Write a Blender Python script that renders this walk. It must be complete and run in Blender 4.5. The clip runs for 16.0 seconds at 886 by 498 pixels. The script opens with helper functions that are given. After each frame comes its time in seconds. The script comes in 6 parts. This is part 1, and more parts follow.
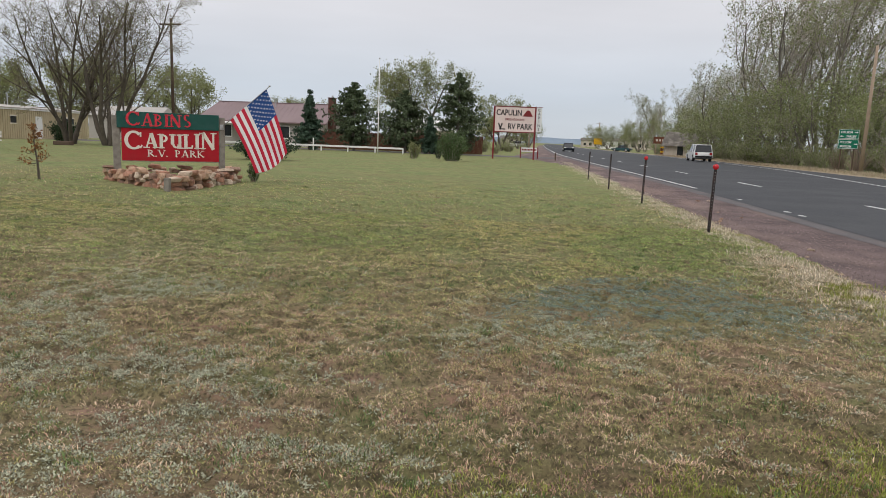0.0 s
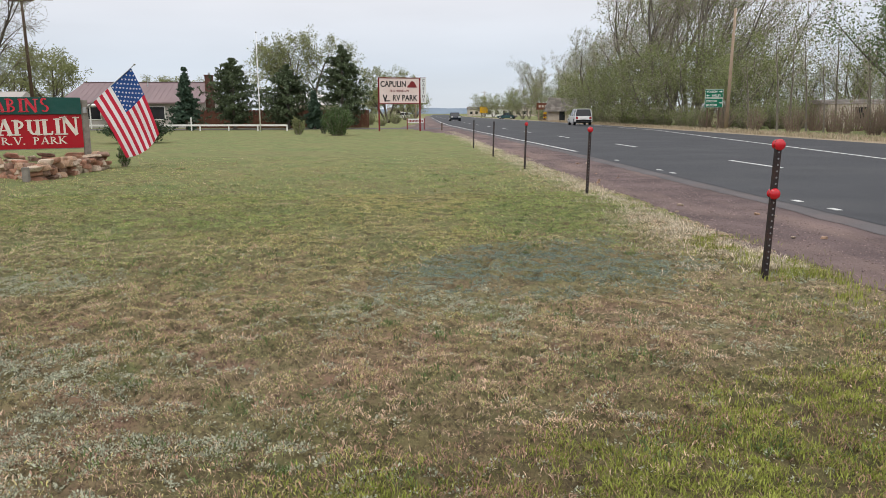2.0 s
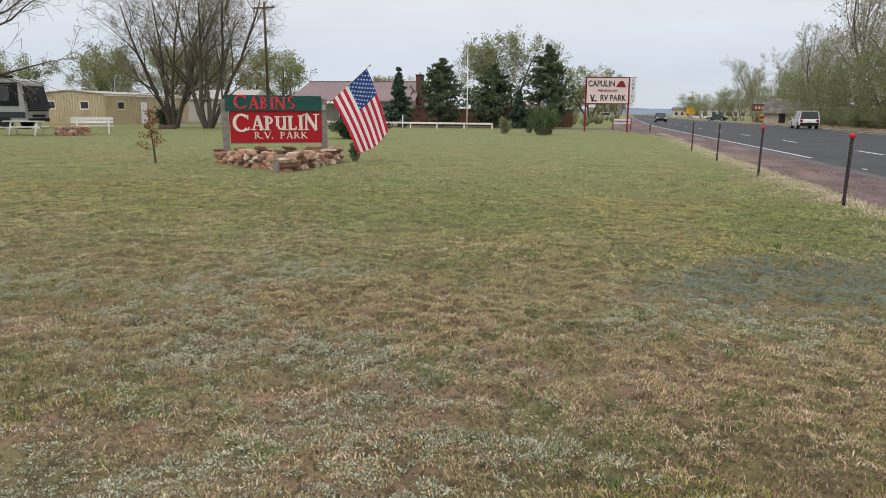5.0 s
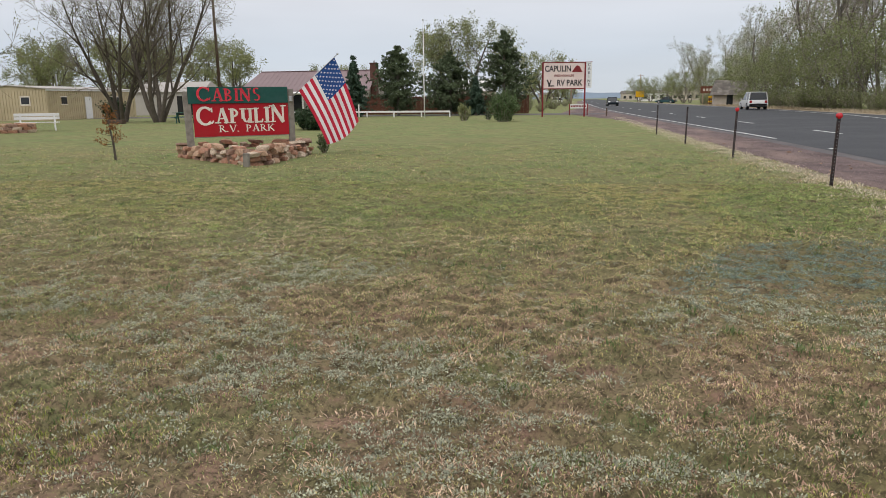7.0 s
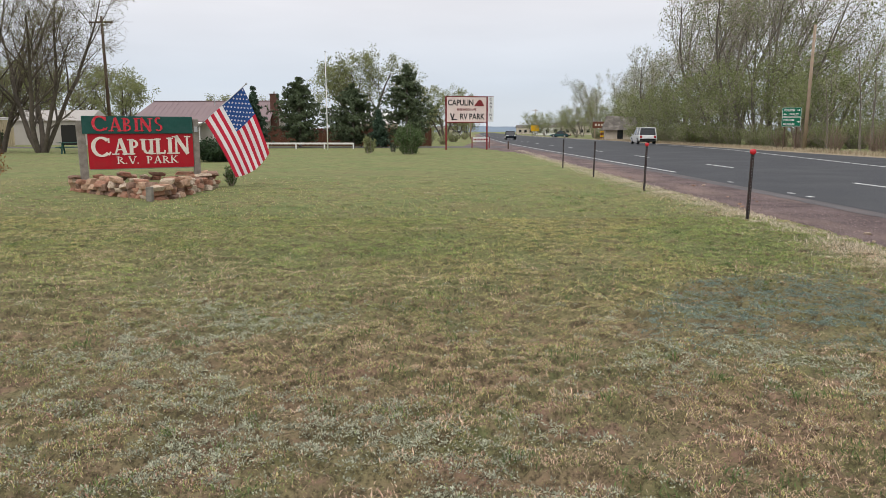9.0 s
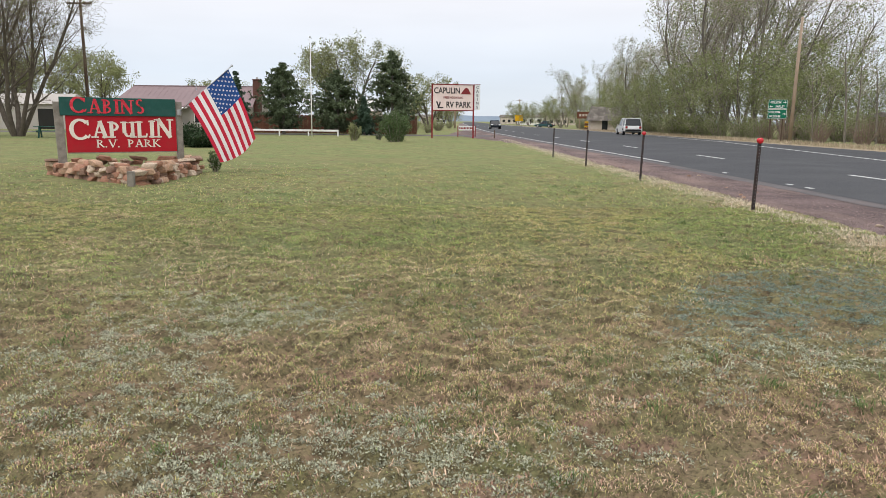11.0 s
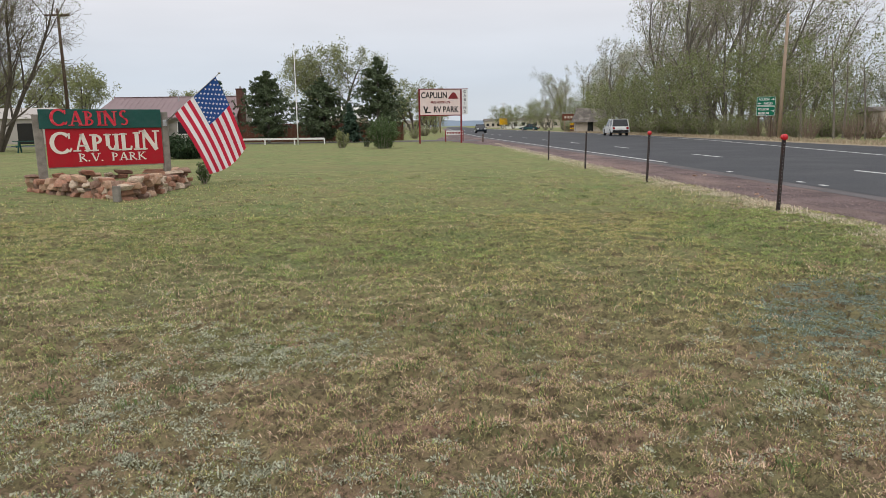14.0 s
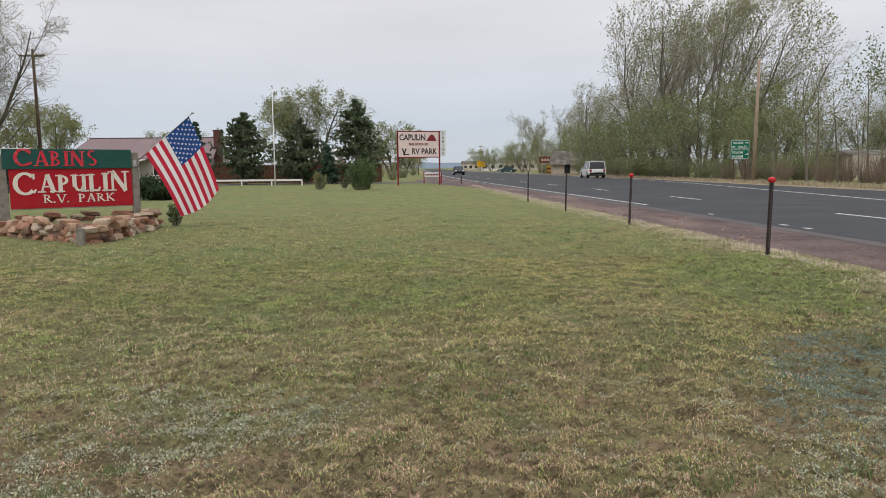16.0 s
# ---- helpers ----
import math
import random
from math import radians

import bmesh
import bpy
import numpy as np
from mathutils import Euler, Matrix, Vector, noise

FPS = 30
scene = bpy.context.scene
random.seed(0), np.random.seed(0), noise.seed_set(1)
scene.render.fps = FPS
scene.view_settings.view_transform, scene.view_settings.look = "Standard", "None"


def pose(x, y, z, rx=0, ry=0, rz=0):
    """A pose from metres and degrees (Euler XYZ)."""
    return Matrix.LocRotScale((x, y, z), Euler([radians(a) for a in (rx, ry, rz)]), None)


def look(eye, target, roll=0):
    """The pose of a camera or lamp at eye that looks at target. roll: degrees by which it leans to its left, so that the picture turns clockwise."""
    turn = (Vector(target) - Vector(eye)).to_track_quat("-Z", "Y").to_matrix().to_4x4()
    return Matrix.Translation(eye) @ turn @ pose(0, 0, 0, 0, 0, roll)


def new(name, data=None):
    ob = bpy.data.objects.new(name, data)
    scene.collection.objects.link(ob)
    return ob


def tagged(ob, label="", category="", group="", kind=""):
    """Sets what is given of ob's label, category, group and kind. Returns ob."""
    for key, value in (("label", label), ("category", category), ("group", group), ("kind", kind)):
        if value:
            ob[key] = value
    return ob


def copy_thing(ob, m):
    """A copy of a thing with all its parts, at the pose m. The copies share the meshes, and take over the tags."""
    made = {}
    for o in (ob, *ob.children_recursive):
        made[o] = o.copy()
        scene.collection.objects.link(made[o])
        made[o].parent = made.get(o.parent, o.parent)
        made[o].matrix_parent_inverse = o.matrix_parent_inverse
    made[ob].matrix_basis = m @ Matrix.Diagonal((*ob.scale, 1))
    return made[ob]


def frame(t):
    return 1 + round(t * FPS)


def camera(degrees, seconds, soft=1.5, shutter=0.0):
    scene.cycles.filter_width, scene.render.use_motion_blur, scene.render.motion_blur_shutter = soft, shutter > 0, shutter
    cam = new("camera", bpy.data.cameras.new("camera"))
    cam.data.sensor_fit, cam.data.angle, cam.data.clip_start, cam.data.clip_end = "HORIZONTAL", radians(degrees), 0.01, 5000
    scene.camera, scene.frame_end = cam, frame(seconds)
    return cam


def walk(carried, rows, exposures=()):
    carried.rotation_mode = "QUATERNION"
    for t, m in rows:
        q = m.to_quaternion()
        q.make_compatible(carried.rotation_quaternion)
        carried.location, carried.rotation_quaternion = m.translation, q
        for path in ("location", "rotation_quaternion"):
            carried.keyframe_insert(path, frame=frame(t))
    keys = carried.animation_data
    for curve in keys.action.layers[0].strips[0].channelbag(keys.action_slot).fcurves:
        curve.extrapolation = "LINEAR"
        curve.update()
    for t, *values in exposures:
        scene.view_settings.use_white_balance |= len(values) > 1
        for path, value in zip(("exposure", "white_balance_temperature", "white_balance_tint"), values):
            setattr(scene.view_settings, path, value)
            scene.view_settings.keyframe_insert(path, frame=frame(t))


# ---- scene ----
cam = camera(62.45, 16.0, soft=0.8)
PATH = [
    (0, (0.196, 1.675, 1.371), (-0.002, 3.643, 1.074), 2.1),
    (0.5, (0.269, 1.671, 1.371), (0.312, 3.649, 1.076), 1.1),
    (1, (0.312, 1.722, 1.367), (0.5, 3.681, 1.011), 0.9),
    (1.5, (0.322, 1.744, 1.363), (0.505, 3.698, 0.98), 0.3),
    (2, (0.325, 1.747, 1.362), (0.414, 3.712, 0.997), -0.2),
    (2.5, (0.367, 1.747, 1.353), (0.396, 3.719, 1.021), -1.0),
    (3, (0.316, 1.754, 1.342), (0.234, 3.721, 0.992), 0.4),
    (3.5, (0.178, 1.765, 1.351), (-0.016, 3.731, 1.041), 0.0),
    (4, (0.0, 1.775, 1.356), (-0.219, 3.739, 1.049), -0.1),
    (4.5, (-0.131, 1.736, 1.357), (-0.526, 3.666, 1.009), 0.3),
    (4.7, (-0.176, 1.746, 1.375), (-0.604, 3.664, 1.004), 0.6),
    (6.8, (-0.838, 1.904, 1.395), (-1.172, 3.849, 1.075), -1.4),
    (7, (-0.861, 1.973, 1.393), (-1.163, 3.91, 0.993), -0.7),
    (7.5, (-0.943, 2.122, 1.405), (-1.207, 4.075, 1.062), -1.4),
    (8, (-0.983, 2.271, 1.413), (-1.273, 4.215, 1.041), -1.1),
    (8.5, (-1.12, 2.346, 1.404), (-1.346, 4.298, 1.034), 1.3),
    (9, (-1.319, 2.341, 1.405), (-1.351, 4.315, 1.088), -0.1),
    (9.2, (-1.364, 2.368, 1.409), (-1.363, 4.339, 1.066), -0.3),
    (11.3, (-1.619, 2.847, 1.333), (-1.592, 4.817, 0.986), 0.9),
    (11.5, (-1.687, 2.894, 1.34), (-1.632, 4.86, 0.98), 1.0),
    (12, (-1.827, 2.938, 1.352), (-1.654, 4.893, 0.966), 0.7),
    (12.5, (-1.863, 3.063, 1.326), (-1.709, 5.019, 0.933), 0.4),
    (13, (-1.824, 3.238, 1.302), (-1.73, 5.208, 0.971), -1.9),
    (13.5, (-1.792, 3.341, 1.314), (-1.729, 5.319, 1.021), -1.7),
    (14, (-1.872, 3.439, 1.314), (-1.819, 5.411, 0.982), -0.8),
    (14.5, (-2.025, 3.522, 1.319), (-1.84, 5.499, 1.076), -0.6),
    (15, (-2.062, 3.602, 1.31), (-1.816, 5.569, 1.047), -0.5),
    (15.5, (-1.951, 3.788, 1.322), (-1.789, 5.768, 1.089), -2.0),
    (16, (-1.883, 3.894, 1.306), (-1.768, 5.878, 1.085), -0.6),
]
walk(cam, [(t, look(eye, target, roll)) for t, eye, target, roll in PATH], exposures=[(0, -0.08), (1.5, 0.12), (2.5, 0.14), (4.5, 0.10), (7, 0.0), (7.5, 0.17), (8, 0.24), (9, 0.10), (11.5, 0.33), (12.5, 0.33), (13, 0.08), (14.5, 0.03), (15.5, 0.03), (16, -0.08)])

# ---- world and light ----
SUN_AZ, SUN_EL = 200.0, 52.0
world = bpy.data.worlds.new("overcast")
scene.world = world
world.use_nodes = True
wn, wl = world.node_tree.nodes, world.node_tree.links
wn.clear()
w_out = wn.new("ShaderNodeOutputWorld")
w_bg = wn.new("ShaderNodeBackground")
w_sky = wn.new("ShaderNodeTexSky")
w_sky.sky_type = "NISHITA"
w_sky.sun_disc = False
w_sky.sun_elevation, w_sky.sun_rotation = radians(SUN_EL), radians(SUN_AZ)
w_tc = wn.new("ShaderNodeTexCoord")
w_sep = wn.new("ShaderNodeSeparateXYZ")
w_ramp = wn.new("ShaderNodeValToRGB")       # overcast deck: dim and bluish low, bright overhead
w_map = wn.new("ShaderNodeMapping")
w_map.inputs["Scale"].default_value = (1.2, 1.2, 7.0)
w_noise = wn.new("ShaderNodeTexNoise")
w_noise.inputs["Scale"].default_value = 2.2
w_noise.inputs["Detail"].default_value = 5
w_cr = wn.new("ShaderNodeMapRange")
w_cr.inputs["From Min"].default_value, w_cr.inputs["From Max"].default_value = 0.25, 0.75
w_cr.inputs["To Min"].default_value, w_cr.inputs["To Max"].default_value = 0.93, 1.06
w_mul = wn.new("ShaderNodeMixRGB")
w_mul.blend_type = "MULTIPLY"
w_mul.inputs[0].default_value = 1.0
w_skys = wn.new("ShaderNodeMixRGB")
w_skys.blend_type = "MULTIPLY"
w_skys.inputs[0].default_value = 1.0
w_skys.inputs[2].default_value = (0.08, 0.08, 0.08, 1)
w_mix = wn.new("ShaderNodeMixRGB")
w_mix.inputs[0].default_value = 0.9
cr = w_ramp.color_ramp
cr.elements[0].position, cr.elements[0].color = 0.0, (0.64, 0.69, 0.75, 1)
cr.elements[1].position, cr.elements[1].color = 1.0, (1.45, 1.45, 1.48, 1)
for p, c in ((0.06, (0.66, 0.72, 0.81, 1)), (0.16, (0.82, 0.818, 0.86, 1)), (0.30, (0.90, 0.882, 0.90, 1))):
    el = cr.elements.new(p)
    el.color = c
wl.new(w_tc.outputs["Generated"], w_sep.inputs[0])
wl.new(w_sep.outputs["Z"], w_ramp.inputs[0])
wl.new(w_tc.outputs["Generated"], w_map.inputs[0])
wl.new(w_map.outputs[0], w_noise.inputs["Vector"])
wl.new(w_noise.outputs["Fac"], w_cr.inputs["Value"])
wl.new(w_ramp.outputs[0], w_mul.inputs[1])
wl.new(w_cr.outputs[0], w_mul.inputs[2])
wl.new(w_sky.outputs[0], w_skys.inputs[1])
wl.new(w_skys.outputs[0], w_mix.inputs[1])
wl.new(w_mul.outputs[0], w_mix.inputs[2])
wl.new(w_mix.outputs[0], w_bg.inputs[0])
w_bg.inputs[1].default_value = 1.0
wl.new(w_bg.outputs[0], w_out.inputs[0])

sun = new("sun", bpy.data.lights.new("sun", "SUN"))
sun.data.energy, sun.data.angle, sun.data.color = 0.9, radians(30), (1.0, 0.97, 0.92)
_az = radians(SUN_AZ)
_d = Vector((math.sin(_az) * math.cos(radians(SUN_EL)), math.cos(_az) * math.cos(radians(SUN_EL)), math.sin(radians(SUN_EL))))
sun.matrix_world = look(_d * 100, (0, 0, 0))

# ---- helpers of this scene ----
rnd = random.Random(7)


def mesh_ob(name, bm, mats=(), parent=None, label="", smooth=False):
    me = bpy.data.meshes.new(name)
    bm.to_mesh(me)
    bm.free()
    for m in mats if isinstance(mats, (list, tuple)) else (mats,):
        me.materials.append(m)
    if smooth:
        me.polygons.foreach_set("use_smooth", [True] * len(me.polygons))
    ob = new(name, me)
    ob.parent = parent
    if label:
        tagged(ob, label=label)
    return ob


def part(name, bm, material, parent, label="", smooth=False):
    return mesh_ob(name, bm, (material,), parent, label, smooth)


def empty(name, m, label, category, group="", kind=""):
    ob = new(name)
    ob.empty_display_size = 0.2
    ob.matrix_world = m
    return tagged(ob, label=label, category=category, group=group, kind=kind)


def box_into(bm, lo, hi, bevel=0.0, m=None):
    a, b = Vector(lo), Vector(hi)
    size, mid = b - a, (a + b) / 2
    vs = bmesh.ops.create_cube(bm, size=1)["verts"]
    bmesh.ops.scale(bm, vec=size, verts=vs)
    bmesh.ops.translate(bm, vec=mid, verts=vs)
    if bevel > 0:
        es = list({e for v in vs for e in v.link_edges})
        r = bmesh.ops.bevel(bm, geom=es, offset=bevel, segments=1, affect="EDGES", profile=0.5)
        vs = list({v for f in r["faces"] for v in f.verts} | {v for v in vs if v.is_valid})
    if m is not None:
        bmesh.ops.transform(bm, matrix=m, verts=vs)
    return vs


def box(lo, hi, bevel=0.0, m=None):
    bm = bmesh.new()
    box_into(bm, lo, hi, bevel, m)
    return bm


def tube_into(bm, pts, radii, sides=8, cap=True):
    rings = []
    n = len(pts)
    for i, p in enumerate(pts):
        p = Vector(p)
        d = (Vector(pts[min(i + 1, n - 1)]) - Vector(pts[max(i - 1, 0)])).normalized()
        a = d.cross(Vector((0, 0, 1)))
        if a.length < 1e-3:
            a = d.cross(Vector((0, 1, 0)))
        a.normalize()
        b = d.cross(a)
        rings.append([bm.verts.new(p + (a * math.cos(2 * math.pi * k / sides) + b * math.sin(2 * math.pi * k / sides)) * radii[i]) for k in range(sides)])
    for r0, r1 in zip(rings, rings[1:]):
        for k in range(sides):
            bm.faces.new((r0[k], r0[(k + 1) % sides], r1[(k + 1) % sides], r1[k]))
    if cap:
        bm.faces.new(rings[0][::-1])
        bm.faces.new(rings[-1])


def tube(pts, radii, sides=8):
    bm = bmesh.new()
    tube_into(bm, pts, radii, sides)
    return bm


def text_bm(body, size, depth=0.01, bold=0.0, spacing=1.0, align="CENTER"):
    """Letters lying in the x-z plane, facing -y, centred on the origin of the baseline."""
    cu = bpy.data.curves.new("letters", "FONT")
    cu.body, cu.size, cu.extrude, cu.offset = body, size, depth / 2, bold
    cu.align_x = align
    cu.space_character = spacing
    cu.resolution_u = 3
    ob = bpy.data.objects.new("letters", cu)
    scene.collection.objects.link(ob)
    bpy.context.view_layer.update()
    me = bpy.data.meshes.new_from_object(ob.evaluated_get(bpy.context.evaluated_depsgraph_get()))
    bm = bmesh.new()
    bm.from_mesh(me)
    bpy.data.objects.remove(ob)
    bpy.data.curves.remove(cu)
    bpy.data.meshes.remove(me)
    bmesh.ops.transform(bm, matrix=pose(0, 0, 0, 90), verts=bm.verts)
    return bm


def raw_mesh(name, verts, faces_flat, per, material, smooth=False):
    """A mesh from numpy arrays; all faces have `per` corners."""
    me = bpy.data.meshes.new(name)
    verts = np.asarray(verts, dtype=np.float32).reshape(-1, 3)
    faces_flat = np.asarray(faces_flat, dtype=np.int32).ravel()
    nf = len(faces_flat) // per
    me.vertices.add(len(verts))
    me.vertices.foreach_set("co", verts.ravel())
    me.loops.add(len(faces_flat))
    me.loops.foreach_set("vertex_index", faces_flat)
    me.polygons.add(nf)
    me.polygons.foreach_set("loop_start", np.arange(nf, dtype=np.int32) * per)
    if smooth:
        me.polygons.foreach_set("use_smooth", np.ones(nf, dtype=bool))
    me.update(calc_edges=True)
    for m in material if isinstance(material, (list, tuple)) else (material,):
        me.materials.append(m)
    return me


# ---- materials ----
def mat(name, base, rough=0.8, metal=0.0, var=0.25, scale=8.0, fine=60.0, bump=0.3, bump_dist=0.01, second=None, second_amt=0.5,
        second_scale=1.5, spec=0.3, island=0.0, coord="Object", trans=0.0, along=1.0):
    """A surface with two scales of colour variation and a fine relief."""
    m = bpy.data.materials.new(name)
    m.use_nodes = True
    n, l = m.node_tree.nodes, m.node_tree.links
    bs = n["Principled BSDF"]
    bs.inputs["Roughness"].default_value, bs.inputs["Metallic"].default_value = rough, metal
    bs.inputs["Specular IOR Level"].default_value = spec
    tc = n.new("ShaderNodeTexCoord")
    src = tc.outputs["Object"]
    if coord == "World":
        src = n.new("ShaderNodeNewGeometry").outputs["Position"]
    big, small = n.new("ShaderNodeTexNoise"), n.new("ShaderNodeTexNoise")
    big.inputs["Scale"].default_value, big.inputs["Detail"].default_value = scale, 5
    small.inputs["Scale"].default_value, small.inputs["Detail"].default_value = fine, 4
    l.new(src, big.inputs["Vector"])
    l.new(src, small.inputs["Vector"])
    dark, light = [c * (1 - var) for c in base], [min(1.0, c * (1 + var)) for c in base]
    mix = n.new("ShaderNodeMixRGB")
    mix.inputs[1].default_value, mix.inputs[2].default_value = (*dark, 1), (*light, 1)
    r1 = n.new("ShaderNodeMapRange")
    r1.inputs["From Min"].default_value, r1.inputs["From Max"].default_value = 0.3, 0.7
    add = n.new("ShaderNodeMath")
    add.operation = "MULTIPLY_ADD"
    add.inputs[1].default_value, add.inputs[2].default_value = 0.5, 0.0
    l.new(big.outputs["Fac"], add.inputs[0])
    add2 = n.new("ShaderNodeMath")
    add2.operation = "MULTIPLY_ADD"
    add2.inputs[1].default_value = 0.5
    l.new(small.outputs["Fac"], add2.inputs[0])
    l.new(add.outputs[0], add2.inputs[2])
    l.new(add2.outputs[0], r1.inputs["Value"])
    l.new(r1.outputs[0], mix.inputs[0])
    col = mix.outputs[0]
    if second:
        sn = n.new("ShaderNodeTexNoise")
        sn.inputs["Scale"].default_value, sn.inputs["Detail"].default_value = second_scale, 6
        st = n.new("ShaderNodeMapping")
        st.inputs["Scale"].default_value = (1.0, 1.0 / along, 1.0)
        l.new(src, st.inputs[0])
        l.new(st.outputs[0], sn.inputs["Vector"])
        sr = n.new("ShaderNodeMapRange")
        sr.inputs["From Min"].default_value, sr.inputs["From Max"].default_value = 0.5, 0.68
        sr.inputs["To Max"].default_value = second_amt
        l.new(sn.outputs["Fac"], sr.inputs["Value"])
        m2 = n.new("ShaderNodeMixRGB")
        m2.inputs[2].default_value = (*second, 1)
        l.new(sr.outputs[0], m2.inputs[0])
        l.new(col, m2.inputs[1])
        col = m2.outputs[0]
    if island > 0:
        hsv = n.new("ShaderNodeHueSaturation")
        ge = n.new("ShaderNodeObjectInfo") if coord == "Info" else n.new("ShaderNodeNewGeometry")
        rr = n.new("ShaderNodeMapRange")
        rr.inputs["To Min"].default_value, rr.inputs["To Max"].default_value = 1 - island, 1 + island
        l.new(ge.outputs["Random" if coord == "Info" else "Random Per Island"], rr.inputs["Value"])
        l.new(rr.outputs[0], hsv.inputs["Value"])
        l.new(col, hsv.inputs["Color"])
        col = hsv.outputs[0]
    l.new(col, bs.inputs["Base Color"])
    if bump > 0:
        b = n.new("ShaderNodeBump")
        b.inputs["Strength"].default_value, b.inputs["Distance"].default_value = bump, bump_dist
        l.new(small.outputs["Fac"], b.inputs["Height"])
        l.new(b.outputs[0], bs.inputs["Normal"])
    if trans > 0:
        t = n.new("ShaderNodeBsdfTranslucent")
        l.new(col, t.inputs["Color"])
        ms = n.new("ShaderNodeMixShader")
        ms.inputs[0].default_value = trans
        l.new(bs.outputs[0], ms.inputs[1])
        l.new(t.outputs[0], ms.inputs[2])
        l.new(ms.outputs[0], n["Material Output"].inputs["Surface"])
    return m


M = {}
M["asphalt"] = mat("asphalt", (0.050, 0.052, 0.058), 0.85, var=0.25, scale=0.5, fine=90, bump=0.4, second=(0.068, 0.069, 0.073), second_amt=0.7, second_scale=0.25, coord="World")
M["old_asphalt"] = mat("old_asphalt", (0.112, 0.102, 0.104), 0.9, var=0.3, scale=0.8, fine=70, bump=0.5, second=(0.15, 0.115, 0.108), second_amt=0.6, second_scale=0.7, coord="World")
M["cinder"] = mat("cinder_gravel", (0.138, 0.099, 0.096), 0.95, var=0.6, scale=1.2, fine=70, bump=1.0, bump_dist=0.02, second=(0.275, 0.195, 0.165), second_amt=0.8, second_scale=0.8, coord="World", along=5.0)
M["line"] = mat("road_paint", (0.62, 0.62, 0.60), 0.7, var=0.12, scale=3, fine=40, bump=0.2, second=(0.25, 0.25, 0.25), second_amt=0.5, second_scale=6, coord="World")
M["post"] = mat("rusty_steel", (0.035, 0.026, 0.026), 0.6, metal=0.3, var=0.4, scale=10, fine=80, second=(0.10, 0.045, 0.03), second_amt=0.5, second_scale=9)
M["hole"] = mat("hole_grey", (0.20, 0.20, 0.21), 0.8, var=0.1)
M["reflector"] = mat("red_plastic", (0.55, 0.015, 0.025), 0.25, var=0.1, scale=20, spec=0.6, bump=0.1)
M["wood_grey"] = mat("weathered_wood", (0.24, 0.215, 0.185), 0.85, var=0.35, scale=6, fine=70, bump=0.6, second=(0.13, 0.11, 0.09), second_amt=0.6, second_scale=5)
M["red_board"] = mat("red_paint", (0.40, 0.006, 0.016), 0.6, var=0.14, scale=4, fine=50, bump=0.25, second=(0.28, 0.02, 0.02), second_amt=0.5, second_scale=4)
M["green_board"] = mat("dark_green_paint", (0.012, 0.075, 0.062), 0.6, var=0.2, scale=4, fine=50, bump=0.25, second=(0.03, 0.09, 0.08), second_amt=0.5, second_scale=5)
M["red_letter"] = mat("red_letter_paint", (0.58, 0.03, 0.055), 0.6, var=0.3, scale=14, fine=60, second=(0.55, 0.20, 0.20), second_amt=0.5, second_scale=12)
M["cream"] = mat("cream_paint", (0.75, 0.68, 0.60), 0.6, var=0.08, scale=8, fine=50, bump=0.2)
M["pink_white"] = mat("faded_white_paint", (0.74, 0.62, 0.585), 0.7, var=0.08, scale=1.2, fine=20, bump=0.15, second=(0.68, 0.50, 0.46), second_amt=0.4, second_scale=0.8)
M["dark_red"] = mat("dark_red_paint", (0.20, 0.022, 0.025), 0.6, var=0.25, scale=4, fine=40)
M["black_letter"] = mat("black_letter_paint", (0.03, 0.028, 0.03), 0.6, var=0.2)
M["white"] = mat("white_paint", (0.78, 0.77, 0.75), 0.6, var=0.06, scale=3, fine=40, bump=0.15, second=(0.62, 0.60, 0.57), second_amt=0.4, second_scale=3)
M["stone"] = mat("sandstone", (0.52, 0.335, 0.225), 0.9, var=0.35, scale=5, fine=40, bump=0.8, bump_dist=0.02, second=(0.44, 0.33, 0.26), second_amt=0.7, second_scale=4)
M["stone_b"] = mat("red_sandstone", (0.42, 0.215, 0.14), 0.9, var=0.35, scale=5, fine=40, bump=0.8, bump_dist=0.02, second=(0.38, 0.26, 0.20), second_amt=0.6, second_scale=4)
M["stone_c"] = mat("pale_sandstone", (0.60, 0.475, 0.36), 0.9, var=0.3, scale=5, fine=40, bump=0.8, bump_dist=0.02, second=(0.30, 0.20, 0.15), second_amt=0.6, second_scale=4)
M["flag_red"] = mat("red_cloth", (0.50, 0.022, 0.05), 0.85, var=0.1, scale=6, fine=120, bump=0.15, trans=0.25)
M["flag_white"] = mat("white_cloth", (0.78, 0.74, 0.75), 0.85, var=0.05, scale=6, fine=120, bump=0.15, trans=0.25)
M["flag_blue"] = mat("blue_cloth", (0.022, 0.075, 0.26), 0.85, var=0.12, scale=6, fine=120, bump=0.15, trans=0.2)
M["metal"] = mat("grey_metal", (0.45, 0.45, 0.46), 0.4, metal=0.8, var=0.1)
M["bark"] = mat("grey_bark", (0.175, 0.155, 0.128), 0.95, var=0.4, scale=3, fine=25, bump=0.9, bump_dist=0.03, second=(0.09, 0.078, 0.065), second_amt=0.6, second_scale=1.5)
M["bark_pale"] = mat("pale_bark", (0.20, 0.175, 0.145), 0.95, var=0.35, scale=3, fine=25, bump=0.8, bump_dist=0.03)
M["twig"] = mat("twig_bark", (0.36, 0.318, 0.260), 0.95, var=0.3, scale=0.6, fine=10, bump=0.0)
M["twig_dark"] = mat("dark_twig_bark", (0.185, 0.152, 0.115), 0.95, var=0.3, scale=0.6, fine=10, bump=0.0)
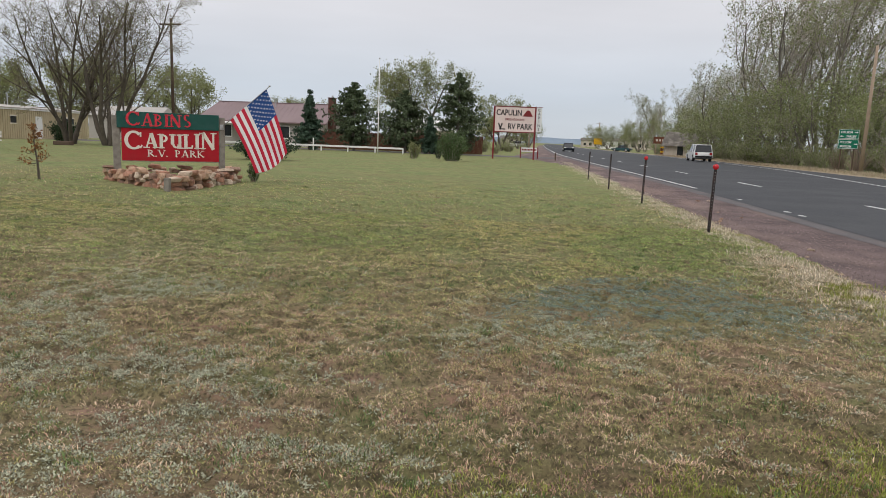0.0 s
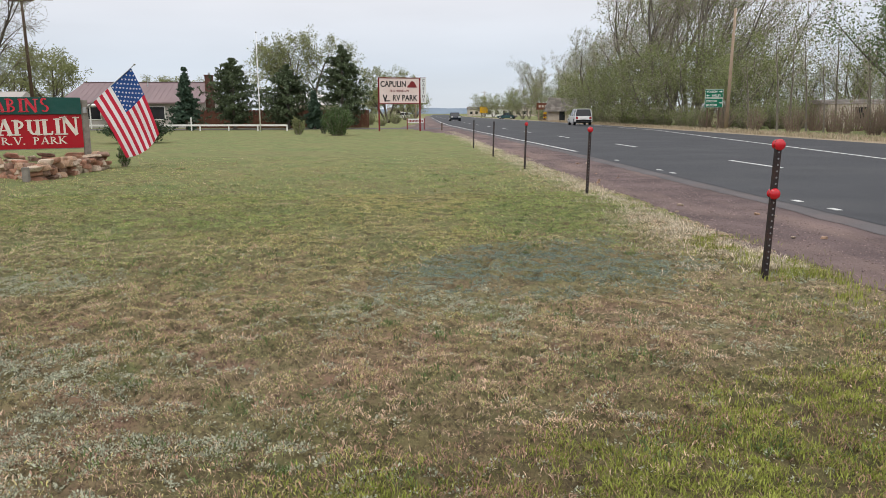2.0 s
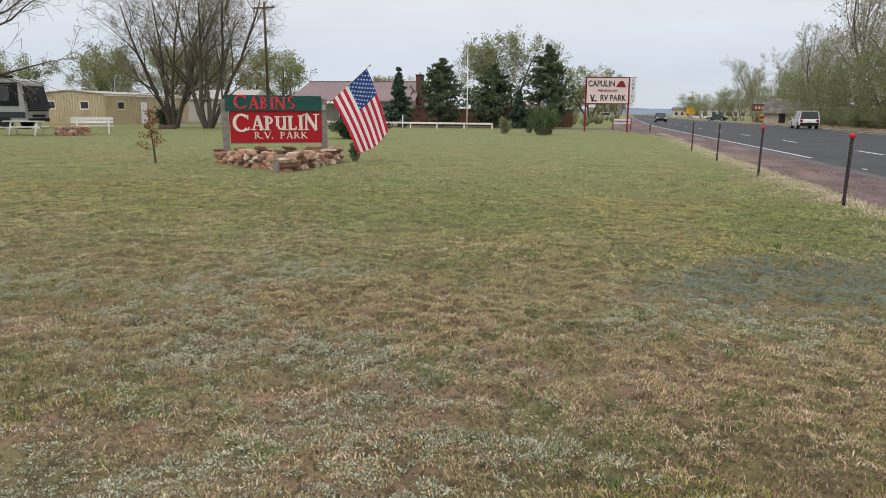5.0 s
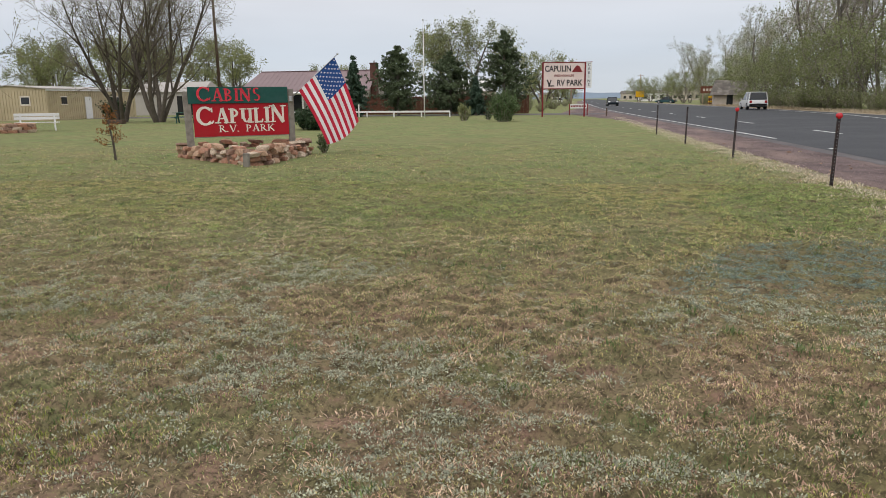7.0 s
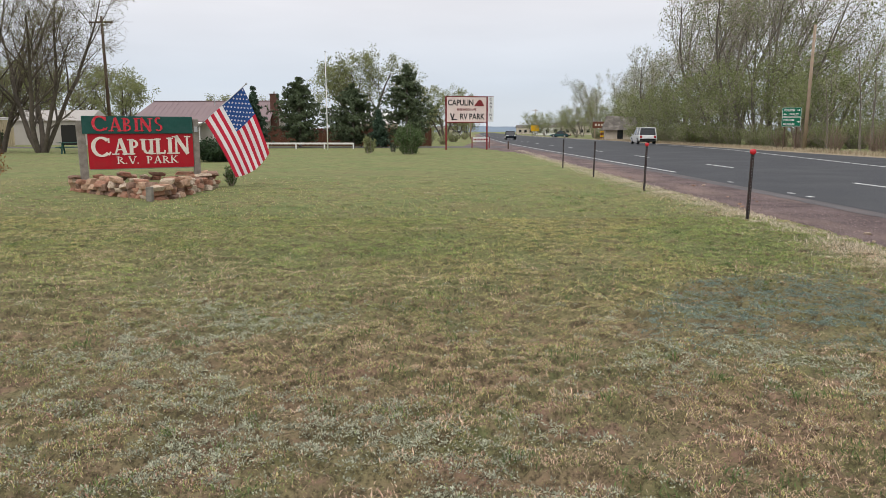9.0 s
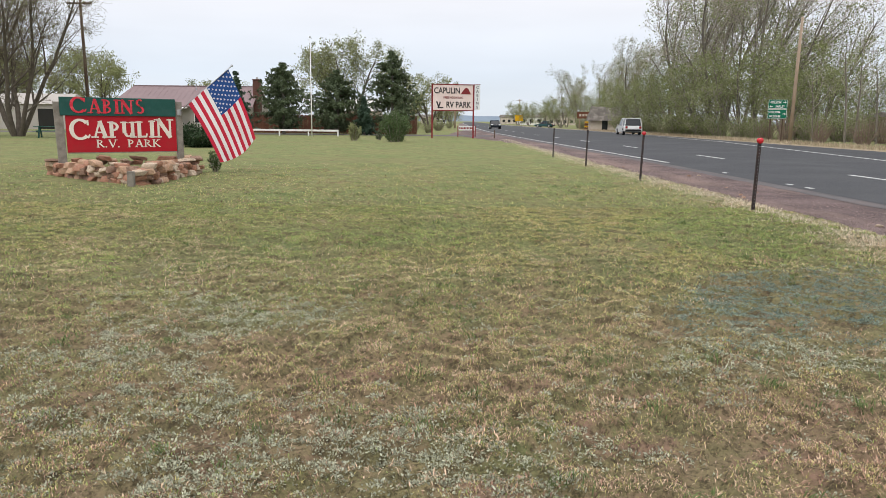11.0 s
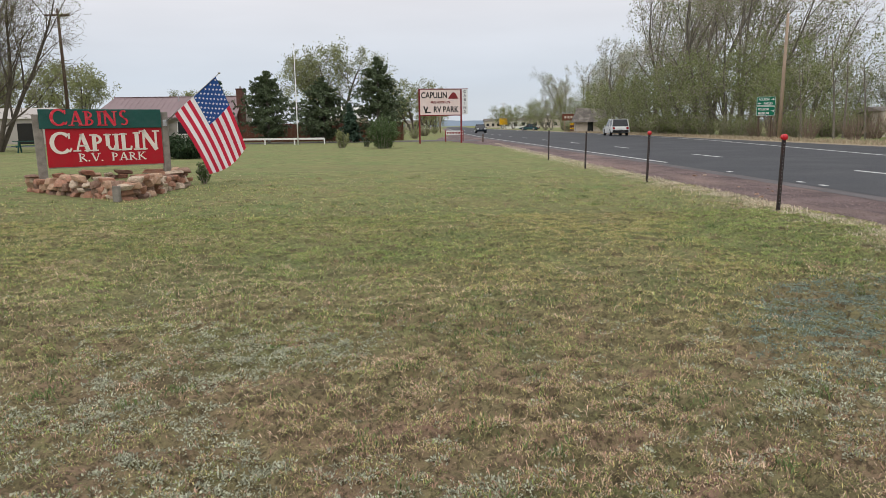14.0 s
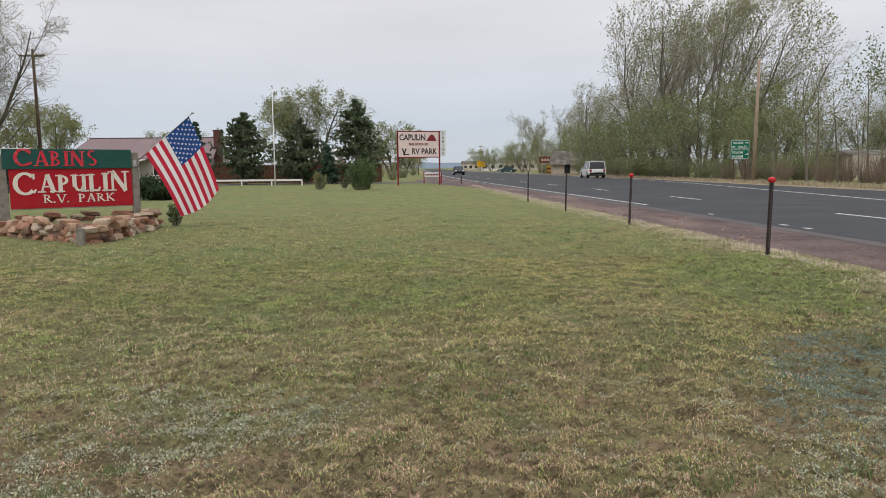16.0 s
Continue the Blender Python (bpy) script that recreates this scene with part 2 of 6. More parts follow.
M["bark_dark"] = mat("dark_bark", (0.110, 0.092, 0.073), 0.95, var=0.4, scale=3, fine=25, bump=0.9, bump_dist=0.03)
M["tan_verge"] = mat("tan_verge", (0.33, 0.265, 0.185), 0.95, var=0.3, scale=0.8, fine=20, bump=0.6, bump_dist=0.03, coord="World")
M["twig_red"] = mat("reddish_twig", (0.25, 0.185, 0.145), 0.95, var=0.3, scale=0.6, fine=10, bump=0.0)
M["leaf_spring"] = mat("spring_leaf", (0.250, 0.268, 0.122), 0.7, var=0.3, scale=0.5, fine=6, bump=0.0, island=0.25, trans=0.35)
M["leaf_olive"] = mat("olive_leaf", (0.245, 0.275, 0.120), 0.75, var=0.3, scale=0.5, fine=6, bump=0.0, island=0.25, trans=0.3)
M["leaf_green"] = mat("green_leaf", (0.15, 0.205, 0.080), 0.7, var=0.3, scale=0.5, fine=6, bump=0.0, island=0.25, trans=0.35)
M["leaf_bush"] = mat("bush_leaf", (0.105, 0.155, 0.060), 0.7, var=0.3, scale=0.8, fine=8, bump=0.0, island=0.3, trans=0.25)
M["leaf_dark"] = mat("juniper_leaf", (0.030, 0.055, 0.022), 0.75, var=0.35, scale=1.2, fine=9, bump=0.0, island=0.3)
M["needle"] = mat("pine_needle", (0.085, 0.112, 0.058), 0.75, var=0.35, scale=1.0, fine=9, bump=0.0, island=0.3)
M["needle_blue"] = mat("spruce_needle", (0.050, 0.085, 0.055), 0.75, var=0.35, scale=1.0, fine=9, bump=0.0, island=0.3)
M["needle_dead"] = mat("dead_needle", (0.25, 0.115, 0.040), 0.85, var=0.35, scale=3.0, fine=12, bump=0.0, island=0.3)
M["straw"] = mat("dry_straw", (0.42, 0.345, 0.245), 0.9, var=0.3, scale=0.6, fine=6, bump=0.0, island=0.25, trans=0.2)
M["tan_metal"] = mat("tan_metal_siding", (0.50, 0.415, 0.275), 0.5, var=0.08, scale=0.8, fine=10, bump=0.05, second=(0.34, 0.27, 0.16), second_amt=0.4, second_scale=0.6)
M["mauve_roof"] = mat("mauve_metal_roof", (0.225, 0.158, 0.162), 0.5, var=0.08, scale=0.5, fine=10, bump=0.05, second=(0.26, 0.185, 0.185), second_amt=0.4, second_scale=0.5)
M["brick"] = mat("chimney_brick", (0.115, 0.055, 0.042), 0.9, var=0.3, scale=4, fine=14, bump=0.5)
M["siding"] = mat("grey_siding", (0.40, 0.37, 0.34), 0.7, var=0.08, scale=1, fine=20)
M["cedar"] = mat("cedar_fence", (0.105, 0.042, 0.024), 0.8, var=0.35, scale=2, fine=20, bump=0.4, second=(0.09, 0.035, 0.022), second_amt=0.6, second_scale=1)
M["window"] = mat("dark_glass", (0.02, 0.022, 0.025), 0.08, var=0.1, spec=0.6, bump=0)
M["old_roof"] = mat("old_shingle", (0.13, 0.115, 0.10), 0.95, var=0.4, scale=1.2, fine=12, bump=0.7, second=(0.27, 0.245, 0.215), second_amt=0.9, second_scale=1.1)
M["old_wall"] = mat("old_plaster", (0.54, 0.475, 0.405), 0.9, var=0.2, scale=1, fine=12, bump=0.4, second=(0.26, 0.19, 0.14), second_amt=0.6, second_scale=0.7)
M["sign_green"] = mat("highway_green", (0.0, 0.155, 0.085), 0.5, var=0.08, scale=2, fine=20, bump=0.05)
M["sign_white"] = mat("sign_white", (0.75, 0.76, 0.75), 0.5, var=0.04)
M["yellow"] = mat("sign_yellow", (0.72, 0.40, 0.01), 0.5, var=0.06)
M["brown_board"] = mat("brown_board", (0.17, 0.065, 0.040), 0.8, var=0.25, scale=3)
M["car_white"] = mat("car_white", (0.72, 0.72, 0.71), 0.2, var=0.03, spec=0.6, bump=0)
M["car_dark"] = mat("car_dark", (0.015, 0.022, 0.030), 0.2, var=0.05, spec=0.6, bump=0)
M["car_teal"] = mat("car_teal", (0.03, 0.08, 0.09), 0.2, var=0.05, spec=0.6, bump=0)
M["rubber"] = mat("rubber", (0.018, 0.018, 0.018), 0.85, var=0.2)
M["lamp_red"] = mat("tail_lamp", (0.30, 0.01, 0.012), 0.25, var=0.05, spec=0.6, bump=0)
M["pole_wood"] = mat("utility_pole_wood", (0.36, 0.27, 0.20), 0.9, var=0.25, scale=1.5, fine=20, bump=0.4)
M["pole_dark"] = mat("dark_pole_wood", (0.11, 0.075, 0.055), 0.9, var=0.25, scale=1.5, fine=20, bump=0.4)
M["stone_dark"] = mat("dark_sandstone", (0.27, 0.165, 0.12), 0.9, var=0.35, scale=5, fine=40, bump=0.8, bump_dist=0.02, second=(0.42, 0.30, 0.22), second_amt=0.6, second_scale=4)
M["silver"] = mat("silver_paint", (0.30, 0.30, 0.31), 0.3, var=0.05, spec=0.6, bump=0)
# blue-grey haze of distance is put into the hills' base colour
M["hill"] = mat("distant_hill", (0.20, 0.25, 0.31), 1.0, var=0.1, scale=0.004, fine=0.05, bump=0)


def lawn_material():
    """Short spring lawn: green, straw, grey-green and bare reddish soil in patches of several sizes."""
    m = bpy.data.materials.new("lawn")
    m.use_nodes = True
    n, l = m.node_tree.nodes, m.node_tree.links
    bs = n["Principled BSDF"]
    bs.inputs["Roughness"].default_value, bs.inputs["Specular IOR Level"].default_value = 0.95, 0.1
    pos = n.new("ShaderNodeNewGeometry").outputs["Position"]

    def noise_of(scale, detail=5, seed=0.0, rough=0.55):
        mp = n.new("ShaderNodeMapping")
        mp.inputs["Location"].default_value = (seed, seed * 1.7, 0)
        t = n.new("ShaderNodeTexNoise")
        t.inputs["Scale"].default_value, t.inputs["Detail"].default_value, t.inputs["Roughness"].default_value = scale, detail, rough
        l.new(pos, mp.inputs[0])
        l.new(mp.outputs[0], t.inputs["Vector"])
        return t.outputs["Fac"]

    def ramp(v, a, b, lo=0.0, hi=1.0):
        r = n.new("ShaderNodeMapRange")
        for k, x in (("From Min", a), ("From Max", b), ("To Min", lo), ("To Max", hi)):
            r.inputs[k].default_value = x
        l.new(v, r.inputs["Value"])
        return r.outputs[0]

    def mix(fac, c1, c2, mode="MIX"):
        x = n.new("ShaderNodeMixRGB")
        x.blend_type = mode
        for i, c in ((0, fac), (1, c1), (2, c2)):
            if isinstance(c, (tuple, float)):
                x.inputs[i].default_value = c if isinstance(c, float) else (*c, 1)
            else:
                l.new(c, x.inputs[i])
        return x.outputs[0]

    def times(a, b):
        x = n.new("ShaderNodeMath")
        x.operation = "MULTIPLY"
        l.new(a, x.inputs[0])
        l.new(b, x.inputs[1])
        return x.outputs[0]

    sep = n.new("ShaderNodeSeparateXYZ")
    l.new(pos, sep.inputs[0])
    near = ramp(sep.outputs["Y"], 10.5, 6.2)          # thin and dry nearer the drive, greener away from it
    col = mix(ramp(noise_of(0.55, 5, 3), 0.35, 0.65), LAWN["green"], LAWN["olive"])
    col = mix(ramp(noise_of(2.2, 6, 11), 0.45, 0.68, 0.0, 0.45), col, LAWN["straw"])
    dry = times(ramp(noise_of(0.8, 6, 23), 0.36, 0.60, 0.0, 0.85), near)
    col = mix(dry, col, LAWN["dry"])
    soil = times(ramp(noise_of(2.6, 8, 31, 0.65), 0.49, 0.62, 0.0, 0.9), near)
    col = mix(soil, col, LAWN["soil"])
    blob = n.new("ShaderNodeVectorMath")
    blob.operation = "DISTANCE"
    blob.inputs[1].default_value = (2.7, 11.5, 0)
    l.new(pos, blob.inputs[0])
    wob = n.new("ShaderNodeMath")
    wob.operation = "MULTIPLY_ADD"
    wob.inputs[1].default_value = 2.4
    l.new(noise_of(1.1, 5, 41), wob.inputs[0])
    l.new(blob.outputs["Value"], wob.inputs[2])
    col = mix(ramp(wob.outputs[0], 3.6, 1.6, 0.0, 0.8), col, LAWN["green"])
    edge = times(ramp(sep.outputs["X"], 2.7, 3.6), ramp(noise_of(1.3, 6, 53, 0.65), 0.40, 0.58, 0.0, 0.9))
    edge = times(edge, ramp(sep.outputs["X"], 8.0, 6.0))
    col = mix(edge, col, LAWN["pale"])
    gx = n.new("ShaderNodeMath")
    gx.operation = "MULTIPLY_ADD"
    gx.inputs[1].default_value = -0.35
    l.new(sep.outputs["X"], gx.inputs[0])
    l.new(sep.outputs["Y"], gx.inputs[2])
    gy = n.new("ShaderNodeMath")
    gy.operation = "ADD"
    l.new(gx.outputs[0], gy.inputs[0])
    l.new(noise_of(0.9, 5, 61), gy.inputs[1])
    west = n.new("ShaderNodeMath")
    west.operation = "MULTIPLY_ADD"
    west.inputs[1].default_value = 2.2
    l.new(noise_of(0.8, 5, 67), west.inputs[0])
    l.new(sep.outputs["X"], west.inputs[2])
    moss = times(times(ramp(gy.outputs[0], 5.7, 4.9, 0.0, 0.7), ramp(west.outputs[0], -0.2, 0.7)), ramp(sep.outputs["X"], 4.2, 3.8))
    col = mix(moss, col, LAWN["moss"])
    st = n.new("ShaderNodeMapping")
    st.inputs["Scale"].default_value = (0.9, 2.6, 1)
    l.new(pos, st.inputs[0])
    streak = n.new("ShaderNodeTexNoise")
    streak.inputs["Scale"].default_value, streak.inputs["Detail"].default_value, streak.inputs["Roughness"].default_value = 1.9, 7, 0.72
    l.new(st.outputs[0], streak.inputs["Vector"])
    col = mix(ramp(streak.outputs["Fac"], 0.48, 0.60, 0.0, 0.7), col, LAWN["dark2"])
    col = mix(ramp(noise_of(0.22, 5, 71), 0.50, 0.64, 0.0, 0.5), col, LAWN["worn"])
    # dark dashes: bare thatch plus the shade at tuft edges, put in the colour
    col = mix(ramp(noise_of(3.2, 4, 83, 0.5), 0.59, 0.65, 0.0, 0.75), col, LAWN["thatch"])
    col = mix(ramp(noise_of(2.6, 5, 91, 0.55), 0.61, 0.68, 0.0, 0.7), col, LAWN["straw"])
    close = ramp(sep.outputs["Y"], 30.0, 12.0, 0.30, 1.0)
    under = ramp(sep.outputs["Y"], 16.0, 9.0, 0.0, 1.0)     # dead thatch under the blades, its tone also carrying shade between them
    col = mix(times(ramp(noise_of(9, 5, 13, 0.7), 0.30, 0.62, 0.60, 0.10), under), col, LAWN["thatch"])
    # fine dark noise paints the shade of the gaps between tufts
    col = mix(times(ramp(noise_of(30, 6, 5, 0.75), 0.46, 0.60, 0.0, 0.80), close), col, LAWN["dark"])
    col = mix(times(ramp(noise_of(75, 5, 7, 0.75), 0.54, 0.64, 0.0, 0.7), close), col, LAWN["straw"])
    l.new(col, bs.inputs["Base Color"])
    b = n.new("ShaderNodeBump")
    b.inputs["Strength"].default_value, b.inputs["Distance"].default_value = 0.8, 0.03
    l.new(noise_of(30, 6, 9, 0.75), b.inputs["Height"])
    l.new(b.outputs[0], bs.inputs["Normal"])
    return m


# dark and thatch hold painted gap shade besides soil and litter
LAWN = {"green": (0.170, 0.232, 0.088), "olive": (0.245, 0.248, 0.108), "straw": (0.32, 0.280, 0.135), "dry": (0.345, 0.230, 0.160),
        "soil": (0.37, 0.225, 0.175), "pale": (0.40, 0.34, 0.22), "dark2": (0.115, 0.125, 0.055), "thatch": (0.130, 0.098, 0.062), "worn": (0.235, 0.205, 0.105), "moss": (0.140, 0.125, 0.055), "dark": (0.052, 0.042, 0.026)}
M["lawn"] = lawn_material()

# ---- ground, road ----
def field(x, y, scale, seed):
    """Smooth value noise on arrays, 0 to 1."""
    rs = np.random.RandomState(seed)
    n = 64
    g = rs.rand(n, n)
    u, v = (x * scale) % n, (y * scale) % n
    i, j = np.floor(u).astype(int), np.floor(v).astype(int)
    fu, fv = u - i, v - j
    fu, fv = fu * fu * (3 - 2 * fu), fv * fv * (3 - 2 * fv)
    a, b, c, d = g[i % n, j % n], g[(i + 1) % n, j % n], g[i % n, (j + 1) % n], g[(i + 1) % n, (j + 1) % n]
    return (a * (1 - fu) + b * fu) * (1 - fv) + (c * (1 - fu) + d * fu) * fv


def fbm(x, y, scale, seed):
    return (field(x, y, scale, seed) * 0.5 + field(x, y, scale * 2.1, seed + 1) * 0.3 + field(x, y, scale * 4.3, seed + 2) * 0.2)


def turned(x, y, scale, seed):
    """The same noise on a lattice turned by an angle of its own."""
    c, d = math.cos(seed * 1.37), math.sin(seed * 1.37)
    return field(x * c - y * d + 300, x * d + y * c + 300, scale, seed)


def tussock(x, y):
    """0 in the gaps between the tussocks, 1 on top of them."""
    return np.clip((0.50 * turned(x, y, 8.0, 901) + 0.50 * turned(x, y, 18.0, 902) - 0.40) * 6.0, 0, 1)


def lawn_height(x, y):
    """Low tussocks and shallow dips of the lawn; flat under the road and far away."""
    calm = np.clip((22.0 - y) / 8.0, 0, 1)
    h = 0.040 * tussock(x, y) * (0.45 + 0.9 * turned(x, y, 1.3, 903)) * calm
    h = h + 0.035 * (turned(x, y, 0.55, 904) - 0.5) + 0.020 * (turned(x, y, 2.4, 905) - 0.5)
    return h * np.clip((4.0 - x) / 0.7, 0, 1) * np.clip((x + 15.0) / 2.0, 0, 1) * np.clip((y - 3.2) / 0.6, 0, 1) * np.clip((27.0 - y) / 4.0, 0, 1)


gx = np.concatenate([[-2600, -300, -80, -40, -22, -15.5], np.arange(-14.6, -9.0, 0.07), np.arange(-9.0, 4.06, 0.040), [5, 12, 30, 80, 300, 2600]])
gy = np.concatenate([[-600, -60, -10, 0, 2], np.arange(3.2, 9.0, 0.030), np.arange(9.0, 14.0, 0.045), np.arange(14.0, 27.5, 0.11), [30, 40, 60, 120, 300, 900, 4200]])
px, py = np.meshgrid(gx, gy)
pz = lawn_height(px, py)
i, j = np.meshgrid(np.arange(len(gx) - 1), np.arange(len(gy) - 1))
q = (j * len(gx) + i).ravel()
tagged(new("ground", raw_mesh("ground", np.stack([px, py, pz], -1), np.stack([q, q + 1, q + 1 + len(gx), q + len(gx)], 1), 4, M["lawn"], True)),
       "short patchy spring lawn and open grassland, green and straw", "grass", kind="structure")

ROAD_Y = [-60, 0, 28, 57, 86, 110, 150, 200, 250, 400, 900]
EDGE_L = [6.3, 6.3, 6.25, 5.5, 4.95, 5.1, 5.8, 6.8, 8.0, 12.0, 30.0]
EDGE_R = [20.6, 20.6, 20.6, 21.2, 22.0, 22.4, 22.4, 22.2, 22.4, 26.0, 44.0]


def edge_l(y):
    return float(np.interp(y, ROAD_Y, EDGE_L))


def edge_r(y):
    return float(np.interp(y, ROAD_Y, EDGE_R))


def ribbon(x0, x1, y0, y1, z, step=4.0, wobble=0.0, seed=0):
    """A strip of road surface between two lines x0(y) and x1(y)."""
    bm = bmesh.new()
    n = max(2, int((y1 - y0) / step) + 1)
    prev = None
    for i in range(n):
        y = y0 + (y1 - y0) * i / (n - 1)
        w = wobble * noise.noise((y * 0.35, seed, 0.0)) + wobble * 0.5 * noise.noise((y * 1.7, seed, 3.0)) if wobble else 0.0
        row = [bm.verts.new((x0(y) + w, y, z)), bm.verts.new((x1(y), y, z))]
        if prev:
            bm.faces.new((prev[0], prev[1], row[1], row[0]))
        prev = row
    return bm


tagged(mesh_ob("road", ribbon(lambda y: edge_l(y) - 0.25, edge_r, -60, 900, 0.014), M["asphalt"]), "dark grey asphalt two-lane highway", "road", kind="structure")
tagged(mesh_ob("road_shoulder", ribbon(lambda y: edge_l(y) - 0.66, lambda y: edge_l(y) - 0.2, -60, 900, 0.010, 0.4, 0.12, 5), M["old_asphalt"]),
       "worn grey asphalt shoulder beside the highway", "road", kind="structure")
tagged(mesh_ob("gravel_verge", ribbon(lambda y: 3.85 + (edge_l(y) - 6.3) - (max(0.0, y - 48) * 0.12 if y < 75 else 3.2 * max(0.0, 1 - (y - 75) / 40)), lambda y: edge_l(y) - 0.3, -60, 400, 0.005, 0.2, 0.40, 1), M["cinder"]),
       "reddish-brown cinder gravel strip along the highway", "gravel", kind="structure")
tagged(mesh_ob("far_verge", ribbon(lambda y: edge_r(y) - 0.1, lambda y: edge_r(y) + 1.5, -60, 400, 0.010, 0.8, 0.1, 9), M["tan_verge"]),
       "dry straw-coloured verge on the far side of the highway", "verge", kind="structure")
for name, x0, y0, y1, w, zz in [("edge_line", lambda y: edge_l(y), 27.6, 500, 0.14, 0.020)]:
    tagged(mesh_ob(name, ribbon(lambda y: x0(y) - w / 2, lambda y: x0(y) + w / 2, y0, y1, zz), M["line"]), "worn white edge line painted on the asphalt", "road marking", kind="structure")
for y in (4.6, 7.4, 11.6, 12.6, 18.0, 18.9, 22.6):
    tagged(mesh_ob("edge_line_remnant", box((6.25, y, 0.014), (6.35, y + 0.22, 0.020)), M["line"]), "worn remnant of white edge line on asphalt", "road marking", kind="structure")
for k in range(-4, 34):
    y = 19.4 + 11.45 * k
    xo = 9.5 + (edge_l(y) - 6.3) * 0.8
    tagged(mesh_ob("lane_dash", box((xo - 0.06, y, 0.014), (xo + 0.06, y + 2.9, 0.020)), M["line"]), "short white lane dash painted on the asphalt", "road marking", group="lane dashes", kind="structure")
FAR_Y, FAR_X = [-30, 22, 26, 34, 45, 58, 80, 110, 250], [6.3, 14.1, 14.7, 15.9, 17.55, 19.5, 20.6, 20.9, 20.9]
tagged(mesh_ob("far_line", ribbon(lambda y: float(np.interp(y, FAR_Y, FAR_X)) - 0.08, lambda y: float(np.interp(y, FAR_Y, FAR_X)) + 0.08, -30, 250, 0.020), M["line"]),
       "solid white line painted along the far lane", "road marking", kind="structure")

# ---- fence posts along the verge ----
def fence_post(x, y, h, reflectors, lean=(0, 0), group="steel posts along the verge"):
    top = "two red reflectors" if len(reflectors) > 1 else ("a red reflector on top" if reflectors else "no reflector")
    e = empty("delineator_post", pose(x, y, -0.02, lean[0], lean[1], 0), f"dark perforated steel post with {top} in grass", "post", group)
    bm = bmesh.new()
    w = 0.021
    box_into(bm, (-w, -w, -0.15), (w, -w + 0.006, h), 0.001)
    box_into(bm, (-w, -w + 0.007, -0.15), (-w + 0.006, w, h), 0.001)
    box_into(bm, (w - 0.006, -w + 0.007, -0.15), (w, w, h), 0.001)
    part("post", bm, M["post"], e)
    k = 0.12
    while k < h - 0.06:
        bm = bmesh.new()
        vs = bmesh.ops.create_circle(bm, cap_ends=True, radius=0.008, segments=8)["verts"]
        bmesh.ops.transform(bm, matrix=pose(0, -w - 0.0015, k, 90), verts=vs)
        k += 0.05
        part("bolt_hole", bm, M["hole"], e)
    for z in reflectors:
        bm = bmesh.new()
        vs = bmesh.ops.create_cone(bm, cap_ends=True, segments=20, radius1=0.046, radius2=0.040, depth=0.014)["verts"]
        bmesh.ops.transform(bm, matrix=pose(0, -w - 0.009, z, 90), verts=vs)
        part("reflector", bm, M["reflector"], e, "round red plastic reflector", smooth=True)
        bm = bmesh.new()
        vs = bmesh.ops.create_cone(bm, cap_ends=True, segments=16, radius1=0.040, radius2=0.036, depth=0.010)["verts"]
        bmesh.ops.transform(bm, matrix=pose(0, w + 0.006, z, 90), verts=vs)
        part("back_reflector", bm, M["reflector"], e, "red plastic backing disc", smooth=True)
    return e


fence_post(3.22, 7.47, 1.16, (1.13, 0.74), (0, 1.6))
fence_post(3.30, 13.89, 1.12, (1.11,), (0, 1.2))
fence_post(3.16, 19.72, 1.13, (1.12,), (0, 1.3))
fence_post(3.02, 25.35, 1.12, (), (0, 1.0))
fence_post(2.88, 30.97, 1.12, (), (0, 0.6))

# ---- the near sign in its stone bed ----
U, NRM = Vector((0.824, 0.566, 0)), Vector((0.566, -0.824, 0))
SIGN = Matrix(((U.x, -NRM.x, 0, -9.952), (U.y, -NRM.y, 0, 19.572), (0, 0, 1, 0), (0, 0, 0, 1)))   # x along the board, -y towards the walker
sign = empty("camp_sign", SIGN, "painted red and dark green wooden roadside sign on grey posts", "sign")
RZ0, RZ1, GZ1 = 0.54, 1.37, 1.785
part("name_board", box((0, -0.03, RZ0), (2.42, 0.015, RZ1 + 0.02), 0.006), M["red_board"], sign, "red painted plywood board")
part("bottom_trim", box((0.0, -0.028, RZ0 - 0.022), (2.42, 0.013, RZ0 - 0.002), 0.004), M["wood_grey"], sign, "pale edge under the red board")
part("top_board", box((-0.11, -0.062, RZ1), (2.42, -0.032, GZ1), 0.006), M["green_board"], sign, "dark green painted plank")
part("post", box((-0.185, -0.028, -0.25), (-0.012, 0.12, 1.68), 0.012, pose(0, 0, 0, 0, -1.3, 0)), M["wood_grey"], sign, "weathered grey square timber post")
part("post", box((2.435, -0.028, -0.25), (2.585, 0.12, 1.73), 0.012), M["wood_grey"], sign, "weathered grey square timber post")


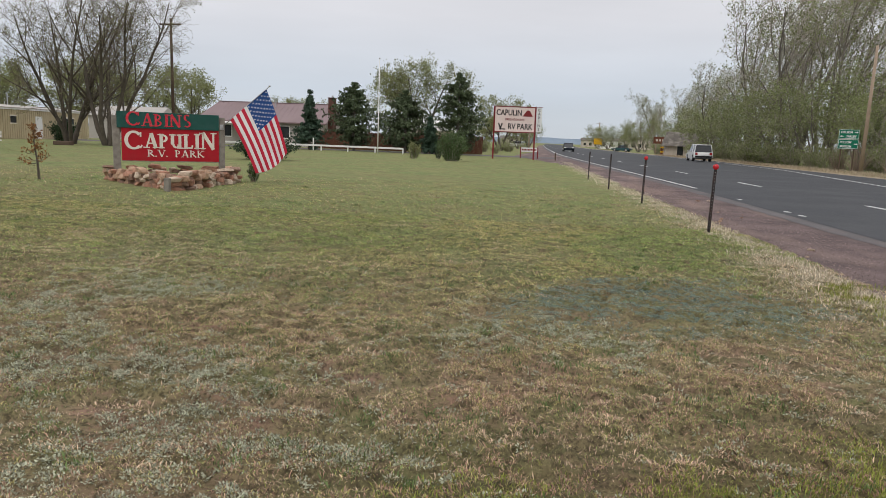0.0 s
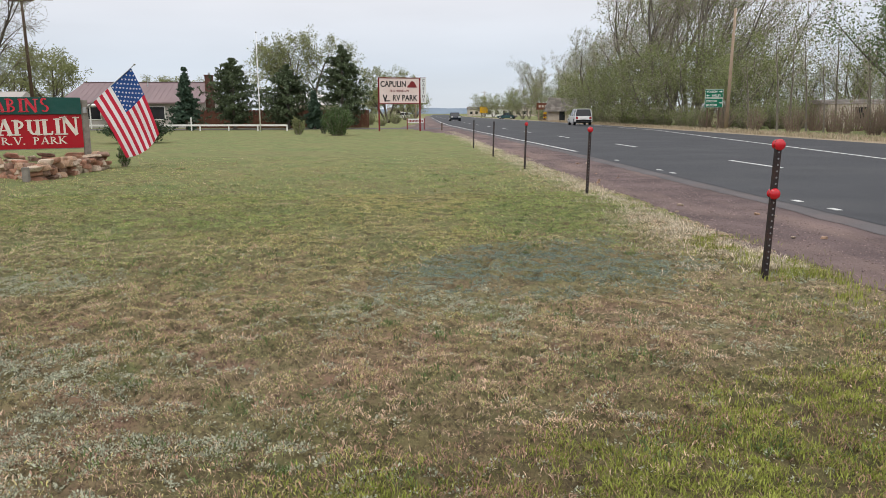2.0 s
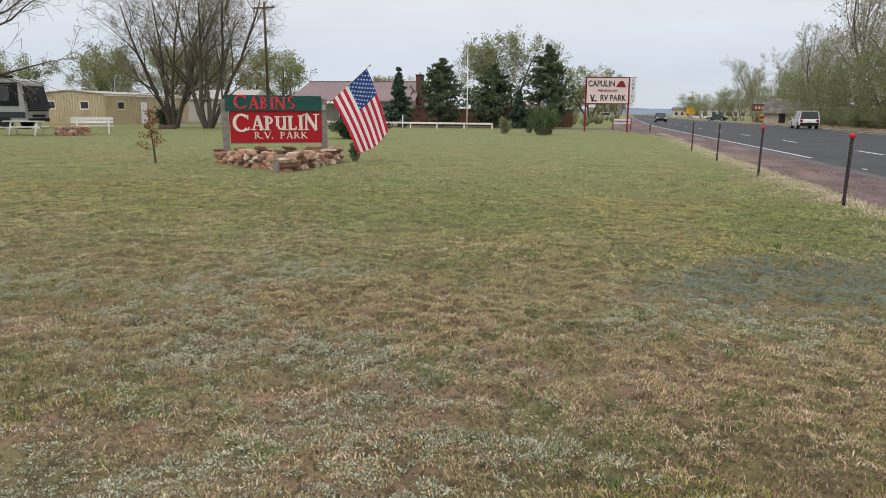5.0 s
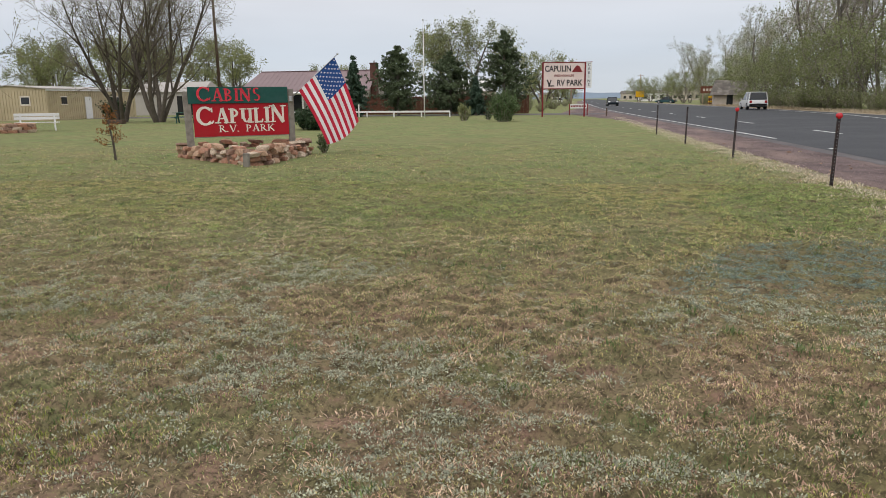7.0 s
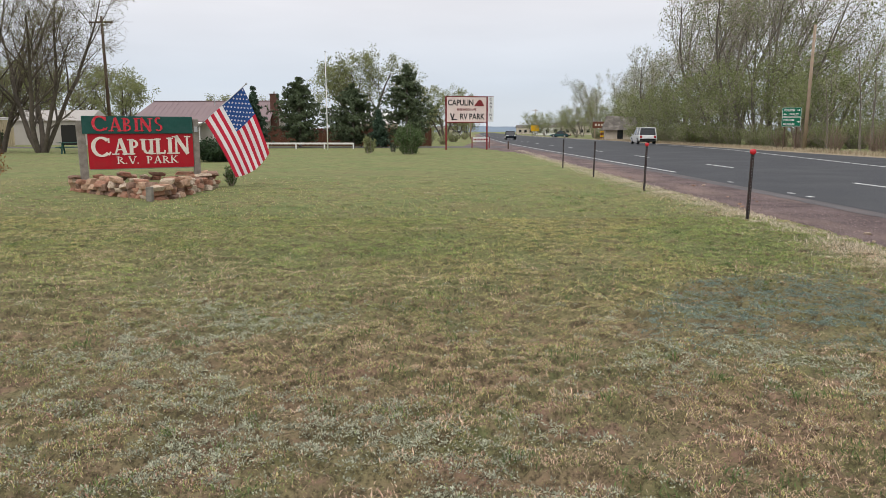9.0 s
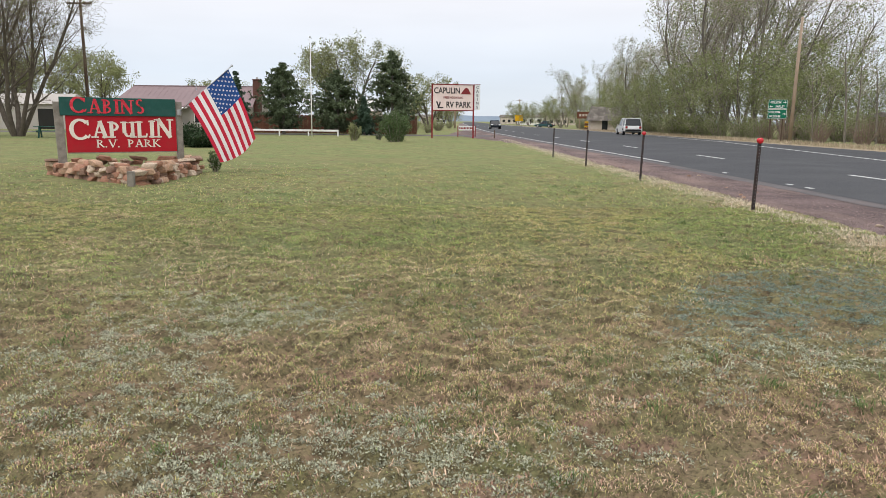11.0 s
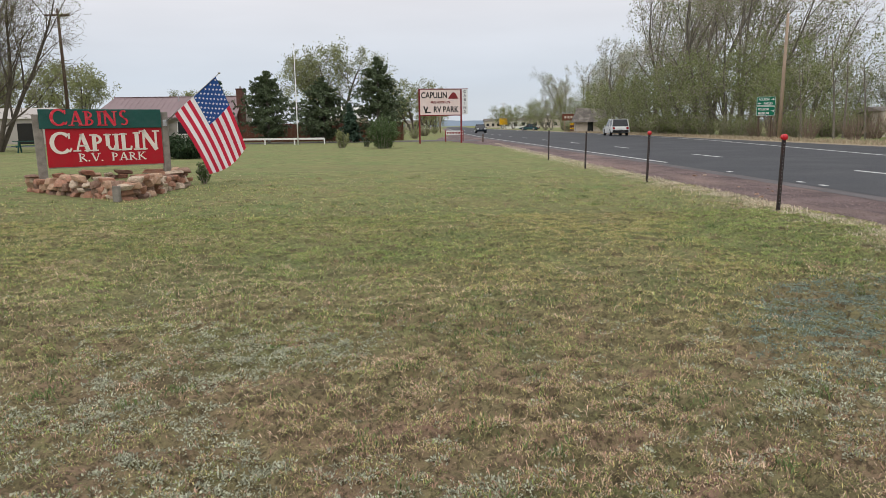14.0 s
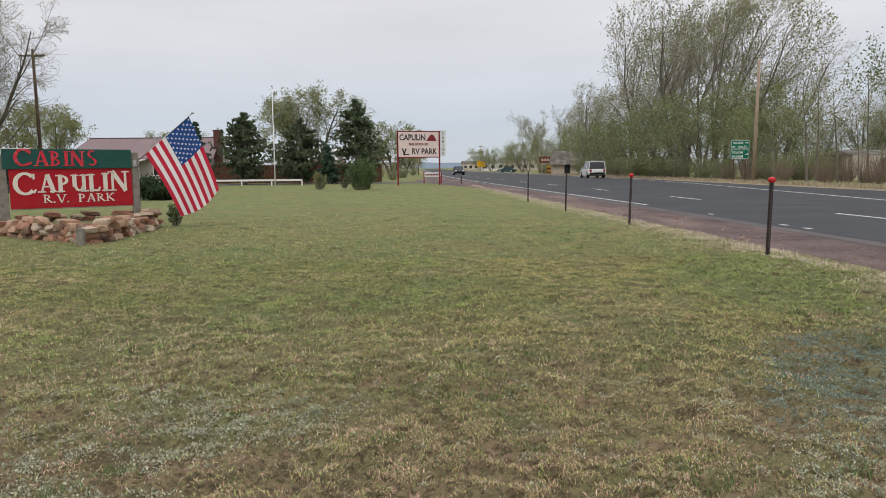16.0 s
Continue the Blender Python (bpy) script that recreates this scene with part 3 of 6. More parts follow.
def serif_word(word, sizes, x0, x1, z0, depth, material, name, thick, y, thin=0.4):
    """Letters cut as strokes with slab serifs; sizes gives each letter's height, the word is spread from x0 to x1."""
    strokes = {
        "C": [("arc", 0.5, 0.5, 0.46, 0.5, 42, 318, 1.25), ("bar", 0.86, 0.70, 0.86, 0.93, 0.55), ("bar", 0.84, 0.08, 0.93, 0.24, 0.5)],
        "A": [("bar", 0.12, 0.0, 0.47, 1.0, 0.55), ("bar", 0.86, 0.0, 0.50, 1.0, 1.2), ("bar", 0.27, 0.32, 0.73, 0.32, 0.45), ("ser", 0.12, 0), ("ser", 0.86, 0)],
        "B": [("bar", 0.22, 0.0, 0.22, 1.0, 1.1), ("arc", 0.3, 0.75, 0.42, 0.25, -90, 90, 0.8), ("arc", 0.3, 0.26, 0.50, 0.26, -90, 90, 0.8), ("ser", 0.2, 0), ("ser", 0.2, 1)],
        "P": [("bar", 0.24, 0.0, 0.24, 1.0, 1.15), ("arc", 0.34, 0.70, 0.48, 0.29, -95, 95, 0.85), ("ser", 0.24, 0), ("ser", 0.2, 1)],
        "U": [("bar", 0.18, 0.3, 0.18, 1.0, 1.15), ("arc", 0.49, 0.30, 0.31, 0.29, 180, 360, 0.9), ("bar", 0.80, 0.0, 0.80, 1.0, 1.0), ("ser", 0.18, 1), ("ser", 0.80, 1), ("ser", 0.84, 0)],
        "L": [("bar", 0.25, 0.0, 0.25, 1.0, 1.15), ("bar", 0.25, 0.05, 0.85, 0.05, 0.6), ("bar", 0.84, 0.04, 0.90, 0.24, 0.5), ("ser", 0.25, 1)],
        "I": [("bar", 0.5, 0.0, 0.5, 1.0, 1.2), ("ser", 0.5, 0), ("ser", 0.5, 1)],
        "N": [("bar", 0.16, 0.0, 0.16, 1.0, 0.7), ("bar", 0.16, 1.0, 0.84, 0.0, 1.25), ("bar", 0.84, 0.0, 0.84, 1.0, 0.7), ("ser", 0.14, 0), ("ser", 0.12, 1), ("ser", 0.86, 1)],
        "S": [("arc", 0.5, 0.74, 0.32, 0.25, 40, 270, 0.9), ("arc", 0.5, 0.25, 0.36, 0.25, -140, 90, 0.9)],
        "R": [("bar", 0.22, 0.0, 0.22, 1.0, 1.0), ("arc", 0.30, 0.73, 0.44, 0.26, -95, 95, 0.75), ("bar", 0.42, 0.48, 0.92, 0.02, 0.95), ("ser", 0.22, 0), ("ser", 0.2, 1), ("arc", 1.0, 0.10, 0.12, 0.10, 200, 340, 0.5)],
        "V": [("bar", 0.10, 1.0, 0.50, 0.0, 1.05), ("bar", 0.90, 1.0, 0.52, 0.0, 0.55), ("ser", 0.10, 1), ("ser", 0.9, 1)],
        "K": [("bar", 0.2, 0.0, 0.2, 1.0, 1.0), ("bar", 0.22, 0.42, 0.82, 1.0, 0.55), ("bar", 0.36, 0.55, 0.92, 0.02, 0.95), ("ser", 0.2, 0), ("ser", 0.2, 1), ("ser", 0.82, 1), ("arc", 1.0, 0.10, 0.12, 0.10, 200, 340, 0.5)],
        ".": [("bar", 0.3, 0.0, 0.3, 0.12, 1.0)],
    }
    widths = {"I": 0.34, ".": 0.28, " ": 0.55, "N": 0.82, "C": 0.86, "S": 0.62, "L": 0.62, "P": 0.66, "B": 0.66}
    raw = [widths.get(c, 0.74) * s for c, s in zip(word, sizes)]
    fit_w = (x1 - x0) / sum(raw)
    x = x0
    for c, s, w in zip(word, sizes, raw):
        w *= fit_w
        if c != " ":
            bm = bmesh.new()
            gx, gz = w * 0.92, s

            drop = 0.10 * s if word == "CAPULIN" and c == "C" else 0.0

            def flat(px, pz):
                return Vector((x + px * gx, y, z0 - drop + pz * gz))

            def bar(a, b, t):
                d = (b - a)
                ang = math.atan2(d.z, d.x)
                ln = d.length
                box_into(bm, (-0.12 * t, 0, -t / 2), (ln + 0.12 * t, depth, t / 2), 0, Matrix.Translation(a) @ Matrix.Rotation(-ang, 4, "Y"))
            for st in strokes[c]:
                if st[0] == "bar":
                    bar(flat(st[1], st[2]), flat(st[3], st[4]), thick * st[5])
                elif st[0] == "ser":
                    zz = 0.03 if st[2] == 0 else 0.97
                    a, b = flat(st[1], zz), flat(st[1], zz)
                    a.x -= thick * 1.05
                    b.x += thick * 1.05
                    bar(a, b, thick * thin)
                else:
                    _, cx, cz, rx, rz, a0, a1, wt = st
                    n = 14
                    inner, outer = [], []
                    for i in range(n + 1):
                        a = radians(a0 + (a1 - a0) * i / n)
                        t = thick * wt * (0.55 + 0.45 * abs(math.cos(a)))
                        p = flat(cx, cz) + Vector((math.cos(a) * (rx * gx - thick * 0.35), 0, math.sin(a) * (rz * gz - thick * 0.3)))
                        q = Vector((math.cos(a), 0, math.sin(a))) * t / 2
                        outer.append((bm.verts.new(p + q), bm.verts.new(p + q + Vector((0, depth, 0)))))
                        inner.append((bm.verts.new(p - q), bm.verts.new(p - q + Vector((0, depth, 0)))))
                    for i in range(n):
                        o0, o1, i0, i1 = outer[i], outer[i + 1], inner[i], inner[i + 1]
                        bm.faces.new((o0[0], o1[0], i1[0], i0[0]))
                        bm.faces.new((o0[0], o0[1], o1[1], o1[0]))
                        bm.faces.new((i0[0], i1[0], i1[1], i0[1]))
            bmesh.ops.recalc_face_normals(bm, faces=bm.faces)
            part(name, bm, material, sign, f"letter {c}")
        x += w


serif_word("CAPULIN", (0.47, 0.37, 0.36, 0.36, 0.37, 0.39, 0.43), 0.06, 2.37, 0.875, 0.012, M["cream"], "letter", 0.072, -0.043)
serif_word("R.V. PARK", (0.175,) * 9, 0.60, 2.04, 0.650, 0.010, M["cream"], "letter", 0.030, -0.041)
serif_word("CABINS", (0.36, 0.31, 0.31, 0.31, 0.31, 0.34), 0.10, 1.74, 1.43, 0.012, M["red_letter"], "letter", 0.052, -0.075)


def stone_mesh(seed):
    """A rough field stone: boxy, worn round, chipped."""
    r = random.Random(seed)
    bm = bmesh.new()
    bmesh.ops.create_icosphere(bm, subdivisions=2, radius=1.0)
    skew = [r.uniform(-0.22, 0.22) for _ in range(4)]
    for v in bm.verts:
        p = Vector([math.copysign(abs(c) ** 0.40, c) * 0.5 for c in v.co])
        n1 = noise.noise(p * 2.3 + Vector((seed * 3.1, 0, 0)))
        n2 = noise.noise(p * 5.5 + Vector((0, seed * 1.7, 0)))
        p *= 1 + 0.22 * n1 + 0.09 * n2
        p.x += skew[0] * p.z + skew[1] * p.y * 0.6
        p.z += skew[2] * p.x * 0.7
        p.y += skew[3] * p.z
        v.co = p
    bmesh.ops.recalc_face_normals(bm, faces=bm.faces)
    me = bpy.data.meshes.new("stone")
    bm.to_mesh(me)
    bm.free()
    me.materials.append((M["stone"], M["stone_b"], M["stone_c"], M["stone_dark"], M["stone_b"])[seed % 5])
    return me


STONES = [stone_mesh(k) for k in range(15)]


def stone_wall(e, a, b, courses, seed, h=0.112, depth=0.26):
    """Rough flat stones laid dry along a line, each one lying on the course below."""
    r = random.Random(seed)
    a, b = Vector((*a, 0)), Vector((*b, 0))
    d = b - a
    ang, ln = math.degrees(math.atan2(d.y, d.x)), d.length
    z = 0.0
    for c in range(courses):
        s = r.uniform(-0.15, 0.05)
        top = c == courses - 1
        while s < ln:
            w = r.uniform(0.13, 0.30) if not top else r.uniform(0.20, 0.52)
            hh = h * r.uniform(0.8, 1.45) * (0.8 if top else 1.0)
            if not (top and r.random() < 0.22):
                p = a + d * min(1.0, max(0.0, (s + w / 2) / ln))
                ob = new("stone", r.choice(STONES))
                ob.parent = e
                yaw = ang + r.uniform(-9, 9) + (180 if r.random() < 0.5 else 0)
                ob.matrix_local = pose(p.x + r.uniform(-.09, .09), p.y + r.uniform(-.09, .09), z + hh / 2 - 0.018, r.uniform(-9, 9), r.uniform(-9, 9), yaw + r.uniform(-14, 14)) @ Matrix.Diagonal((w * 1.0, depth * r.uniform(0.8, 1.3), hh * 1.08, 1))
            s += w * 0.97
        z += h


bed = empty("stone_planter", pose(0, 0, 0), "low dry-stacked planter wall of reddish sandstone at sign", "wall")
stone_wall(bed, (-10.45, 19.75), (-7.55, 17.45), 4, 3)
stone_wall(bed, (-7.42, 17.55), (-7.55, 21.0), 4, 5)
stone_wall(bed, (-7.70, 21.2), (-10.1, 20.35), 4, 8)
bm = bmesh.new()
f = [bm.verts.new(p) for p in ((-10.3, 19.8, 0.22), (-7.5, 17.6, 0.22), (-7.55, 21.0, 0.22), (-10.0, 20.25, 0.22))]
bm.faces.new(f)
part("soil", bm, M["lawn"], bed, "dark soil filling the planter")
part("stake", box((-7.62, 17.13, -0.05), (-7.50, 17.25, 0.30), 0.01), M["wood_grey"], bed, "short weathered wooden stake")

# ---- flag on its slanted staff ----
flag = empty("flag", pose(-7.83, 20.93, 1.50), "red white and blue striped flag hanging from slanted staff", "flag")
ST = Vector((0.95, -0.06, 0.78))
staff_dir = ST.normalized()
part("staff", tube([staff_dir * -0.08, staff_dir * 1.70], [0.014, 0.012], 10), M["metal"], flag, "thin pale metal staff", smooth=True)
bm = bmesh.new()
bmesh.ops.create_uvsphere(bm, u_segments=10, v_segments=6, radius=0.028, matrix=Matrix.Translation(staff_dir * 1.72))
part("finial", bm, M["metal"], flag, smooth=True)
part("bracket", box((-0.06, -0.05, -0.10), (0.02, 0.03, 0.04), 0.008), M["metal"], flag)
HOIST_B, HOIST_T = staff_dir * 0.28, staff_dir * 1.60
FLY_B, FLY_T = Vector((1.00, -0.22, -1.22)), Vector((1.86, -0.18, -0.64))


def cloth(u, v):
    """u from hoist to fly, v from the lower edge to the upper."""
    p = (HOIST_B * (1 - v) + HOIST_T * v) * (1 - u) + (FLY_B * (1 - v) + FLY_T * v) * u
    out = Vector((0.25, -0.95, 0.1))
    wave = 0.13 * math.sin(5.2 * v + 2.4 * u + 0.3) * (0.15 + u) + 0.05 * math.sin(11 * v - 3 * u) * u
    sag = Vector((0.05, 0, -0.10)) * math.sin(math.pi * v) * u
    return p + out * wave + sag + Vector((0.04, 0, 0.0)) * math.sin(math.pi * u)


def cloth_patch(u0, u1, v0, v1, nu, nv, lift=0.0):
    bm = bmesh.new()
    g = [[bm.verts.new(cloth(u0 + (u1 - u0) * i / nu, v0 + (v1 - v0) * j / nv)) for i in range(nu + 1)] for j in range(nv + 1)]
    for j in range(nv):
        for i in range(nu):
            bm.faces.new((g[j][i], g[j][i + 1], g[j + 1][i + 1], g[j + 1][i]))
    return bm


for k in range(13):
    v0, v1 = k / 13, (k + 1) / 13
    u0 = 0.40 if k >= 6 else 0.0
    part("stripe", cloth_patch(u0, 1, v0, v1, 22, 2), M["flag_red"] if k % 2 == 0 else M["flag_white"], flag, "red stripe" if k % 2 == 0 else "white stripe", smooth=True)
part("canton", cloth_patch(0, 0.40, 6 / 13, 1, 12, 14), M["flag_blue"], flag, "blue field", smooth=True)
for r_i in range(9):
    for c_i in range(6 if r_i % 2 == 0 else 5):
        u = 0.40 * ((c_i + (0.5 if r_i % 2 == 0 else 1.0)) / 6)
        v = 6 / 13 + 7 / 13 * ((r_i + 0.5) / 9)
        p = cloth(u, v)
        du, dv = cloth(u + 0.01, v) - p, cloth(u, v + 0.01) - p
        nn = du.cross(dv).normalized()
        du.normalize()
        dv = nn.cross(du)
        bm = bmesh.new()
        for side in (0.006, -0.006):
            ring = [bm.verts.new(p + nn * side + (du * math.cos(a) + dv * math.sin(a)) * (0.032 if q % 2 == 0 else 0.014)) for q, a in enumerate([math.pi / 5 * q2 for q2 in range(10)])]
            bm.faces.new(ring)
        part("star", bm, M["flag_white"], flag, "small white star")

# ---- plants ----
class Bark:
    """Collects tapered tubes in plain lists."""
    def __init__(self):
        self.v, self.f, self.n = [], [], 0

    def tube(self, pts, radii, sides):
        n = len(pts)
        base = self.n
        for i, p in enumerate(pts):
            d = (pts[min(i + 1, n - 1)] - pts[max(i - 1, 0)])
            if d.length < 1e-6:
                d = Vector((0, 0, 1))
            d.normalize()
            a = d.orthogonal().normalized()
            b = d.cross(a)
            for k in range(sides):
                an = 2 * math.pi * k / sides
                q = p + (a * math.cos(an) + b * math.sin(an)) * radii[i]
                self.v.append((q.x, q.y, q.z))
        for i in range(n - 1):
            for k in range(sides):
                k2 = (k + 1) % sides
                self.f.extend((base + i * sides + k, base + i * sides + k2, base + (i + 1) * sides + k2, base + (i + 1) * sides + k))
        self.n += n * sides


def leaf_quads(points, size, seed, stretch=1.5, up=0.0):
    """Small leaf-shaped quads, each turned its own way."""
    rg = np.random.RandomState(seed)
    p = np.asarray(points, dtype=np.float32)
    n = len(p)
    a = rg.normal(size=(n, 3))
    a[:, 2] += up
    a /= np.linalg.norm(a, axis=1)[:, None]
    b = np.cross(a, rg.normal(size=(n, 3)))
    b /= np.linalg.norm(b, axis=1)[:, None] + 1e-9
    s = (size * rg.uniform(0.6, 1.4, n))[:, None]
    v = np.stack([p - a * s * stretch / 2, p + b * s * 0.45, p + a * s * stretch / 2, p - b * s * 0.45], axis=1)
    return v.reshape(-1, 3), np.arange(4 * n)


def grow(bark, twigs, tips, p, d, length, r, level, spec, rg):
    """One branch and what springs from it."""
    segs = spec["segs"][level]
    pts, rad = [p.copy()], [r]
    cur, dirn = p.copy(), d.normalized()
    wob = spec["wob"][level]
    for i in range(segs):
        dirn = (dirn + Vector((rg.gauss(0, wob), rg.gauss(0, wob), rg.gauss(0, wob) + spec["up"][level])) + spec["wind"] * (0.05 + 0.06 * level)).normalized()
        cur = cur + dirn * (length / segs)
        pts.append(cur.copy())
        rad.append(max(spec["fine"], r * (1 - (i + 1) / segs * spec["taper"][level])))
    last = level == spec["levels"] - 1
    (twigs if level >= spec["twig_level"] else bark).tube(pts, rad, spec["sides"][level])
    if last:
        for q in pts[1:]:
            tips.append(q)
        return
    count = spec["kids"][level]
    for k in range(count):
        f = spec["from"][level] + (1 - spec["from"][level]) * (k + rg.random()) / count
        x = f * segs
        i = min(segs - 1, int(x))
        q = pts[i].lerp(pts[i + 1], x - i)
        axis = (pts[i + 1] - pts[i]).normalized()
        side = axis.orthogonal().normalized()
        side.rotate(Matrix.Rotation(rg.uniform(0, 2 * math.pi), 3, axis))
        ang = radians(rg.gauss(spec["angle"][level], 9))
        nd = axis * math.cos(ang) + side * math.sin(ang)
        rr = (rad[i] * (1 - (x - i)) + rad[i + 1] * (x - i))
        grow(bark, twigs, tips, q, nd, length * spec["ratio"][level] * rg.uniform(0.7, 1.2) * (1.15 - 0.45 * f), max(0.007, rr * spec["thin"][level]), level + 1, spec, rg)


def tree(name, label, m, spec, seed, leaf=None, leaf_n=0, leaf_size=0.1, spread=0.25, bark="bark", twig="twig", category="tree", group="", stems=1, stem_lean=0.25, base_r=0.3):
    rg = random.Random(seed)
    bk, tw, tips = Bark(), Bark(), []
    for s in range(stems):
        a = 2 * math.pi * (s + rg.random() * 0.6) / stems
        lean = Vector((math.cos(a), math.sin(a), 0)) * (stem_lean * rg.uniform(0.6, 1.3) if stems > 1 else 0.04)
        p = Vector((math.cos(a), math.sin(a), 0)) * (base_r * 1.1 if stems > 1 else 0)
        grow(bk, tw, tips, p + Vector((0, 0, -0.1)), Vector((0, 0, 1)) + lean, spec["height"] * rg.uniform(0.85, 1.05), base_r * rg.uniform(0.8, 1.0), 0, spec, rg)
    e = empty(name, m, label, category, group)
    ob = new("trunk", raw_mesh("trunk", bk.v, bk.f, 4, M[bark], True))
    ob.parent = e
    if tw.n:
        ob = tagged(new("crown", raw_mesh("crown", tw.v, tw.f, 4, M[twig])), "fine branches and twigs")
        ob.parent = e
    if leaf and leaf_n:
        rs = np.random.RandomState(seed)
        t = np.array([tuple(q) for q in tips])
        pts = t[rs.randint(0, len(t), leaf_n)] + rs.normal(0, spread, (leaf_n, 3))
        pts = pts[pts[:, 2] > 0.05]
        v, f = leaf_quads(pts, leaf_size, seed)
        ob = tagged(new("foliage", raw_mesh("foliage", v, f, 4, M[leaf])), "small young leaves")
        ob.parent = e
    return e


def spec(height, kids, ratio, angle, wind=(0, 0, 0), up=(0.02, 0.05, 0.06, 0.05), wob=(0.05, 0.10, 0.14, 0.2), segs=(7, 6, 4, 3), sides=(8, 5, 3, 3), frm=(0.25, 0.2, 0.15),
         taper=(0.8, 0.85, 0.85, 0.8), thin=(0.55, 0.5, 0.55), levels=4, twig_level=2, fine=0.008):
    return {"fine": fine, "height": height, "kids": kids, "ratio": ratio, "angle": angle, "wind": Vector(wind), "up": up, "wob": wob, "segs": segs, "sides": sides, "from": frm, "taper": taper,
            "thin": thin, "levels": levels, "twig_level": twig_level}


def conifer(name, label, m, h, r, seed, material, tiers=17, per=9, flat=0.15, clumps=11, size=0.12, group="conifers by the wooden fence"):
    rg = random.Random(seed)
    e = empty(name, m, label, "tree", group)
    bk = Bark()
    bk.tube([Vector((0, 0, -0.1)), Vector((0, 0, h * 0.5)), Vector((0, 0, h * 0.98))], [0.022 * h + 0.02, 0.014 * h, 0.012], 7)
    pts = []
    for t in range(tiers):
        f = (t + 0.5) / tiers
        z = h * ((0.13 if flat > 0 else 0.06) + (0.86 if flat > 0 else 0.92) * f)
        reach0 = (r * (1 - f) ** 1.05 if flat > 0 else r * min(1.0, 1.7 * (1 - f)) ** 0.9 * min(1.0, 0.55 + 2.2 * f)) + 0.06
        for k in range(per if f < 0.85 else per // 2):
            a = rg.uniform(0, 2 * math.pi)
            reach = reach0 * rg.choice((rg.uniform(0.45, 0.85), rg.uniform(0.85, 1.2)))
            zz = z + rg.uniform(-0.9, 0.9) * h / tiers
            tip = Vector((math.cos(a) * reach, math.sin(a) * reach, zz - flat * reach + 0.15 * reach * f))
            bk.tube([Vector((0, 0, zz)), tip], [0.02, 0.006], 3)
            for c in range(clumps):
                s = 0.22 + 0.80 * (c + rg.random()) / clumps
                q = Vector((0, 0, zz)).lerp(tip, s) + Vector((rg.gauss(0, 0.07), rg.gauss(0, 0.07), rg.gauss(0.02, 0.07))) * (0.25 + reach * 0.55)
                for _ in range(6):
                    pts.append(q + Vector((rg.gauss(0, .07), rg.gauss(0, .07), rg.gauss(0, .06))))
    ob = new("trunk", raw_mesh("trunk", bk.v, bk.f, 4, M["bark"], True))
    ob.parent = e
    v, f = leaf_quads([tuple(p) for p in pts], size, seed, stretch=2.2, up=0.4)
    ob = new("crown", raw_mesh("crown", v, f, 4, material))
    ob.parent = e
    return e


def shrub(name, label, m, h, w, seed, leaf, n=5000, size=0.06, stems=26, bark="twig", group="", category="bush", dense=1.0):
    """Many thin stems from one root and small leaves on them, with an uneven outline."""
    rg = random.Random(seed)
    e = empty(name, m, label, category, group)
    bk, pts = Bark(), []
    for s in range(stems):
        a, t = rg.uniform(0, 2 * math.pi), rg.random() ** 0.6
        tip = Vector((math.cos(a) * w / 2 * t, math.sin(a) * w / 2 * t, h * (1 - 0.45 * t * t) * rg.uniform(0.75, 1.08)))
        root = Vector((math.cos(a) * 0.12 * w, math.sin(a) * 0.12 * w, -0.05))
        mid = root.lerp(tip, 0.5) + Vector((rg.gauss(0, .06), rg.gauss(0, .06), 0.08 * h))
        bk.tube([root, mid, tip], [0.012 + 0.006 * h, 0.008 + 0.003 * h, 0.005], 4)
        for _ in range(int(n / stems)):
            f = 0.12 + 0.9 * rg.random() ** dense
            q = (root.lerp(mid, f * 2) if f < 0.5 else mid.lerp(tip, f * 2 - 1))
            q = q + Vector((rg.gauss(0, .05 * w), rg.gauss(0, .05 * w), rg.gauss(0, .05 * h)))
            if q.z > 0.02:
                pts.append(tuple(q))
    ob = new("stem", raw_mesh("stem", bk.v, bk.f, 4, M[bark], True))
    ob.parent = e
    if pts:
        v, f = leaf_quads(pts, size, seed)
        ob = new("foliage", raw_mesh("foliage", v, f, 4, M[leaf]))
        ob.parent = e
    return e

# ---- trees on the near side ----
BARE = spec(11.2, (9, 9, 9), (0.50, 0.45, 0.42), (38, 42, 46), up=(0.035, 0.06, 0.04, 0.0), frm=(0.14, 0.15, 0.12), wob=(0.07, 0.13, 0.16, 0.2), segs=(8, 5, 4, 2), sides=(7, 4, 3, 3), fine=0.010, wind=(0.12, 0, 0))
tree("cottonwood_tree", "large bare cottonwood with several trunks and fine twigs", pose(-33.9, 54.6, 0), BARE, 11, "leaf_spring", 6000, 0.06, 0.08, bark="bark_dark", twig="twig_dark", stems=5, stem_lean=0.36, base_r=0.20, group="bare cottonwoods")
tree("cottonwood_tree", "large bare cottonwood with leaning trunks and spreading twigs", pose(-30.3, 53.6, 0), BARE, 17, "leaf_spring", 6000, 0.06, 0.08, bark="bark_dark", twig="twig_dark", stems=5, stem_lean=0.42, base_r=0.20, group="bare cottonwoods")
tree("cottonwood_tree", "bare cottonwood with drooping twigs near the motorhome", pose(-34.8, 33.5, 0), BARE, 13, "leaf_spring", 2500, 0.08, 0.15, bark="bark_dark", twig="twig_dark", stems=4, stem_lean=0.45, base_r=0.24, group="bare cottonwoods")
LEAFY = spec(9.2, (8, 7, 6), (0.56, 0.50, 0.42), (38, 42, 45), up=(0.02, 0.03, 0.0, -0.02), wob=(0.08, 0.14, 0.2, 0.25), segs=(7, 5, 3, 2), sides=(7, 4, 3, 3))
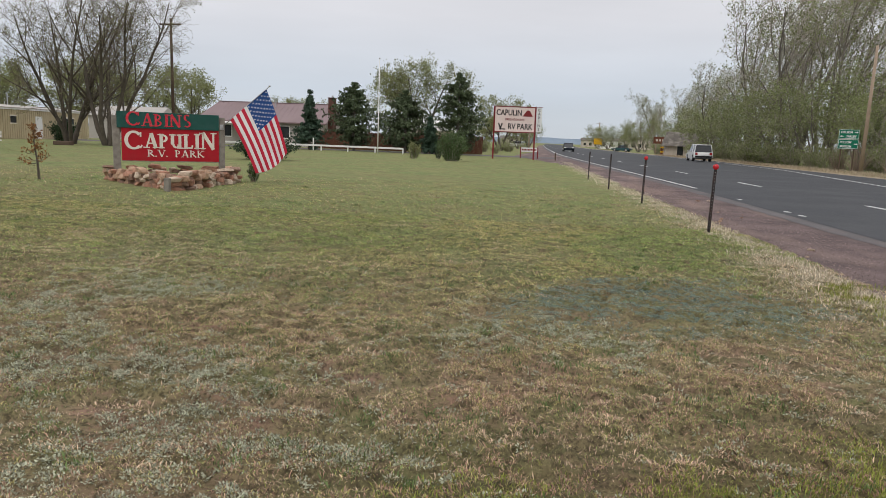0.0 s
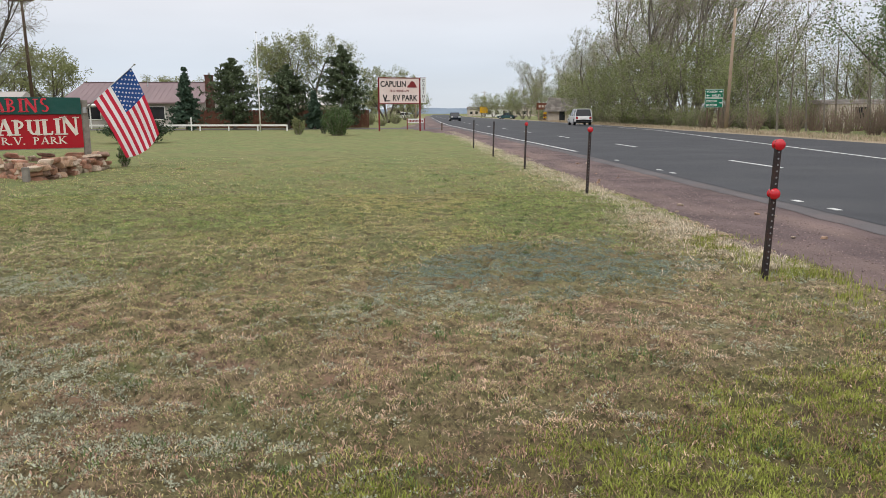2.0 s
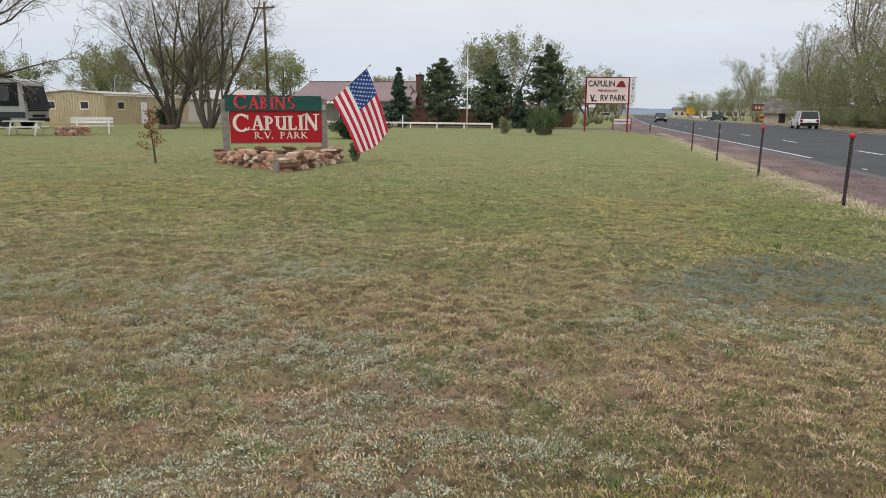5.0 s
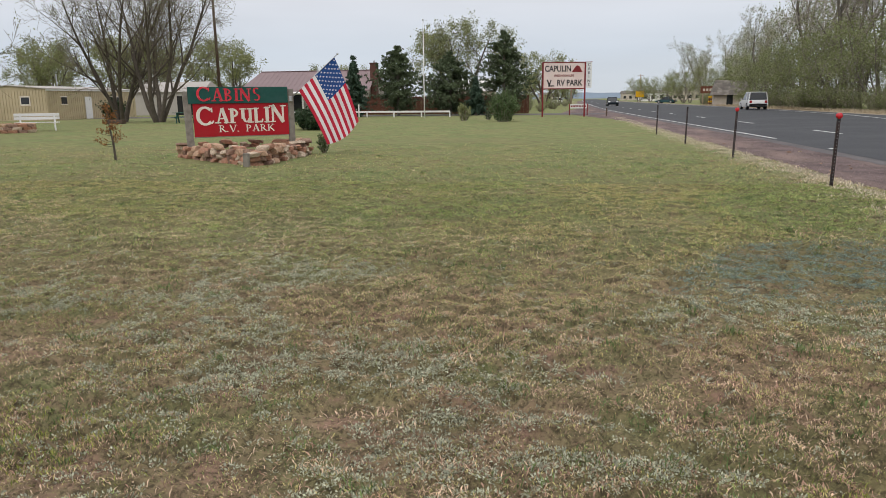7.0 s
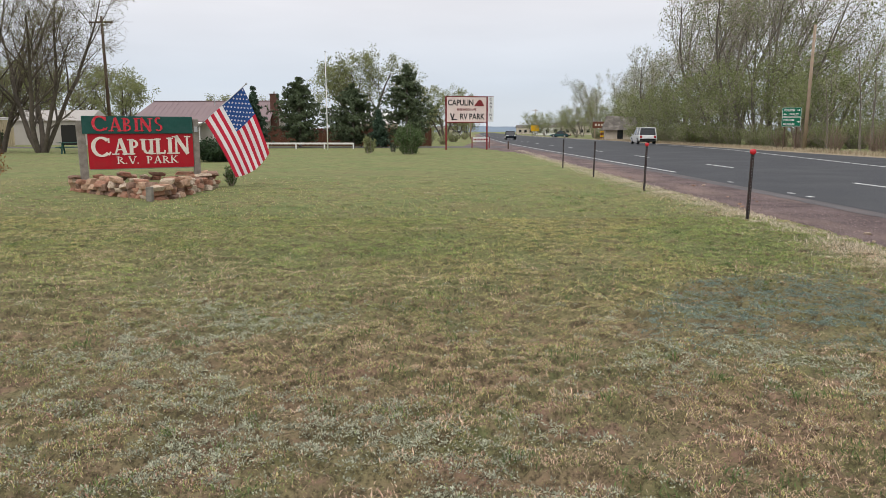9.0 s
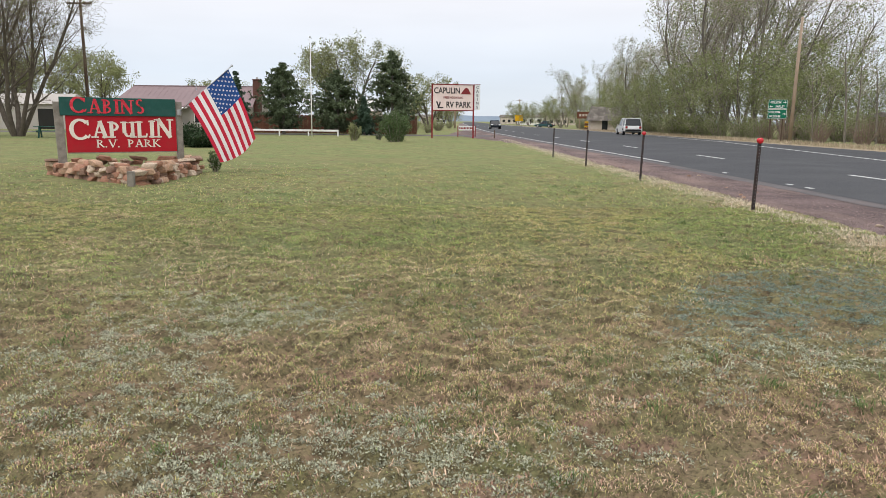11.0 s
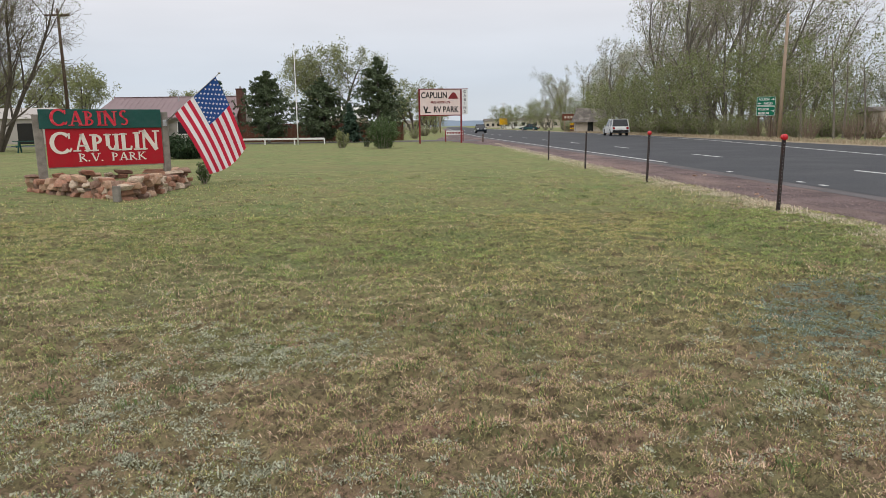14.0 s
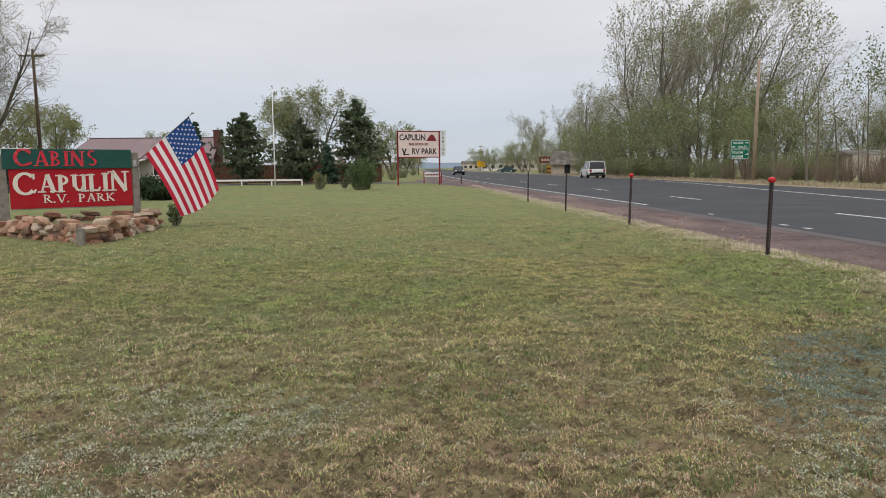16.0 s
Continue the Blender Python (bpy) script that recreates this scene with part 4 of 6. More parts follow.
ELM = spec(9.4, (9, 8, 6), (0.50, 0.46, 0.42), (46, 44, 46), up=(0.01, 0.02, 0.0, -0.02), wob=(0.10, 0.16, 0.2, 0.25), segs=(7, 5, 3, 2), sides=(7, 4, 3, 3), frm=(0.42, 0.25, 0.2), thin=(0.6, 0.55, 0.55))
big = tree("elm_tree", "broad old tree with pale young leaves behind conifers", pose(-11.8, 86, 0), ELM, 21, "leaf_spring", 17000, 0.115, 0.24, stems=4, stem_lean=0.30, base_r=0.26, bark="bark_dark", twig="twig_dark")
big.scale = (1.05, 1.0, 0.93)
far = tree("elm_tree", "distant broad tree with pale young leaves", pose(-62, 100, 0), LEAFY, 22, "leaf_spring", 8000, 0.17, 0.26, stems=3, stem_lean=0.5, base_r=0.25, bark="bark_dark", twig="twig_dark", group="distant trees")
for x, y, s, rz in ((-2.8, 112, 0.75, 40), (-72, 98, 0.95, 200), (-54, 104, 1.0, 300), (-45, 100, 0.9, 20), (-88, 98, 0.9, 130), (-79, 108, 0.95, 60), (-64, 112, 1.05, 150), (-100, 110, 0.75, 10), (-30, 108, 0.6, 70), (-36, 112, 0.62, 170), (-7, 130, 0.5, 260), (-0.5, 155, 0.55, 30), (2, 190, 0.5, 110)):
    copy_thing(far, pose(x, y, 0, 0, 0, rz)).scale = (s, s, s)
conifer("spruce_tree", "narrow dark green spruce by the white rail fence", pose(-18.9, 67.0, 0), 5.2, 1.75, 31, M["needle_blue"], 16, 9, 0.3)
conifer("pine_tree", "full dark green pine before the wooden fence", pose(-15.4, 69.5, 0), 6.2, 2.65, 32, M["needle"], 14, 14, -0.12)
conifer("pine_tree", "wide dark green pine before the wooden fence", pose(-10.6, 70.0, 0), 5.5, 2.75, 33, M["needle"], 14, 14, -0.12)
conifer("pine_tree", "tall dark green pine beside the highway entrance", pose(-5.7, 70.0, 0), 7.3, 2.55, 34, M["needle"], 16, 14, -0.12)
conifer("spruce_tree", "small blue-green spruce between two pines", pose(-8.1, 68.6, 0), 3.2, 1.0, 35, M["needle_blue"], 12, 9, 0.3)
shrub("bush", "dense round green bush at the lawn edge", pose(-4.2, 49.0, 0), 1.95, 2.1, 41, "leaf_bush", 9000, 0.06, 60)
shrub("bush", "sparse small yellow-green bush at lawn edge", pose(-7.0, 51.0, 0), 1.25, 1.0, 42, "leaf_spring", 1600, 0.06, 26)
shrub("bush", "tiny dark shrub beside the drive", pose(-5.6, 53.5, 0), 0.7, 0.5, 43, "leaf_dark", 500, 0.05, 16)
shrub("juniper_bush", "low spreading dark green juniper behind the sign", pose(-12.7, 38.0, 0), 1.1, 3.5, 44, "leaf_dark", 11000, 0.07, 60)
shrub("plant", "small leafy green plant beside the stone planter", pose(-7.25, 21.7, 0), 0.55, 0.5, 45, "leaf_bush", 420, 0.05, 18)
shrub("bush", "dark green bush beside the bare cottonwood", pose(-37.7, 59.5, 0), 1.9, 2.6, 46, "leaf_dark", 5000, 0.09, 40)

# ---- trees across the highway ----
TALL = spec(13.5, (10, 8, 7), (0.48, 0.46, 0.42), (36, 38, 40), wind=(0.5, -0.1, 0), up=(0.03, 0.06, 0.04, 0.02), frm=(0.18, 0.2, 0.12), wob=(0.08, 0.13, 0.16, 0.2), segs=(8, 5, 3, 2), sides=(7, 4, 3, 3), fine=0.012)
tall = [tree("poplar_tree", "tall wind-swept tree with bare grey twigs and few leaves", pose(28.4, 92, 0), TALL, 51, "leaf_olive", 3600, 0.11, 0.25, stems=3, stem_lean=0.25, base_r=0.22, group="windbreak trees"),
        tree("poplar_tree", "tall wind-swept tree with olive buds and bare twigs", pose(29.5, 74, 0), TALL, 52, "leaf_olive", 6500, 0.11, 0.25, stems=4, stem_lean=0.28, base_r=0.20, group="windbreak trees")]
tall.append(tree("poplar_tree", "tall leafless tree with swept pale grey branches", pose(35.5, 74, 0), TALL, 54, "leaf_olive", 500, 0.11, 0.25, stems=3, stem_lean=0.35, base_r=0.20, group="windbreak trees"))
tall[2].scale = (0.85, 0.85, 0.9)
tall[0].scale = (1.35, 1.35, 1.4)
tall[1].scale = (1.2, 1.2, 1.25)
WILLOW = spec(7.0, (7, 6, 5), (0.54, 0.50, 0.44), (34, 40, 44), wind=(0.25, 0, 0), wob=(0.10, 0.16, 0.2, 0.25), up=(0.04, 0.05, 0.02, 0.0), frm=(0.06, 0.12, 0.15), segs=(7, 5, 3, 2), sides=(6, 4, 3, 3), fine=0.010)
willow = tree("willow_tree", "bushy olive-green tree dense with small leaves", pose(26.6, 71, 0), WILLOW, 53, "leaf_olive", 7200, 0.115, 0.28, stems=5, stem_lean=0.5, base_r=0.13, group="windbreak willows")
for i, x, y, s, rz in ((0, 28.5, 82, 1.35, 20), (1, 29.5, 100, 1.35, -15), (2, 32, 84, 1.2, 10), (2, 43.5, 73, 0.62, -10), (0, 28.5, 117, 0.95, 30), (1, 29.5, 130, 0.9, -25), (0, 31, 148, 0.9, 60), (1, 29, 164, 0.8, 140), (0, 31, 190, 0.75, 10)):
    copy_thing(tall[i], pose(x, y, 0, 0, 0, rz)).scale = (s, s, s * 1.03)
for i, (x, y, s, rz) in enumerate(((26.2, 79, 1.0, 100), (27.2, 87, 1.05, 200), (27.5, 64.5, 0.8, 300), (31, 67.5, 1.1, 40), (27.6, 95, 1.0, 70), (27.0, 105, 0.9, 130), (32.5, 73, 1.0, 10), (28, 113, 1.0, 250), (29.5, 140, 1.0, 330), (29, 155, 0.9, 20), (27.5, 178, 0.9, 60), (28, 205, 0.9, 160),
                                   (27, 235, 0.9, 100), (31, 128, 1.1, 80), (27.5, 270, 1.0, 50), (40, 76, 0.85, 15), (45, 74, 0.85, 120), (50.5, 76, 0.9, 210), (57, 74, 0.85, 300), (3, 262, 1.2, 70))):
    copy_thing(willow, pose(x, y, 0, 0, 0, rz)).scale = (s, s, s)
POPLAR = spec(13.0, (16, 8, 5), (0.36, 0.42, 0.40), (34, 38, 42), up=(0.03, 0.08, 0.05, 0.03), frm=(0.07, 0.12, 0.15), segs=(8, 5, 3, 2), sides=(8, 4, 3, 3))
tree("poplar_tree", "tall poplar with fresh green leaves beside the highway", pose(27.4, 41.0, 0), POPLAR, 57, "leaf_green", 36000, 0.085, 0.30, stems=2, stem_lean=0.12, base_r=0.22, bark="bark_dark", twig="twig_dark")
SAPLING = spec(7.5, (9, 6), (0.42, 0.42), (34, 38), wind=(0.6, 0, 0), up=(0.03, 0.06, 0.03), segs=(6, 4, 3), sides=(6, 4, 3), frm=(0.3, 0.2), taper=(0.85, 0.85, 0.8), thin=(0.5, 0.5), wob=(0.06, 0.13, 0.18), levels=3, twig_level=1)
sap = tree("sapling", "slender leaning sapling with pale bark and bare twigs", pose(27.6, 55.5, 0), SAPLING, 61, "leaf_olive", 260, 0.10, 0.15, bark="bark_pale", base_r=0.10, group="saplings by the ruin")
for i, (x, y, s, rz) in enumerate(((29.0, 54, 0.9, 30), (30.6, 53, 1.05, 80), (28.3, 50.5, 0.7, 10), (32.2, 52, 0.95, -30), (26.8, 58.5, 0.8, 15), (33.8, 51, 0.85, 60), (31.5, 49, 0.7, -10), (35.5, 52, 1.0, 0), (30.0, 58.5, 1.1, -60), (37.5, 50, 0.9, 100), (29.6, 47.5, 0.6, 40), (34.6, 55.5, 0.9, 20), (39.5, 53, 1.0, 140), (41.5, 50.5, 0.9, 70))):
    copy_thing(sap, pose(x, y, 0, 0, 0, rz)).scale = (s, s, s)
thicket = shrub("thicket", "tangled reddish-brown leafless brush in dry grass", pose(27.4, 52.8, 0), 1.9, 2.6, 63, "leaf_olive", 160, 0.07, 60, "twig_red", group="brush across the highway")
for i, (x, y, s, rz) in enumerate(((29.5, 51.5, 0.9, 30), (31.4, 50.0, 1.0, 80), (33.2, 49, 0.9, 160), (26.4, 56.6, 0.8, 200), (35.5, 48.5, 1.0, 250), (28.2, 48.0, 0.8, 310), (30.2, 46.2, 0.85, 20), (28.0, 44.6, 0.8, 130), (25.6, 60.5, 0.9, 270), (32.5, 45.5, 0.9, 70), (25.8, 64.0, 0.8, 100), (34.5, 52.5, 1.1, 15), (36.8, 53.5, 1.1, 95), (39.2, 52, 1.1, 165), (41.8, 51, 1.1, 215), (37.6, 49.5, 1.0, 305), (32.8, 54.2, 1.1, 35), (30.6, 55.6, 1.0, 350), (44.5, 51.5, 1.1, 60))):
    copy_thing(thicket, pose(x, y, 0, 0, 0, rz)).scale = (s * 1.1, s * 1.1, s * 1.25)
brush = shrub("brush", "grey-olive roadside brush with fine thin stems", pose(25.6, 69, 0), 2.2, 3.2, 64, "leaf_olive", 2200, 0.08, 110, "twig", group="brush across the highway")
for i, (x, y, s, rz) in enumerate(((25.2, 73, 0.9, 30), (25.0, 77, 1.0, 80), (25.4, 81.5, 0.9, 160), (25.2, 86, 1.0, 200), (25.6, 91, 0.9, 250), (25.8, 66, 0.75, 310), (28.2, 61.5, 0.9, 15), (31, 62.2, 1.0, 75), (34, 64.2, 1.1, 140), (38, 64.6, 1.1, 200), (42, 63.5, 1.0, 260), (46.5, 64.5, 1.1, 300), (51, 63, 1.0, 20), (29.6, 66.5, 0.9, 55), (25.6, 96, 0.9, 20), (25.3, 101, 0.8, 130), (25.5, 107, 0.9, 270), (26, 114, 1.0, 50), (26, 134, 1.0, 90), (26.5, 146, 1.0, 10), (-4.5, 92, 0.7, 40), (-1.5, 104, 0.6, 140), (-9, 100, 0.9, 220), (-3, 122, 0.7, 300), (0.5, 135, 0.5, 10), (-5, 80, 0.45, 77), (-2.6, 84, 0.4, 12))):
    copy_thing(brush, pose(x, y, 0, 0, 0, rz)).scale = (s * 1.25, s * 1.25, s * 1.2)

# ---- dead sapling on the lawn ----
rg = random.Random(71)
e = empty("dead_sapling", pose(-11.65, 18.72, 0) @ Matrix.Scale(0.79, 4), "small dead pine with rusty orange needles on lawn", "tree")
bk, pts = Bark(), []
bk.tube([Vector((0, 0, -0.05)), Vector((-0.03, 0, 0.55)), Vector((-0.12, 0, 1.2)), Vector((-0.10, 0, 1.78))], [0.045, 0.032, 0.018, 0.006], 7)
for k in range(26):
    z = 0.45 + 1.25 * (k + rg.random()) / 26
    a = rg.uniform(0, 6.28)
    reach = (0.62 if z < 0.85 else 0.30) * rg.uniform(0.6, 1.15) * (1.15 - z * 0.3)
    p0 = Vector((-0.04 - 0.06 * z, 0, z))
    p1 = p0 + Vector((math.cos(a) * reach, math.sin(a) * reach, reach * 0.25))
    bk.tube([p0, p0.lerp(p1, 0.5) + Vector((0, 0, -0.04)), p1], [0.011, 0.007, 0.003], 4)
    for _ in range(18):
        f = rg.uniform(0.3, 1.05)
        pts.append(tuple(p0.lerp(p1, f) + Vector((rg.gauss(0, .045), rg.gauss(0, .045), rg.gauss(0, .04)))))
ob = new("trunk", raw_mesh("trunk", bk.v, bk.f, 4, M["bark_dark"], True))
ob.parent = e
v, f = leaf_quads(pts, 0.04, 7, stretch=2.2)
ob = tagged(new("foliage", raw_mesh("foliage", v, f, 4, M["needle_dead"])), "rusty dry needles")
ob.parent = e

# ---- the tall roadside sign by the entrance ----
e = empty("roadside_sign", pose(-2.0, 60.0, 0, 0, 0, 8.9), "tall faded white sign with red frame and posts", "sign")
W = 3.24
for x in (0.0, W):
    part("post", box((x - 0.055, -0.05, -0.3), (x + 0.055, 0.06, 4.12), 0.008), M["dark_red"], e, "dark red painted steel post")
part("panel", box((0.06, -0.02, 2.16), (W - 0.06, 0.03, 4.05), 0.005), M["pink_white"], e, "faded pinkish white panel")
part("top_rail", box((0.06, -0.045, 4.052), (W - 0.06, 0.05, 4.12), 0.005), M["dark_red"], e)
part("bottom_rail", box((0.06, -0.045, 2.09), (W - 0.06, 0.05, 2.158), 0.005), M["dark_red"], e)


def words(body, size, x, z, material, parent, bold=0.0, spacing=1.0, y=-0.032, stretch=1.0, name="lettering"):
    bm = text_bm(body, size, 0.012, bold, spacing)
    bmesh.ops.transform(bm, matrix=pose(x, y, z) @ Matrix.Diagonal((stretch, 1, 1, 1)), verts=bm.verts)
    return part(name, bm, material, parent, f"painted word {body}")


words("CAPULIN", 0.62, 1.15, 3.42, M["black_letter"], e, 0.012, 1.0, stretch=0.80)
words("RV PARK", 0.62, 2.05, 2.36, M["black_letter"], e, 0.012, 1.0, stretch=0.80)
words("FREE HOOK-UPS", 0.24, 1.62, 3.02, M["dark_red"], e, 0.004, 1.0, stretch=0.85)
bm = bmesh.new()
f = [bm.verts.new((x, -0.034, z)) for x, z in ((2.20, 3.36), (3.02, 3.36), (2.80, 3.78), (2.62, 3.86), (2.50, 3.76))]
bm.faces.new(f)
r = bmesh.ops.extrude_face_region(bm, geom=list(bm.faces))
bmesh.ops.translate(bm, vec=(0, 0.012, 0), verts=[g for g in r["geom"] if isinstance(g, bmesh.types.BMVert)])
part("mountain_shape", bm, M["dark_red"], e, "dark red mountain shape")
bm = bmesh.new()
for lo, hi, a in (((0, 0, 0), (0.10, 0.012, 0.52), 18), ((0.05, 0, 0), (0.15, 0.012, 0.50), -20), ((0, 0, 0), (0.45, 0.012, 0.08), 0)):
    box_into(bm, lo, hi, 0, pose(0.42, -0.036, 2.30, 0, a, 0))
part("emblem", bm, M["black_letter"], e, "dark emblem of crossed bars")
part("side_panel", box((W + 0.09, 0.02, 2.18), (W + 0.52, 0.05, 4.10), 0.004), M["sign_white"], e, "narrow white panel with vertical lettering")
part("side_rail", box((W + 0.06, 0.0, 4.104), (W + 0.55, 0.06, 4.13), 0.004), M["dark_red"], e)
for k, ch in enumerate("CABINS"):
    words(ch, 0.30, W + 0.30, 3.80 - 0.30 * k, M["hole"], e, 0.006, y=0.012)
e = empty("small_sign", pose(0.15, 66.0, 0, 0, 0, 4), "small white plank sign with red lettering on posts", "sign")
for x in (0.02, 1.50):
    part("post", box((x - 0.04, -0.03, -0.2), (x + 0.04, 0.04, 0.95), 0.006), M["dark_red"], e)
part("panel", box((0.07, -0.02, 0.55), (1.45, 0.02, 0.92), 0.005), M["sign_white"], e)
bm = bmesh.new()
for k in range(10):
    box_into(bm, (0.14 + 0.128 * k, -0.03, 0.66), (0.23 + 0.128 * k, -0.02, 0.81))
part("lettering", bm, M["dark_red"], e, "row of red letter bars")

tagged(mesh_ob("marker_stake", box((2.95, 62.0, -0.1), (3.05, 62.1, 0.62), 0.01), M["pole_dark"]), "short dark marker stake by the gravel entrance", "post")
# ---- low white rail fence, drive, flagpole ----
tagged(mesh_ob("drive", ribbon(lambda y: -60 + 0 * y, lambda y: 3.4 + 0 * y, 67.5, 73.5, 0.010, 1.0), M["old_asphalt"]), "grey gravel drive behind the white rail fence", "drive", kind="structure")
fence = empty("rail_fence", pose(0, 0, 0), "low white-painted rail fence along the drive", "fence")
fx, fy = np.linspace(-27.0, -9.7, 8), np.linspace(66.2, 63.2, 8)
for x, y in zip(fx, fy):
    part("post", box((x - 0.05, y - 0.05, -0.1), (x + 0.05, y + 0.05, 0.50), 0.01), M["white"], fence)
for k in range(7):
    a, b = Vector((fx[k], fy[k], 0.45)), Vector((fx[k + 1], fy[k + 1], 0.45))
    d = b - a
    part("rail", box((0.003, -0.085, -0.075), (d.length - 0.003, -0.055, 0.075), 0.004, Matrix.Translation(a) @ Matrix.Rotation(math.atan2(d.y, d.x), 4, "Z")), M["white"], fence)
part("tall_post", box((-18.0, 64.9, 0), (-17.9, 65.0, 1.1), 0.01), M["white"], fence, "taller white post")
pole = empty("flagpole", pose(-11.55, 61.6, 0), "slender white flagpole standing on the lawn", "flagpole")
part("pole", tube([(0, 0, -0.1), (0, 0, 3.5), (0, 0, 7.6)], [0.05, 0.04, 0.022], 10), M["white"], pole, smooth=True)
bm = bmesh.new()
bmesh.ops.create_uvsphere(bm, u_segments=10, v_segments=6, radius=0.07, matrix=pose(0, 0, 7.65))
part("finial", bm, M["metal"], pole, smooth=True)

# ---- house behind the fence ----
house = empty("house", pose(-34.5, 78, 0), "single-storey house with mauve metal roof and brick chimney", "house")
part("wall", box((0.4, 0.6, 0), (13.6, 0.8, 2.65)), M["siding"], house, "grey front wall")
part("wall", box((0.4, 8.4, 0), (13.6, 8.6, 2.65)), M["siding"], house, "grey back wall")
part("wall", box((0.4, 0.802, 0), (0.6, 8.398, 2.65)), M["siding"], house, "grey end wall")
bm = bmesh.new()
f = [bm.verts.new(p) for p in ((13.62, 0.6, 0), (13.62, 8.6, 0), (13.62, 8.6, 2.65), (13.62, 4.6, 4.55), (13.62, 0.6, 2.65))]
bm.faces.new(f)
r = bmesh.ops.extrude_face_region(bm, geom=list(bm.faces))
bmesh.ops.translate(bm, vec=(0.18, 0, 0), verts=[g for g in r["geom"] if isinstance(g, bmesh.types.BMVert)])
part("gable", bm, M["siding"], house, "grey lap-sided gable")
for k in range(14):
    part("siding_board", box((13.802, 0.62, 0.1 + 0.185 * k), (13.822, 8.58, 0.27 + 0.185 * k)), M["siding"], house)
for sgn, y0 in ((1, 0.1), (-1, 9.1)):
    bm = bmesh.new()
    a = [bm.verts.new(p) for p in ((-0.4, y0, 2.55), (14.2, y0, 2.55), (13.9, 4.6, 4.72), (0.6, 4.6, 4.72))]
    bm.faces.new(a if sgn > 0 else a[::-1])
    r = bmesh.ops.extrude_face_region(bm, geom=list(bm.faces))
    bmesh.ops.translate(bm, vec=(0, 0, -0.12), verts=[g for g in r["geom"] if isinstance(g, bmesh.types.BMVert)])
    bmesh.ops.recalc_face_normals(bm, faces=bm.faces)
    part("roof", bm, M["mauve_roof"], house, "mauve standing-seam metal roof")
for k in range(24):
    x = 0.7 + 0.55 * k
    part("roof_seam", box((x, 0.12, 0), (x + 0.02, 5.0, 0.018), 0, Matrix.Translation((0, 0, 2.56)) @ Matrix.Rotation(math.atan2(2.17, 4.5), 4, "X")), M["mauve_roof"], house)
part("ridge_cap", box((0.5, 4.45, 4.70), (14.0, 4.75, 4.76), 0.01), M["mauve_roof"], house)
part("vent_pipe", tube([(7.5, 3.6, 4.1), (7.5, 3.6, 4.95)], [0.06, 0.06], 8), M["metal"], house)
chim = part("chimney", box((13.83, 2.0, 0), (14.45, 3.1, 5.25), 0.02), M["brick"], house, "tall brown brick chimney")
part("chimney_cap", box((13.77, 1.94, 5.252), (14.51, 3.16, 5.36), 0.02), M["brick"], house)
part("flue", tube([(14.15, 2.6, 5.35), (14.15, 2.6, 5.6)], [0.12, 0.10], 10), M["metal"], house)
for x, w, z0, z1 in ((2.0, 1.6, 0.9, 2.1), (5.6, 1.0, 0.05, 2.1), (8.2, 1.8, 0.9, 2.1), (11.2, 1.4, 0.9, 2.1)):
    wob = part("window", box((x, 0.57, z0), (x + w, 0.598, z1)), M["window"], house, "dark window pane")
    for lo, hi in (((x - 0.08, 0.54, z0 - 0.08), (x + w + 0.08, 0.597, z0 - 0.002)), ((x - 0.08, 0.54, z1 + 0.002), (x + w + 0.08, 0.597, z1 + 0.08)), ((x - 0.08, 0.54, z0), (x - 0.002, 0.597, z1)), ((x + w + 0.002, 0.54, z0), (x + w + 0.08, 0.597, z1))):
        part("frame", box(lo, hi), M["white"], wob, "white window frame")
part("awning", box((3.2, -1.6, 2.30), (7.6, 0.55, 2.42), 0.02, pose(0, 0, 0, 4)), M["white"], house, "white metal patio cover")
for x in (3.4, 7.4):
    part("awning_post", box((x - 0.05, -1.4, 0), (x + 0.05, -1.3, 2.18)), M["white"], house)
wf = empty("wooden_fence", pose(0, 0, 0), "tall reddish-brown cedar board fence behind the pines", "fence")
for k in range(132):
    x = -20.5 + 0.128 * k
    h = 1.75 + 0.04 * math.sin(k * 2.3)
    part("board", box((x, 75.0, 0.02), (x + 0.12, 75.025, h), 0), M["cedar"], wf)
for z in (0.4, 1.4):
    part("rail", box((-20.5, 75.027, z), (-3.6, 75.07, z + 0.09)), M["cedar"], wf)
wh = empty("white_shed", pose(-13.5, 92, 0), "small pale building with a white roof behind trees", "house")
part("wall", box((0, 0, 0), (5, 4, 2.4)), M["old_wall"], wh)
bm = bmesh.new()
f = [bm.verts.new(p) for p in ((-0.3, -0.3, 2.4), (5.3, -0.3, 2.4), (4.8, 2, 3.9), (0.2, 2, 3.9), (-0.3, 4.3, 2.4), (5.3, 4.3, 2.4))]
for idx in ((0, 1, 2, 3), (3, 2, 5, 4), (0, 3, 4), (1, 5, 2), (0, 4, 5, 1)):
    bm.faces.new([f[i] for i in idx])
part("roof", bm, M["white"], wh, "white metal roof")
part("window", box((1.5, -0.03, 1.0), (2.6, -0.002, 1.9)), M["window"], wh)

